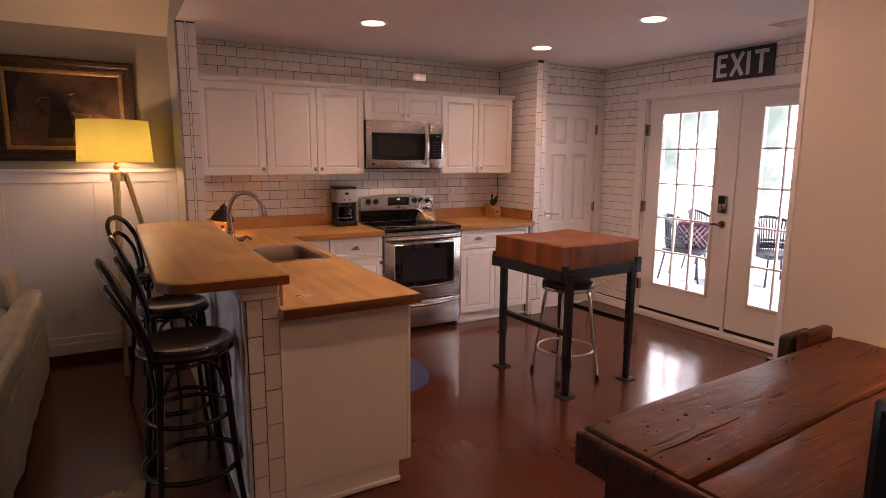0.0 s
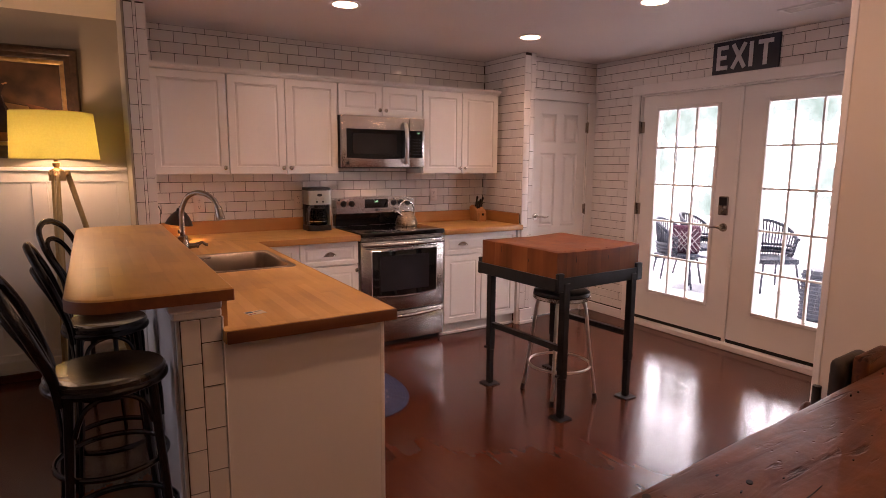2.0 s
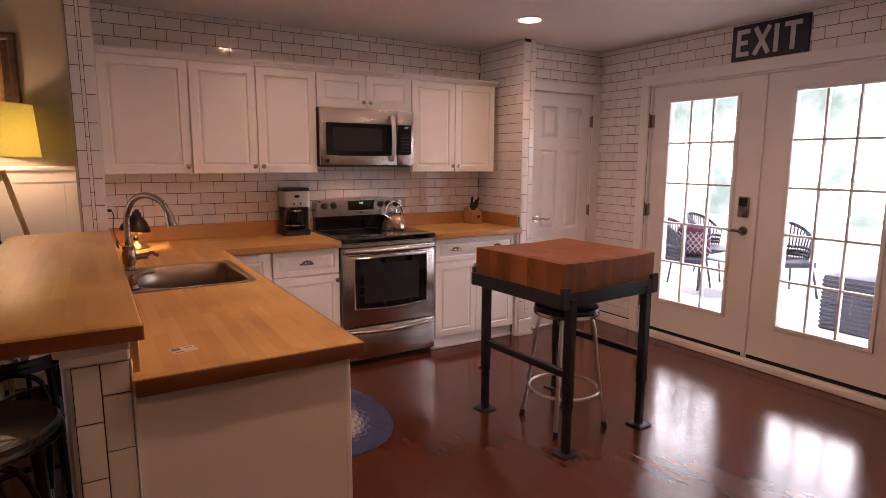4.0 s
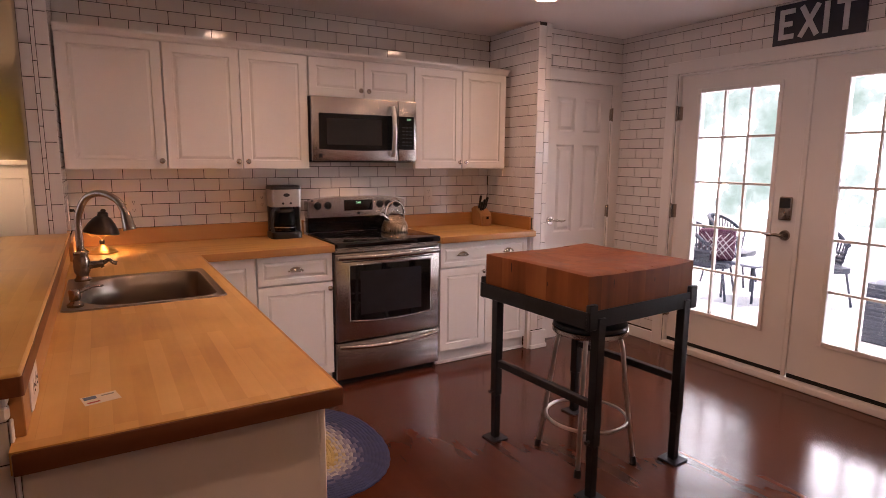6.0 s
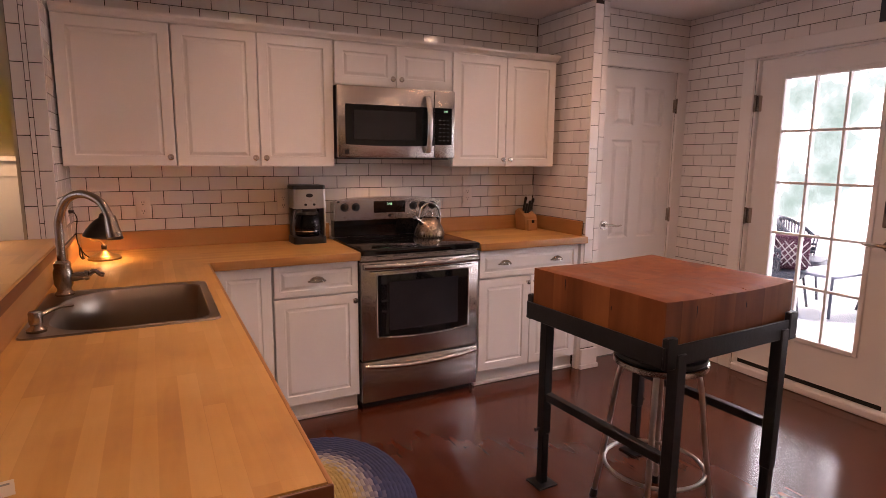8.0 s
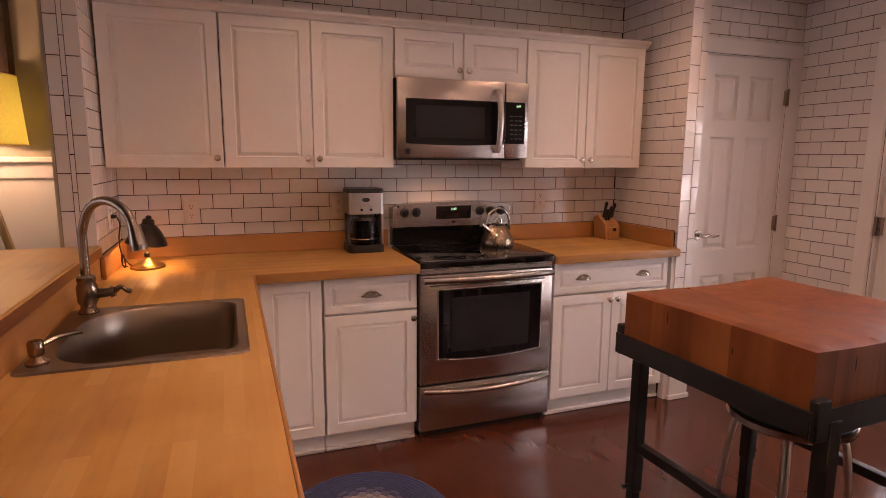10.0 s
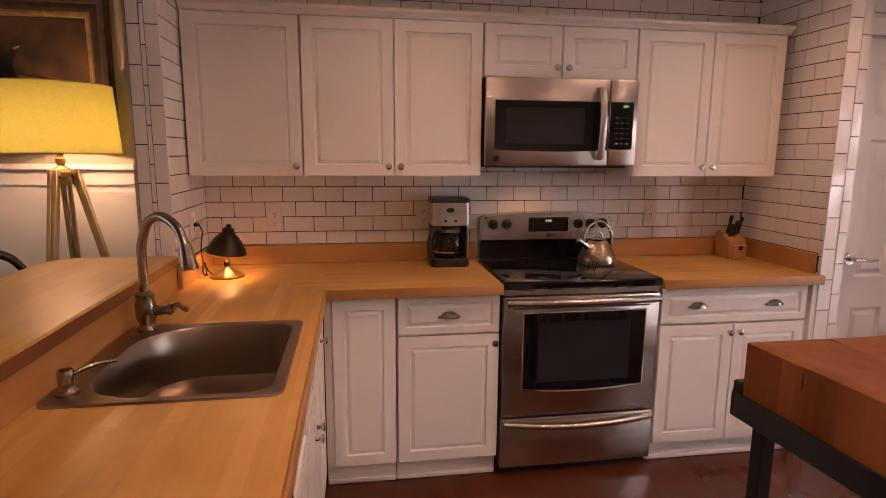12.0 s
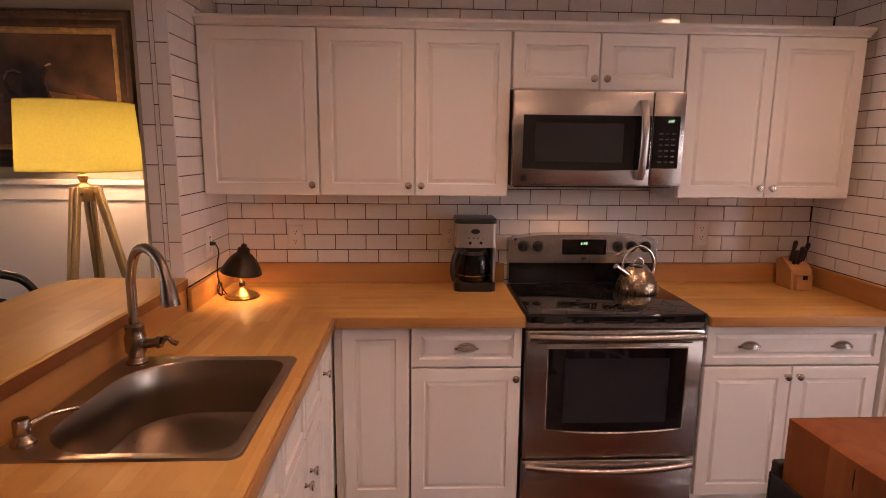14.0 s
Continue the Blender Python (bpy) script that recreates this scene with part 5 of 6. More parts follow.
bm = tube(bmesh.new(), curve([(tx - 0.06, ty - 0.01, CT + 0.012), (tx - 0.085, ty + 0.01, CT + 0.03), (1.112, ty + 0.02, CT + 0.08), (1.108, ty + 0.03, CT + 0.14), (1.115, 5.150, CT + 0.20), (1.104, 5.142, 1.150)], 6), 0.0028, 6)
tube(bm, curve([(1.115, ty + 0.02, CT + 0.075), (1.120, ty - 0.02, CT + 0.03), (1.128, ty + 0.01, CT + 0.006), (1.120, ty + 0.03, CT + 0.06), (1.118, ty, CT + 0.02), (1.132, ty + 0.03, CT + 0.005)], 6), 0.0028, 6)
part("cord", bm, M_BRONZE, tl)
part("plug", cyl(bmesh.new(), (1.084, 5.142, 1.150), (1.106, 5.142, 1.150), 0.010, 0.007, 12), M_BLACKPLASTIC, tl)


# ---- outlets ----
def outlet(at, u, w=0.072, h=0.116, label="white duplex wall outlet"):
    m = facing(at, u)
    root = thing("wall_outlet", at, label, "outlet", "wall outlets")
    part("plate", loops(bmesh.new(), m, w, h, [(0, 0), (0.0, 0.002), (0.004, 0.005)]), M_WHITEPLASTIC, root)
    for k in (0.30, 0.70):
        c = m @ Matrix.Translation((w / 2, h * k, 0.005)) if h > w else m @ Matrix.Translation((w * k, h / 2, 0.005))
        sock = part("socket", lathe(bmesh.new(), [(0, 0), (0.0165, 0), (0.0165, 0.0015), (0, 0.0015)], (0, 0, 0), 20, c), M_WHITEPLASTIC, root)
        for sx in (-0.006, 0.006):
            part("slot", box(bmesh.new(), sx - 0.0012, 0.0, 0.0012, sx + 0.0012, 0.009, 0.0022, m=c), M_DARKVOID, sock)
        part("slot", box(bmesh.new(), -0.0025, -0.010, 0.0012, 0.0025, -0.005, 0.0022, m=c), M_DARKVOID, sock)
    return root


outlet((1.362, BACK - 0.0072, 1.082), (1, 0, 0))
outlet((3.380, BACK - 0.0072, 1.108), (1, 0, 0))
outlet((2.112, BACK - 0.0072, 1.092), (1, 0, 0))
outlet((1.0772, 5.105, 1.092), (0, 1, 0))
outlet((1.0790, 2.865, 0.926), (0, 1, 0), 0.122, 0.080)
outlet((0.165, BACK - 0.0085, 0.30), (1, 0, 0), label="white duplex wall outlet on the wainscot")

# ---- label left on the worktop ----
st = thing("paper_label", (1.197, 2.905, CT), "small white printed paper label lying on the worktop", "label")
mt = pose(1.197, 2.905, CT, 0, 0, 12)
part("paper", box(bmesh.new(), -0.034, -0.026, 0.0004, 0.034, 0.026, 0.0010, m=mt), plain("paper", (0.72, 0.66, 0.58), 0.6), st)
part("print_bar", box(bmesh.new(), -0.030, 0.004, 0.0010, -0.006, 0.022, 0.0014, m=mt), plain("blue_print", (0.10, 0.16, 0.30), 0.6), st)
part("print_bar", box(bmesh.new(), 0.004, 0.010, 0.0010, 0.028, 0.016, 0.0014, m=mt), plain("grey_print", (0.3, 0.3, 0.3), 0.6), st)
part("print_bar", box(bmesh.new(), -0.028, -0.018, 0.0010, -0.004, -0.012, 0.0014, m=mt), M_RED, st)

# ---- exit sign ----
ex = thing("exit_sign", (DOORX, 3.43, 2.26), "black metal sign with white capital letters EXIT", "sign")
mx = facing((DOORX - 0.0075, 3.695, 2.146), (0, -1, 0))
part("plate", loops(bmesh.new(), mx, 0.515, 0.238, [(0, 0), (0, 0.010), (0.002, 0.012)]), plain("black_enamel", (0.012, 0.013, 0.030), 0.35, var=0.3, scale=12), ex)
M_SIGNWHITE = plain("worn_white_lettering", (0.55, 0.55, 0.58), 0.5, var=0.12, scale=14)
TB = 0.030


def bar(bm, x0, y0, x1, y1, w, lift=0.0):
    d = Vector((x1 - x0, y1 - y0, 0))
    n = Vector((-d.y, d.x, 0)).normalized() * w / 2
    q = [Vector((x0, y0, 0)) + n, Vector((x0, y0, 0)) - n, Vector((x1, y1, 0)) - n, Vector((x1, y1, 0)) + n]
    lo = [bm.verts.new(mx @ (p + Vector((0, 0, 0.0118)))) for p in q]
    hi = [bm.verts.new(mx @ (p + Vector((0, 0, 0.0145 + lift)))) for p in q]
    bm.faces.new(hi), bm.faces.new(list(reversed(lo)))
    for i in range(4):
        bm.faces.new((lo[i], lo[(i + 1) % 4], hi[(i + 1) % 4], hi[i]))


LETTERS = {"E": [(0.015, 0, 0.015, 0.178), (0.03, 0.163, 0.092, 0.163), (0.03, 0.089, 0.080, 0.089), (0.03, 0.015, 0.092, 0.015)],
           "X": [(0.012, 0, 0.108, 0.178), (0.108, 0, 0.012, 0.178)], "I": [(0.015, 0, 0.015, 0.178)],
           "T": [(0.055, 0, 0.055, 0.150), (0.0, 0.163, 0.110, 0.163)]}
for ch, ox in (("E", 0.035), ("X", 0.152), ("I", 0.292), ("T", 0.358)):
    bm = bmesh.new()
    for k, (x0, y0, x1, y1) in enumerate(LETTERS[ch]):
        bar(bm, ox + x0, 0.03 + y0, ox + x1, 0.03 + y1, TB, 0.0004 * k)
    part("letter", bm, M_SIGNWHITE, ex)


# ---- butcher block table ----
bt = thing("butcher_block_table", (0, 0, 0), "thick worn butcher block on a black iron frame with four legs", "table")
U, V = 0.352, 0.330
BZ, BTOP = 0.808, 0.979
block = part("core", bx(-U + 0.03, -V + 0.03, BZ, U - 0.03, V - 0.03, 0.945), M_BLOCK, bt)


def worn_top(u, v):
    """Height of the hollowed, hand-worn block top at u, v in -1..1."""
    dish = 0.016 * (1 - abs(u) ** 2.2) * (1 - abs(v) ** 2.6) + 0.007 * (1 - abs(u) ** 2) * abs(v) ** 4
    return BTOP - dish - 0.004 * noise.noise(Vector((u * 1.6, v * 1.6, 3.0)))


def stave(i0, i1, j0, j1):
    """One upright stave of the block: flat sides, a top worn to the common hollow, eased at the block's rim."""
    bm = bmesh.new()
    n = 4
    grid = []
    for a in range(n + 1):
        row = []
        for b in range(n + 1):
            u, v = i0 + (i1 - i0) * a / n, j0 + (j1 - j0) * b / n
            rim = min(1 - abs(u), 1 - abs(v)) * 0.34
            drop = 0.007 * max(0.0, 1 - rim / 0.012) ** 2 if rim < 0.012 else 0.0
            row.append(bm.verts.new((u * U, v * V, worn_top(u, v) - drop)))
        grid.append(row)
    for a in range(n):
        for b in range(n):
            bm.faces.new((grid[a][b], grid[a + 1][b], grid[a + 1][b + 1], grid[a][b + 1])).material_index = 1
    loop = [grid[a][0] for a in range(n + 1)] + [grid[n][b] for b in range(1, n + 1)] + [grid[a][n] for a in range(n - 1, -1, -1)] + [grid[0][b] for b in range(n - 1, 0, -1)]
    low = [bm.verts.new((p.co.x, p.co.y, BZ)) for p in loop]
    for k in range(len(loop)):
        bm.faces.new((loop[k], low[k], low[(k + 1) % len(loop)], loop[(k + 1) % len(loop)]))
    bm.faces.new(list(reversed(low)))
    return bm


rb = random.Random(12)
EU = [-1.0, -0.78, -0.52, -0.30, 0.02, 0.22, 0.50, 0.74, 1.0]
for i in range(len(EU) - 1):
    cuts = [-1.0]
    while cuts[-1] < 0.66:
        cuts.append(min(cuts[-1] + rb.uniform(0.24, 0.46), 1.0))
    cuts[-1] = 1.0
    for v0, v1 in zip(cuts, cuts[1:]):
        g = 0.0004
        ob = part("stave", stave(EU[i] + g, EU[i + 1] - g, v0 + g, v1 - g), M_BLOCK, bt, smooth=True)
        ob.data.materials.append(M_BLOCKTOP)
for u_, v_, z_, s_ in ((-0.20, -1, 0.925, 0.022), (0.07, -1, 0.915, 0.012), (-1, 0.14, 0.935, 0.026), (-1, -0.10, 0.90, 0.010)):
    bm = lathe(bmesh.new(), [(0, 0), (1, 0), (0.8, 0.0006), (0, 0.0008)], (0, 0, 0), 8, (pose(u_, -V - 0.0004, z_, 90, 0, 0) if v_ == -1 else pose(-U - 0.0004, v_, z_, 90, 0, -90)) @ Matrix.Diagonal((0.0022, s_, 1, 1)))
    part("crack", bm, M_DARKVOID, bt, "short dark drying crack")
for sx, sy in ((0, -1), (0, 1), (-1, 0), (1, 0)):
    bm = bmesh.new()
    e = 0.012
    if sx == 0:
        y = sy * (V + e)
        box(bm, -U - 0.02, min(y, y + sy * 0.008), BZ - 0.05, U + 0.02, max(y, y + sy * 0.008), BZ + 0.022, bev=0.002)
        box(bm, -U, min(y, y - sy * 0.055), BZ - 0.010, U, max(y, y - sy * 0.055), BZ - 0.001)
    else:
        x = sx * (U + e)
        box(bm, min(x, x + sx * 0.008), -V - 0.012, BZ - 0.0495, max(x, x + sx * 0.008), V + 0.012, BZ + 0.0215, bev=0.002)
        box(bm, min(x, x - sx * 0.055), -V + 0.045, BZ - 0.0105, max(x, x - sx * 0.055), V - 0.045, BZ - 0.0015)
    part("angle_rail", bm, M_IRON, bt)
for sx in (-1, 1):
    for sy in (-1, 1):
        x, y = sx * 0.290, sy * 0.322 - 0.014
        leg = bx(x - 0.0215, y - 0.0215, 0.24, x + 0.0215, y + 0.0215, BZ - 0.010, bev=0.003)
        lg = part("leg", leg, M_IRON, bt)
        part("leg_sleeve", bx(x - 0.018, y - 0.018, 0.008, x + 0.018, y + 0.018, 0.24, bev=0.003), M_IRON, lg)
        part("foot_plate", bx(x - 0.050, y - 0.050, 0.0005, x + 0.050, y + 0.050, 0.009, bev=0.002), M_IRON, lg)
        part("set_screw", cyl(bmesh.new(), (x + sx * 0.022, y, 0.262), (x + sx * 0.046, y, 0.262), 0.006, 0.009, 8), M_IRON, lg)
        cx, cy = sx * (U + 0.013), sy * (V + 0.013)
        part("corner_post", bx(min(cx, cx - sx * 0.05), cy - 0.0125, BZ - 0.056, max(cx, cx - sx * 0.05), cy + 0.0125, BZ + 0.050, bev=0.004), M_IRON, bt)
for sx in (-1, 1):
    part("stretcher", bx(sx * 0.290 - 0.016, -0.310, 0.395, sx * 0.290 + 0.016, 0.282, 0.430, bev=0.003), M_IRON, bt)
bt.matrix_basis = pose(3.210, 3.494, 0, 0, 0, 3.0)

# ---- steel stool ----
ss = thing("metal_stool", (0, 0, 0), "round steel stool with a black seat under the block table", "stool")
part("seat_pan", lathe(bmesh.new(), [(0, 0.628), (0.172, 0.628), (0.178, 0.634), (0.178, 0.652), (0.172, 0.656), (0, 0.656)], (0, 0, 0), 40), M_STEEL, ss)
part("seat", lathe(bmesh.new(), [(0, 0.656), (0.168, 0.656), (0.174, 0.664), (0.172, 0.676), (0.150, 0.682), (0, 0.680)], (0, 0, 0), 40), M_BLACKPLASTIC, ss, "black seat disc")
for k in range(4):
    a = radians(38 + 90 * k)
    c, s = math.cos(a), math.sin(a)
    lg = part("leg", tube(bmesh.new(), curve([(0.05 * c, 0.05 * s, 0.622), (0.115 * c, 0.115 * s, 0.618), (0.150 * c, 0.150 * s, 0.575), (0.178 * c, 0.178 * s, 0.36), (0.226 * c, 0.226 * s, 0.03)], 6), 0.0115, 10), M_ALUMINIUM, ss)
    part("rubber_foot", cyl(bmesh.new(), (0.225 * c, 0.225 * s, 0.036), (0.230 * c, 0.230 * s, 0.0008), 0.015, 0.017, 12), M_BLACKPLASTIC, lg, "black rubber foot")
part("foot_ring", tube(bmesh.new(), [(0.192 * math.cos(2 * math.pi * k / 36), 0.192 * math.sin(2 * math.pi * k / 36), 0.205) for k in range(36)], 0.0085, 10, True), M_ALUMINIUM, ss)
ss.matrix_basis = pose(3.185, 3.430, 0, 0, 0, 0)

# ---- braided rug ----
rug = thing("oval_rug", (2.035, 4.145, 0), "oval braided rug, blue rim fading through white to a yellow middle", "rug")
M_RUGS = [plain("rug_" + n, c, 0.95, var=0.15, scale=30, bump=0.6, bscale=200) for n, c in
          (("yellow", (0.40, 0.30, 0.11)), ("cream", (0.42, 0.36, 0.24)), ("pale", (0.36, 0.34, 0.34)), ("mauve", (0.22, 0.21, 0.27)), ("slate", (0.10, 0.105, 0.19)), ("blue", (0.042, 0.055, 0.14)))]


def oval(f, n=96):
    out = []
    for k in range(n):
        t = 2 * math.pi * k / n
        c, s = math.cos(t), math.sin(t)
        a, b = 0.350 * f, 0.470 - 0.350 * (1 - f)
        out.append((2.035 + a * math.copysign(abs(c) ** 0.9, c), 4.145 + b * math.copysign(abs(s) ** 0.9, s)))
    return out


NR = 20
for i in range(NR):
    f = (i + 0.9) / NR
    wob = random.Random(i)
    mat = M_RUGS[0 if i < 6 else 1 if i < 8 else 2 if i < 10 else 3 if i < 11 else 4 if i < 13 else 5]
    alt = M_RUGS[min(5, M_RUGS.index(mat) + 1)]
    pts = oval(f, 120)
    bm = bmesh.new()
    tube(bm, [(x, y, 0.0068 + 0.0018 * math.sin(k * 1.57 + i)) for k, (x, y) in enumerate(pts)], [0.0105 + 0.0018 * math.sin(k * 2.1 + i) for k in range(120)], 6, True)
    bmesh.ops.scale(bm, vec=(1, 1, 0.62), verts=bm.verts)
    ob = part("braid", bm, mat, rug)
    ob.data.materials.append(alt)
    for fa in ob.data.polygons:
        fa.material_index = 1 if ((fa.index // 18 + i) % 2 == 0 and 4 < i < 14) else 0

# ---- bar stools ----
bs = thing("bar_stool", (0, 0, 0), "black lacquered bentwood bar stool with a looped back", "bar stool", "stools at the bar")
SZ = 0.797
part("seat", lathe(bmesh.new(), [(0, SZ - 0.010), (0.10, SZ - 0.006), (0.165, SZ + 0.002), (0.185, SZ + 0.004), (0.192, SZ - 0.004), (0.192, SZ - 0.020), (0.184, SZ - 0.028), (0, SZ - 0.026)], (0, 0, 0), 44), M_SEAT, bs, "glossy black round seat, its brown cast standing in for lamp sheen")
part("seat_ring", tube(bmesh.new(), [(0.186 * math.cos(2 * math.pi * k / 44), 0.186 * math.sin(2 * math.pi * k / 44), SZ - 0.030) for k in range(44)], 0.014, 10, True), M_BLACKLACQUER, bs)
for sx in (-1, 1):
    for sy in (-1, 1):
        part("leg", tube(bmesh.new(), curve([(sx * 0.125, sy * 0.125, SZ - 0.03), (sx * 0.140, sy * 0.138, 0.52), (sx * 0.160, sy * 0.158, 0.24), (sx * 0.190, sy * 0.186, 0.0008)], 5), [0.0185 - 0.0005 * i for i in range(16)], 10), M_BLACKLACQUER, bs)
for z, r, t in ((0.285, 0.205, 0.0115), (0.50, 0.180, 0.0095)):
    part("foot_ring", tube(bmesh.new(), [(r * math.cos(2 * math.pi * k / 40), r * math.sin(2 * math.pi * k / 40), z) for k in range(40)], t, 9, True), M_BLACKLACQUER, bs)
for sx, sy in ((1, 0), (-1, 0), (0, 1), (0, -1)):
    w = 0.118
    pts = [(sx * 0.150 + (w if sx == 0 else 0) * -1, sy * 0.150 + (w if sy == 0 else 0) * -1, SZ - 0.155), (sx * 0.155 - (w * 0.7 if sx == 0 else 0), sy * 0.155 - (w * 0.7 if sy == 0 else 0), SZ - 0.075), (sx * 0.155, sy * 0.155, SZ - 0.045),
           (sx * 0.155 + (w * 0.7 if sx == 0 else 0), sy * 0.155 + (w * 0.7 if sy == 0 else 0), SZ - 0.075), (sx * 0.150 + (w if sx == 0 else 0), sy * 0.150 + (w if sy == 0 else 0), SZ - 0.155)]
    part("brace_arch", tube(bmesh.new(), curve(pts, 6), 0.009, 8), M_BLACKLACQUER, bs)


def hoop(half, top, lean, base_half, r):
    """A bent hoop rising from the back of the seat, leaning away from the bar."""
    pts = []
    for u, v in ((-base_half, 0.0), (-base_half * 1.05, 0.25), (-half * 0.98, 0.62), (-half * 0.80, 0.88), (-half * 0.35, 0.985), (0, 1.0), (half * 0.35, 0.985), (half * 0.80, 0.88), (half * 0.98, 0.62), (base_half * 1.05, 0.25), (base_half, 0.0)):
        z = SZ - 0.06 + (top - SZ + 0.06) * v
        pts.append((-0.150 - lean * v ** 1.6, u, z))
    return tube(bmesh.new(), curve(pts, 6), r, 10)


part("back_hoop", hoop(0.185, 1.125, 0.150, 0.120, 0.0165), M_BLACKLACQUER, bs)
part("inner_hoop", hoop(0.110, 1.030, 0.135, 0.060, 0.0140), M_BLACKLACQUER, bs)
SLIM = Matrix.Diagonal((0.9, 0.9, 1, 1))
bs.matrix_basis = pose(0.722, 2.900, 0, 0, 0, 5) @ SLIM
copy_thing(bs, pose(0.735, 3.560, 0, 0, 0, 3) @ SLIM)
copy_thing(bs, pose(0.722, 4.500, 0, 0, 0, -26) @ SLIM)

# ---- floor lamp ----
lx, ly = 0.548, 5.175
fl = thing("floor_lamp", (lx, ly, 0), "tripod floor lamp of weathered wood with a lit cream drum shade", "floor lamp")
m_, n_, l_, b_ = node_mat("lampshade_linen")
b_.inputs["Base Color"].default_value = (0.85, 0.76, 0.52, 1)
b_.inputs["Roughness"].default_value = 0.9
tr_, mixs, outn = n_.new("ShaderNodeBsdfTranslucent"), n_.new("ShaderNodeMixShader"), n_["Material Output"]
wv, tcx = n_.new("ShaderNodeTexNoise"), n_.new("ShaderNodeTexCoord")
wv.inputs["Scale"].default_value = 90
l_.new(tcx.outputs["Object"], wv.inputs["Vector"])
rp = ramp(n_, [(0.3, (0.50, 0.48, 0.21)), (0.7, (0.54, 0.53, 0.25))])
l_.new(wv.outputs["Fac"], rp.inputs["Fac"])
l_.new(rp.outputs["Color"], tr_.inputs["Color"])
mixs.inputs["Fac"].default_value = 0.86
l_.new(b_.outputs[0], mixs.inputs[1])
l_.new(tr_.outputs[0], mixs.inputs[2])
l_.new(mixs.outputs[0], outn.inputs["Surface"])
M_SHADE = m_
shade = part("shade", lathe(bmesh.new(), [(0.238, 0.0), (0.2195, 0.285), (0.2180, 0.285), (0.2365, 0.0)], (lx, ly, 1.462), 64), M_SHADE, fl, "cream linen drum shade, glowing")
for r, z in ((0.2375, 1.463), (0.2190, 1.746)):
    part("shade_wire", tube(bmesh.new(), [(lx + r * math.cos(2 * math.pi * k / 48), ly + r * math.sin(2 * math.pi * k / 48), z) for k in range(48)], 0.0022, 6, True), plain("shade_trim", (0.5, 0.36, 0.16), 0.7), shade)
bm = bmesh.new()
for k in range(3):
    a = radians(90 + 120 * k)
    tube(bm, [(lx, ly, 1.505), (lx + 0.2345 * math.cos(a), ly + 0.2345 * math.sin(a), 1.475)], 0.002, 6)
part("spider", bm, M_BRASS, shade)
part("neck", lathe(bmesh.new(), [(0, 1.385), (0.040, 1.385), (0.038, 1.394), (0.018, 1.404), (0.013, 1.412), (0.020, 1.424), (0.021, 1.440), (0.012, 1.446), (0.011, 1.455), (0.016, 1.460), (0.016, 1.478), (0, 1.478)], (lx, ly, 0), 24), M_BRASS, fl, "brass lamp neck")
part("bulb", lathe(bmesh.new(), [(0, 0), (0.012, 0.003), (0.019, 0.026), (0.020, 0.036), (0.013, 0.050), (0, 0.055)], (lx, ly, 1.478), 20), plain("lit_bulb_large", (0.9, 0.85, 0.7), 0.4, emit=(1.0, 0.72, 0.36), strength=6.0), fl)
bulb("floor_lamp_light", (lx, ly, 1.530), 7.6, (1.0, 0.67, 0.37), 0.055)
part("hub", prism(bmesh.new(), [(lx + 0.052 * math.cos(radians(30 + 60 * k)), ly + 0.052 * math.sin(radians(30 + 60 * k))) for k in range(6)], 1.330, 1.386, 0.004), M_TRIPOD, fl)
for k, a in enumerate((radians(102), radians(262), radians(8))):
    c, s = math.cos(a), math.sin(a)
    rad = (0.20, 0.30, 0.36)[k]
    for o in (-0.013, 0.013):
        p0 = Vector((lx + 0.050 * c - o * s, ly + 0.050 * s + o * c, 1.392))
        p1 = Vector((lx + rad * c - o * 0.4 * s, ly + rad * s + o * 0.4 * c, 0.0015))
        mid = (p0 + p1) / 2
        q = (p1 - p0).to_track_quat("Z", "Y").to_matrix().to_4x4()
        bm = bx(-0.0085, -0.014, -(p1 - p0).length / 2, 0.0085, 0.014, (p1 - p0).length / 2, bev=0.003, m=Matrix.Translation(mid) @ q)
        zs = min(v.co.z for v in bm.verts)
        bmesh.ops.translate(bm, verts=bm.verts, vec=(0, 0, 0.001 - zs))
        lg = part("leg", bm, M_TRIPOD, fl)
    part("leg_bolt", cyl(bmesh.new(), (lx + 0.050 * c - 0.026 * s, ly + 0.050 * s + 0.026 * c, 1.362), (lx + 0.050 * c + 0.026 * s, ly + 0.050 * s - 0.026 * c, 1.362), 0.008, None, 12), M_BRASS, lg)

# ---- framed still life ----
pic = thing("framed_painting", (0.27, BACK, 1.82), "dark still-life oil painting of a jug in a carved frame", "painting")
PX0, PX1, PZ0, PZ1 = -0.165, 0.705, 1.468, 2.168
mpic = facing((PX0, BACK - 0.0005, PZ0), (1, 0, 0))
W_, H_ = PX1 - PX0, PZ1 - PZ0


def frame_ring(bm, rows):
    rings = [[bm.verts.new(mpic @ Vector(p)) for p in ((i, i, o), (W_ - i, i, o), (W_ - i, H_ - i, o), (i, H_ - i, o))] for i, o in rows]
    for a, b in zip(rings, rings[1:] + rings[:1]):
        for k in range(4):
            bm.faces.new((a[k], a[(k + 1) % 4], b[(k + 1) % 4], b[k]))
    return bm


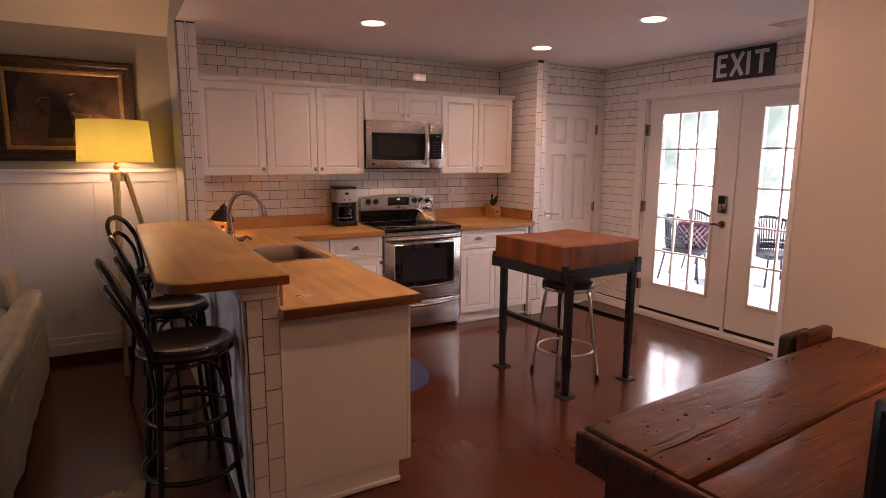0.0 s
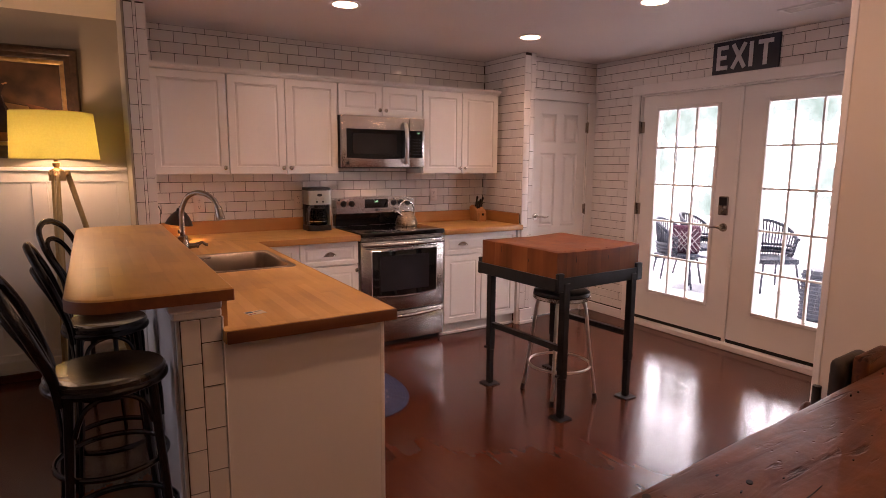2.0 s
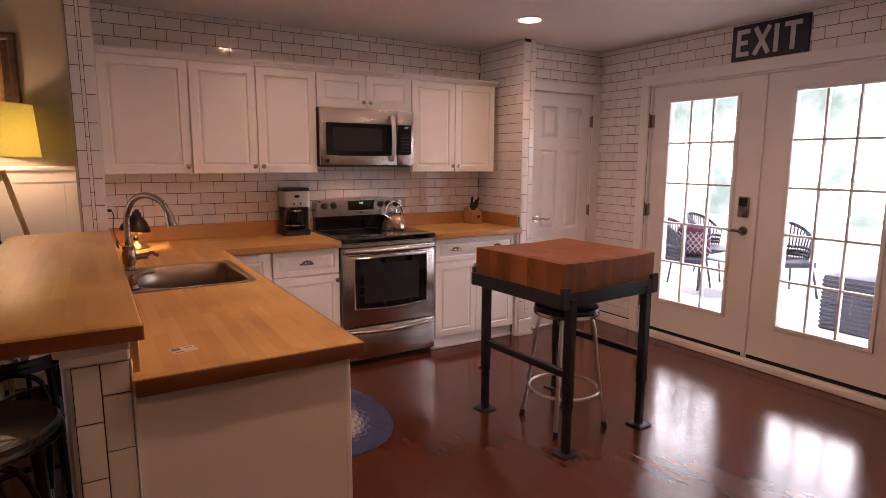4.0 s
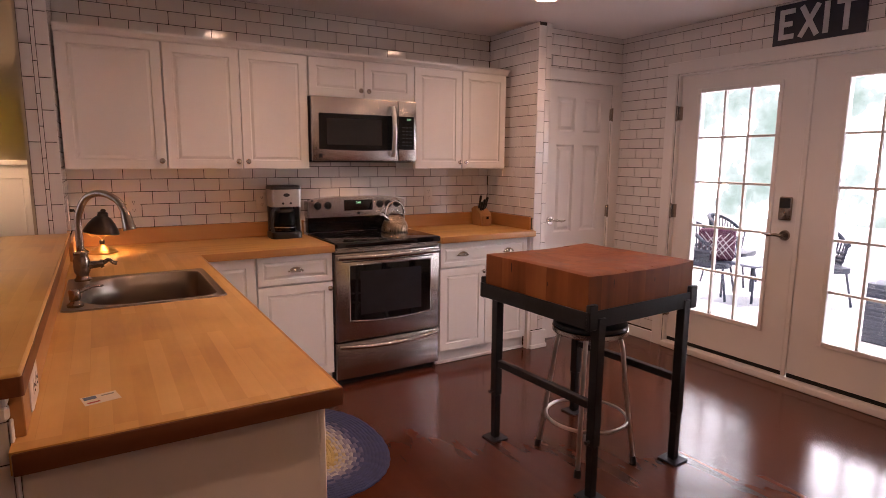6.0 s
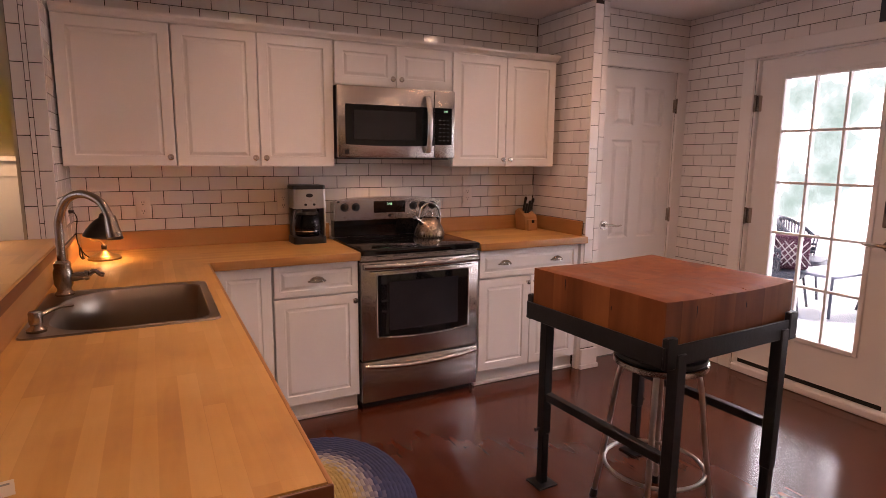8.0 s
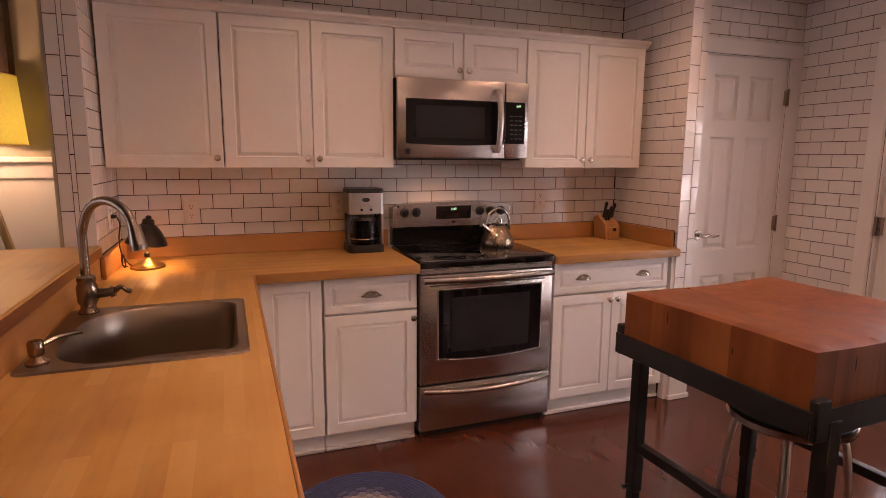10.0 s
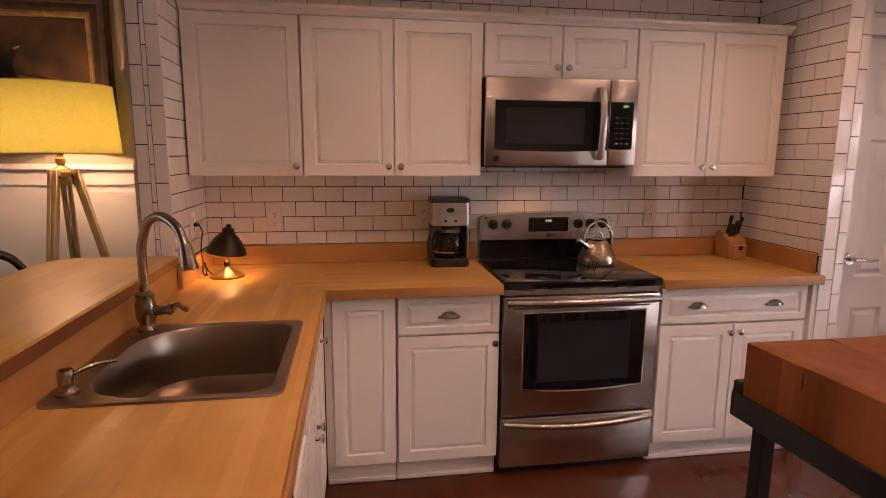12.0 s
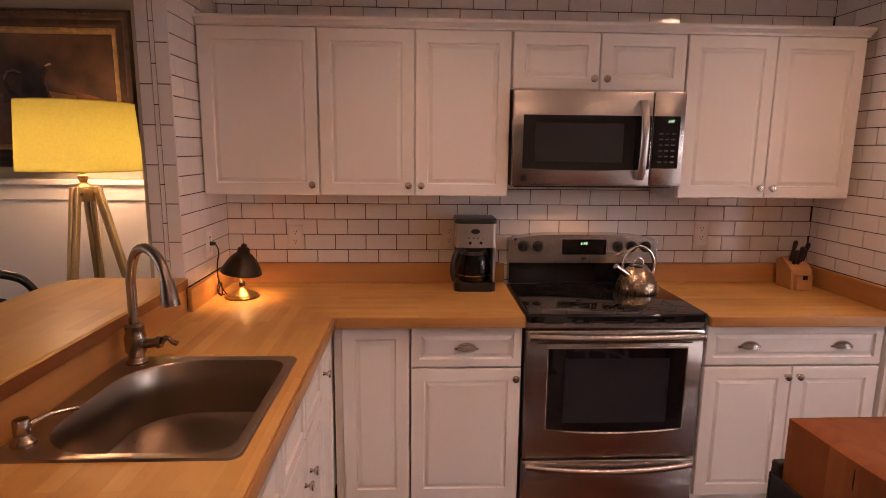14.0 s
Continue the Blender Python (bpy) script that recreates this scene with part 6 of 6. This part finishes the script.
part("outer_frame", frame_ring(bmesh.new(), [(0, 0.0), (0, 0.030), (0.012, 0.045), (0.026, 0.042), (0.045, 0.028), (0.062, 0.030), (0.078, 0.020), (0.078, 0.0)]), M_FRAMEWOOD, pic)
part("gilt_liner", frame_ring(bmesh.new(), [(0.0785, 0.002), (0.0785, 0.021), (0.086, 0.022), (0.102, 0.012), (0.104, 0.002)]), M_GILT, pic)
for u in (0.60, 0.27):
    for k in range(7):
        part("carved_leaf", lathe(bmesh.new(), [(0, 0.0), (0.012, 0.001), (0.009, 0.006), (0, 0.008)], (0, 0, 0), 10, mpic @ Matrix.Translation((u + k * 0.026, H_ - 0.018, 0.043)) @ Matrix.Diagonal((1.3, 0.6, 1, 1))), M_FRAMEWOOD, pic)
part("canvas", box(bmesh.new(), 0.1045, 0.1045, 0.001, W_ - 0.1045, H_ - 0.1045, 0.008, m=mpic), plain("painted_brown_ground", (0.085, 0.044, 0.022), 0.45, var=0.75, scale=5, bump=0.4, bscale=150), pic)


def daub(name, pts, mat, lift):
    bm = bmesh.new()
    a = [bm.verts.new(mpic @ Vector((x, y, 0.0081))) for x, y in pts]
    b = [bm.verts.new(mpic @ Vector((x, y, 0.0081 + lift))) for x, y in pts]
    bm.faces.new(b), bm.faces.new(list(reversed(a)))
    for i in range(len(pts)):
        bm.faces.new((a[i], a[(i + 1) % len(pts)], b[(i + 1) % len(pts)], b[i]))
    return part(name, bm, mat, pic)


DARKP = plain("painted_umber", (0.030, 0.017, 0.011), 0.45, var=0.5, scale=20, bump=0.4, bscale=150)
CLAYP = plain("painted_clay", (0.16, 0.065, 0.028), 0.45, var=0.5, scale=9, bump=0.4, bscale=150)
PALEP = plain("painted_ochre", (0.5, 0.27, 0.11), 0.45, var=0.3, scale=12, bump=0.4, bscale=150)
daub("painted_table", [(0.105, 0.105), (0.765, 0.105), (0.765, 0.30), (0.50, 0.33), (0.105, 0.26)], CLAYP, 0.0004)
daub("painted_jug", [(0.31, 0.16), (0.46, 0.16), (0.485, 0.24), (0.45, 0.40), (0.465, 0.44), (0.485, 0.46), (0.36, 0.435), (0.352, 0.41), (0.325, 0.25)], DARKP, 0.0010)
daub("painted_jug_handle", [(0.352, 0.43), (0.285, 0.435), (0.262, 0.39), (0.285, 0.335), (0.325, 0.31), (0.327, 0.325), (0.295, 0.35), (0.28, 0.39), (0.295, 0.418), (0.352, 0.413)], DARKP, 0.0008)
daub("painted_book", [(0.46, 0.345), (0.485, 0.295), (0.60, 0.275), (0.585, 0.325)], PALEP, 0.0012)
daub("painted_cloth", [(0.575, 0.345), (0.60, 0.28), (0.765, 0.225), (0.765, 0.29), (0.66, 0.325)], CLAYP, 0.0014)
daub("painted_cup", [(0.155, 0.20), (0.245, 0.20), (0.262, 0.33), (0.14, 0.335)], CLAYP, 0.0008)
GREYP = plain("painted_rose_grey", (0.15, 0.095, 0.075), 0.45, var=0.5, scale=14, bump=0.4, bscale=150)
daub("painted_cup_side", [(0.160, 0.215), (0.205, 0.205), (0.215, 0.315), (0.150, 0.320)], GREYP, 0.0012)
daub("painted_handle_light", [(0.350, 0.428), (0.315, 0.440), (0.283, 0.432), (0.268, 0.405), (0.270, 0.385), (0.279, 0.402), (0.292, 0.424), (0.318, 0.430), (0.348, 0.420)], GREYP, 0.0016)
daub("painted_jug_edge", [(0.470, 0.255), (0.484, 0.243), (0.455, 0.385), (0.447, 0.390)], GREYP, 0.0014)
daub("painted_shadow", [(0.105, 0.30), (0.16, 0.34), (0.15, 0.47), (0.20, 0.58), (0.105, 0.595)], DARKP, 0.0004)
daub("painted_rim_light", [(0.462, 0.452), (0.487, 0.462), (0.482, 0.470), (0.455, 0.458)], PALEP, 0.0016)

# ---- sofa ----
so = thing("sofa", (-0.42, 4.2, 0), "grey-beige slipcovered sofa with loose cushions", "sofa")
rs = random.Random(8)


def soft_box(x0, y0, z0, x1, y1, z1, bev, cuts, amp, seedv):
    bm = bx(x0, y0, z0, x1, y1, z1, bev=bev, seg=3)
    bmesh.ops.subdivide_edges(bm, edges=bm.edges[:], cuts=cuts, use_grid_fill=True)
    for v in bm.verts:
        o = noise.noise_vector(v.co * 3.5 + Vector((seedv, 0, 0))) * amp + noise.noise_vector(Vector((v.co.x * 14, v.co.y * 14, v.co.z * 3 + seedv))) * amp * 0.35
        pleat = 0.006 * math.sin(v.co.y * 38 + 2.5 * noise.noise(Vector((v.co.y * 2, v.co.z * 1.5, seedv)))) * max(0.0, 1 - v.co.z / 0.62)
        v.co.x += pleat
        v.co += o * (1.0 if v.co.z > 0.03 else 0.2)
        v.co.z = max(v.co.z, 0.001)
    return bm


part("slipcover", soft_box(-0.88, 3.30, 0.002, 0.045, 5.30, 0.43, 0.04, 16, 0.016, 1), M_FABRIC, so)
part("arm", soft_box(-0.10, 3.31, 0.40, 0.050, 5.29, 0.600, 0.05, 14, 0.020, 4), M_FABRIC, so)
part("seat_cushion", soft_box(-0.86, 4.20, 0.43, -0.11, 5.20, 0.58, 0.05, 4, 0.015, 7), M_FABRIC, so)
part("seat_cushion", soft_box(-0.86, 3.34, 0.43, -0.11, 4.18, 0.58, 0.05, 4, 0.015, 9), M_FABRIC, so)
part("back_cushion", soft_box(-0.62, 4.86, 0.52, -0.06, 5.22, 0.78, 0.08, 4, 0.02, 12), M_FABRIC, so)

# ---- workbench ----
wb = thing("workbench", (1.41, 1.432, 0), "old timber carpenter's workbench with a scarred plank top", "workbench")
M_BENCHDARK = plain("dark_bench_iron", (0.03, 0.022, 0.018), 0.5, 0.3, var=0.4, scale=20, bump=0.5, bscale=60)


def plank(x0, y0, z0, x1, y1, z1, seedv, bev=0.012):
    bm = bx(x0, y0, z0, x1, y1, z1, bev=bev, seg=2)
    bmesh.ops.subdivide_edges(bm, edges=[e for e in bm.edges if e.calc_length() > 0.12], cuts=14, use_grid_fill=True)
    for v in bm.verts:
        n1 = noise.noise(Vector((v.co.x * 3, v.co.y * 9, seedv)))
        n2 = noise.noise(Vector((v.co.x * 16, v.co.y * 40, seedv + 5)))
        v.co.z += 0.0045 * n1 + 0.0022 * n2
        v.co.y += 0.004 * noise.noise(Vector((v.co.x * 7, seedv, v.co.z * 12)))
    return bm


part("top_plank", plank(1.428, 1.160, 0.825, 2.70, 1.432, 0.900, 1), M_BENCH, wb, "thick scarred front plank")
part("top_plank", plank(1.430, 0.700, 0.820, 2.69, 1.150, 0.894, 4), M_BENCH, wb)
part("end_board", bx(1.402, 0.69, 0.805, 1.4275, 1.438, 0.893, bev=0.012, seg=3), M_BENCH, wb)
rn = random.Random(3)


def worn_hole(x, y, z, r, ry, turn):
    """A shallow dark pit with a worn raised lip."""
    m = Matrix.Translation((x, y, z)) @ pose(0, 0, 0, 0, 0, turn) @ Matrix.Diagonal((r, ry, 1, 1))
    part("worn_hole", lathe(bmesh.new(), [(0, 0.0003), (0.75, 0.0004), (1.0, 0.0002), (1.05, -0.004), (0, -0.004)], (0, 0, 0), 14, m), M_DARKVOID, wb)


for x, y, r in ((1.482, 1.408, 0.012), (1.442, 1.410, 0.006), (1.543, 1.343, 0.006), (1.446, 1.275, 0.006), (1.450, 1.240, 0.005), (1.673, 1.333, 0.009)):
    worn_hole(x, y, 0.9022, r * 0.85, r * 0.6, 20)
for k in range(26):
    worn_hole(rn.uniform(1.45, 2.66), rn.uniform(1.18, 1.41), 0.9016, rn.uniform(0.002, 0.005), rn.uniform(0.001, 0.0022), rn.uniform(-25, 25))
split = [(1.432 + 0.042 * k, 1.254 + 0.0016 * math.sin(k * 1.7)) for k in range(9)]
part("split", tube(bmesh.new(), [(x, y, 0.9008) for x, y in split], [0.0008 + 0.0010 * math.sin(math.pi * k / 8) for k in range(9)], 6), M_DARKVOID, wb, "long dark drying split")
for x, y in ((1.52, 1.36), (1.52, 0.80), (2.62, 1.36), (2.62, 0.80)):
    part("leg", bx(x - 0.045, y - 0.045, 0.0005, x + 0.045, y + 0.045, 0.826, bev=0.006), M_BENCH, wb)
for y in (0.80, 1.36):
    part("stretcher", bx(1.566, y - 0.02, 0.20, 2.574, y + 0.02, 0.30, bev=0.005), M_BENCH, wb)
part("vise_jaw", bx(2.50, 1.436, 0.62, 2.69, 1.475, 0.935, bev=0.014, seg=3), M_BENCH, wb, "worn wooden vise jaw")
part("vise_chop", bx(2.475, 1.484, 0.60, 2.655, 1.522, 0.918, bev=0.018, seg=3), M_BENCHDARK, wb, "dark wooden vise chop")
part("vise_screw", cyl(bmesh.new(), (2.52, 1.45, 0.725), (2.52, 1.54, 0.725), 0.020, None, 16), M_BENCHDARK, wb)
part("screw_hub", tube(bmesh.new(), [(2.52, 1.520, 0.725), (2.518, 1.535, 0.725), (2.510, 1.582, 0.725), (2.508, 1.592, 0.725)], [0.030, 0.034, 0.034, 0.024], 18), M_BENCH, wb)
part("vise_peg", cyl(bmesh.new(), (2.514, 1.558, 0.69), (2.514, 1.558, 0.815), 0.013, 0.012, 14), M_BENCHDARK, wb)
wb.matrix_basis = pose(1.41, 1.432, 0, 0, 0, 3.6)
sb = thing("black_speaker", (1.66, 0.85, 0.896), "small matt black box standing on the workbench", "speaker")
part("cabinet", bx(1.570, 0.74, 0.8985, 1.730, 0.928, 1.127, bev=0.006, seg=2), M_BLACKPLASTIC, sb)
part("grille", bx(1.566, 0.755, 0.91, 1.5705, 0.915, 1.112, bev=0.001), M_DARKVOID, sb)
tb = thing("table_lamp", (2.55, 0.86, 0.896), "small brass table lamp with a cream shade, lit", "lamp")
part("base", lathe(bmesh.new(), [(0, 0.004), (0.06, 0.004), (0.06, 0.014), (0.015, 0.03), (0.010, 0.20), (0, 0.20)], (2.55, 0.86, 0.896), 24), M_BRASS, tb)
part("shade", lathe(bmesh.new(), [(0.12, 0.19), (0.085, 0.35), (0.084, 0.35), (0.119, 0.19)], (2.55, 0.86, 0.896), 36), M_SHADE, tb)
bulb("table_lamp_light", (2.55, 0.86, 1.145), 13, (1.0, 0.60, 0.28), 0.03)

# ---- outside ----
tagged(finish("ground", bx(5.09, -40, -0.30, 60, 50, -0.10), M_CONCRETE, smooth=False), "pale sunlit patio paving", "ground", kind="structure")


def wicker_chair(name, label):
    root = thing(name, (0, 0, 0), label, "chair", "patio chairs")
    part("seat", prism(bmesh.new(), rounded(-0.25, -0.25, 0.25, 0.25, 0.08, 6), 0.36, 0.42, 0.01), M_WICKER, root)
    for k in range(29):
        a = radians(-104 + 208 * k / 28)
        c, s = math.cos(a), math.sin(a)
        h = 0.64 + 0.22 * max(0, math.cos(a)) ** 0.7
        part("back_stake", tube(bmesh.new(), [(0.23 * c, 0.24 * s, 0.40), (0.28 * c, 0.30 * s, h)], 0.010, 6), M_WICKER, root)
    rim = [(0.285 * math.cos(radians(a)), 0.305 * math.sin(radians(a)), 0.64 + 0.22 * max(0, math.cos(radians(a))) ** 0.7) for a in range(-105, 106, 10)]
    part("rim", tube(bmesh.new(), rim, 0.022, 8), M_WICKER, root)
    for hz in (0.46, 0.50):
        part("woven_band", tube(bmesh.new(), [((0.23 + 0.2 * (hz - 0.40)) * math.cos(radians(a)), (0.24 + 0.23 * (hz - 0.40)) * math.sin(radians(a)), hz) for a in range(-105, 106, 10)], 0.020, 8), M_WICKER, root)
    bandz = [(0.262 * math.cos(radians(a)), 0.275 * math.sin(radians(a)), 0.55) for a in range(-105, 106, 10)]
    part("woven_band", tube(bmesh.new(), bandz, 0.018, 8), M_WICKER, root)
    for sx in (-1, 1):
        for sy in (-1, 1):
            part("leg", tube(bmesh.new(), [(sx * 0.20, sy * 0.20, 0.37), (sx * 0.26, sy * 0.25, 0.001)], 0.013, 8), M_WICKER, root)
    return root


c1 = wicker_chair("wicker_chair", "dark blue-grey wicker patio armchair with open stakes")
c1.matrix_basis = pose(7.20, 5.55, -0.10, 0, 0, 112)
copy_thing(c1, pose(7.95, 4.75, -0.10, 0, 0, 60))
copy_thing(c1, pose(8.12, 5.86, -0.10, 0, 0, 105))
cu = thing("cushion", (7.22, 5.47, 0.322), "plum outdoor cushion with a white lattice pattern", "cushion")
CUSH = pose(7.22, 5.47, 0.322, -10, 0, 125)
bm = bx(-0.19, -0.055, 0, 0.19, 0.055, 0.37, bev=0.045, seg=3)
bmesh.ops.transform(bm, matrix=CUSH, verts=bm.verts)
part("cover", bm, plain("plum_cloth", (0.10, 0.025, 0.05), 0.9, var=0.3, scale=14), cu)
M_LATTICE = plain("white_lattice_print", (0.70, 0.68, 0.68), 0.9, var=0.05)
for sgn in (-1, 1):
    for k in range(-2, 3):
        bm = bmesh.new()
        for face in (-1, 1):
            ln = 0.20 - 0.035 * abs(k)
            box(bm, -ln, -0.005, -0.0012, ln, 0.005, 0.0012, m=CUSH @ Matrix.Translation((k * 0.062, face * 0.0555, 0.185)) @ pose(0, 0, 0, 90, 0, 0) @ pose(0, 0, 0, 0, 0, sgn * 52))
        part("lattice_line", bm, M_LATTICE, cu)
pt = thing("patio_table", (7.55, 5.20, -0.1), "low grey metal patio table", "table")
part("top", prism(bmesh.new(), rounded(7.20, 4.98, 7.85, 5.42, 0.04, 5), 0.30, 0.325, 0.004), plain("grey_metal", (0.22, 0.24, 0.30), 0.4, var=0.1), pt)
for x, y in ((7.24, 5.02), (7.81, 5.02), (7.24, 5.38), (7.81, 5.38)):
    part("leg", tube(bmesh.new(), [(x, y, 0.302), (x, y, -0.0995)], 0.014, 8), M_WICKER, pt)
wbx = thing("wicker_planter", (6.95, 3.50, -0.1), "dark woven wicker box on the patio", "planter")
part("box", bx(6.80, 3.20, -0.0995, 7.22, 3.80, 0.42, bev=0.015, seg=2), M_WICKER, wbx)
for k in range(12):
    part("weave_band", bx(6.794, 3.196, -0.085 + k * 0.04, 7.226, 3.804, -0.06 + k * 0.04, bev=0.004), M_WICKER, wbx)
# emission puts the outdoor brightness and haze into this sheet, for floor reflections too
m_, n_, l_, b_ = node_mat("glowing_garden_distance")
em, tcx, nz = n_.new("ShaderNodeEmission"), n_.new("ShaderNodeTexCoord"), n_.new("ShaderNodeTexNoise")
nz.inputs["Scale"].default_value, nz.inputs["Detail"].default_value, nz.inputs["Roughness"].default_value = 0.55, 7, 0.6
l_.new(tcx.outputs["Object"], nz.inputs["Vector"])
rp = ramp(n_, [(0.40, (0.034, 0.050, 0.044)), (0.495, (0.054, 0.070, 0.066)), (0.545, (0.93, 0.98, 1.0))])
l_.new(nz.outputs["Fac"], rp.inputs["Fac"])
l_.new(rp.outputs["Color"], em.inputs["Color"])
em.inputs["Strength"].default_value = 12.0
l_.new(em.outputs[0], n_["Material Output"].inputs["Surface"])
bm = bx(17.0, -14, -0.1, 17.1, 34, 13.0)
tagged(finish("backdrop", bm, m_, smooth=False), "glowing sheet standing in for sunlit garden greenery in the distance", "backdrop", kind="structure")


# ---- tiles and floorboards ----
mb = facing((1.07, BACK, 0), (1, 0, 0))
tiles(wall_back, mb, [(0.0052, 1.014, FINX - 1.07 - 0.0052, 1.365), (0.0052, 2.03, FINX - 1.07 - 0.0052, CEIL - 0.002), (1.32, 0.86, 2.10, 1.014), (1.32, 1.365, 2.07, 1.42)], u_off=0.136, v_off=1.0025, bond=0.59)
ms = facing((1.07, 4.87, 0), (0, 1, 0))
tiles(wall_stub, ms, [(0.0, 1.0145, 0.5446, CEIL - 0.002)], u_off=-0.03, v_off=1.0025)
mf = facing((0.958, 4.87, 0), (1, 0, 0))
for a0, a1, off in ((0.002, 0.047, 0.0), (0.0495, 0.0645, 0.075), (0.067, 0.119, 0.0)):
    k = 0
    while True:
        z0 = 0.755 + k * (TW + TG) - off
        z1 = min(z0 + TW, CEIL - 0.002)
        if z0 > CEIL - 0.02:
            break
        put_tile(wall_stub, mf, a0, max(z0, 0.70), a1, z1)
        k += 1
ml = facing((FINX, BACK, 0), (0, -1, 0))
tiles(wall_fin, ml, [(0.0052, 1.0145, BACK - FINY, CEIL - 0.002), (0.575, 0.02, BACK - FINY, 1.0145)], u_off=0.06, v_off=1.0025)
mp = facing((FINX, FINY, 0), (1, 0, 0))
for k in range(-1, 16):
    z0 = 0.145 + k * (TW + TG)
    put_tile(wall_fin, mp, -0.007, max(z0, 0.145), 0.062, min(z0 + TW, CEIL - 0.002)) if z0 + TW > 0.16 and z0 < CEIL - 0.02 else None
    z0 += 0.077
    put_tile(wall_fin, mp, 0.0645, max(z0, 0.145), 0.113, min(z0 + TW, CEIL - 0.002)) if z0 + TW > 0.16 and z0 < CEIL - 0.02 else None
mq = facing((FINX + 0.115, PANY, 0), (1, 0, 0))
tiles(wall_pantry, mq, [(0.002, 2.117, 0.848, CEIL - 0.002), (0.002, 0.02, 0.0, 2.117)], u_off=0.03, v_off=1.0025)
md = facing((DOORX, PANY, 0), (0, -1, 0))
tiles(wall_door, md, [(0.0052, 0.087, 0.463, 2.147), (0.0052, 2.147, 2.60, CEIL - 0.002)], u_off=0.045, v_off=1.0025)
me_ = facing((0.930, 2.765, 0), (1, 0, 0))
for a0, a1, off in ((0.002, 0.059, 0.0), (0.0620, 0.124, 0.082)):
    k = -1
    while True:
        z1 = 0.953 - k * (TW + TG) - off
        z0 = z1 - TW
        if z1 < 0.02:
            break
        put_tile(pony, me_, a0, max(z0, 0.002), a1, min(z1, 0.953)) if min(z1, 0.953) - max(z0, 0.002) > 0.01 else None
        k += 1

BOARDS = {}


def board_mesh(w, ln):
    key = (round(w, 3), round(ln, 2))
    if key not in BOARDS:
        bm = bmesh.new()
        m = Matrix(((1, 0, 0, 0), (0, 1, 0, 0), (0, 0, 1, -0.012), (0, 0, 0, 1)))
        loops(bm, m, w, ln, [(0, 0), (0, 0.0120)])
        bmesh.ops.recalc_face_normals(bm, faces=bm.faces)
        me = bpy.data.meshes.new("floorboard")
        bm.to_mesh(me)
        bm.free()
        me.materials.append(M_FLOOR)
        BOARDS[key] = me
    return BOARDS[key]


rng = random.Random(5)
rest = bmesh.new()
BW = 0.127
x = -3.0
while x < DOORX - 0.01:
    w = min(BW - 0.0001, DOORX - x)
    y = -2.5 - rng.choice((0.0, 0.3, 0.6, 0.9))
    while y < BACK:
        ln = rng.choice((0.75, 0.9, 1.05, 1.2, 1.35))
        y0, y1 = max(y, -2.5), min(y + ln, BACK) - 0.0001
        if y1 - y0 > 0.05:
            if x > 0.5 and y1 > 1.4:
                ob = new("floorboard", board_mesh(w, round(y1 - y0, 2)))
                ob.location = (x, y0, 0)
                ob.parent = floor
            else:
                loops(rest, Matrix.Translation((x, y0, -0.012)), w, y1 - y0, [(0, 0), (0, 0.0120)])
        y += ln
    x += BW
ob = finish("floorboards", rest, M_FLOOR, floor, smooth=False)
tagged(ob, kind="stuff")
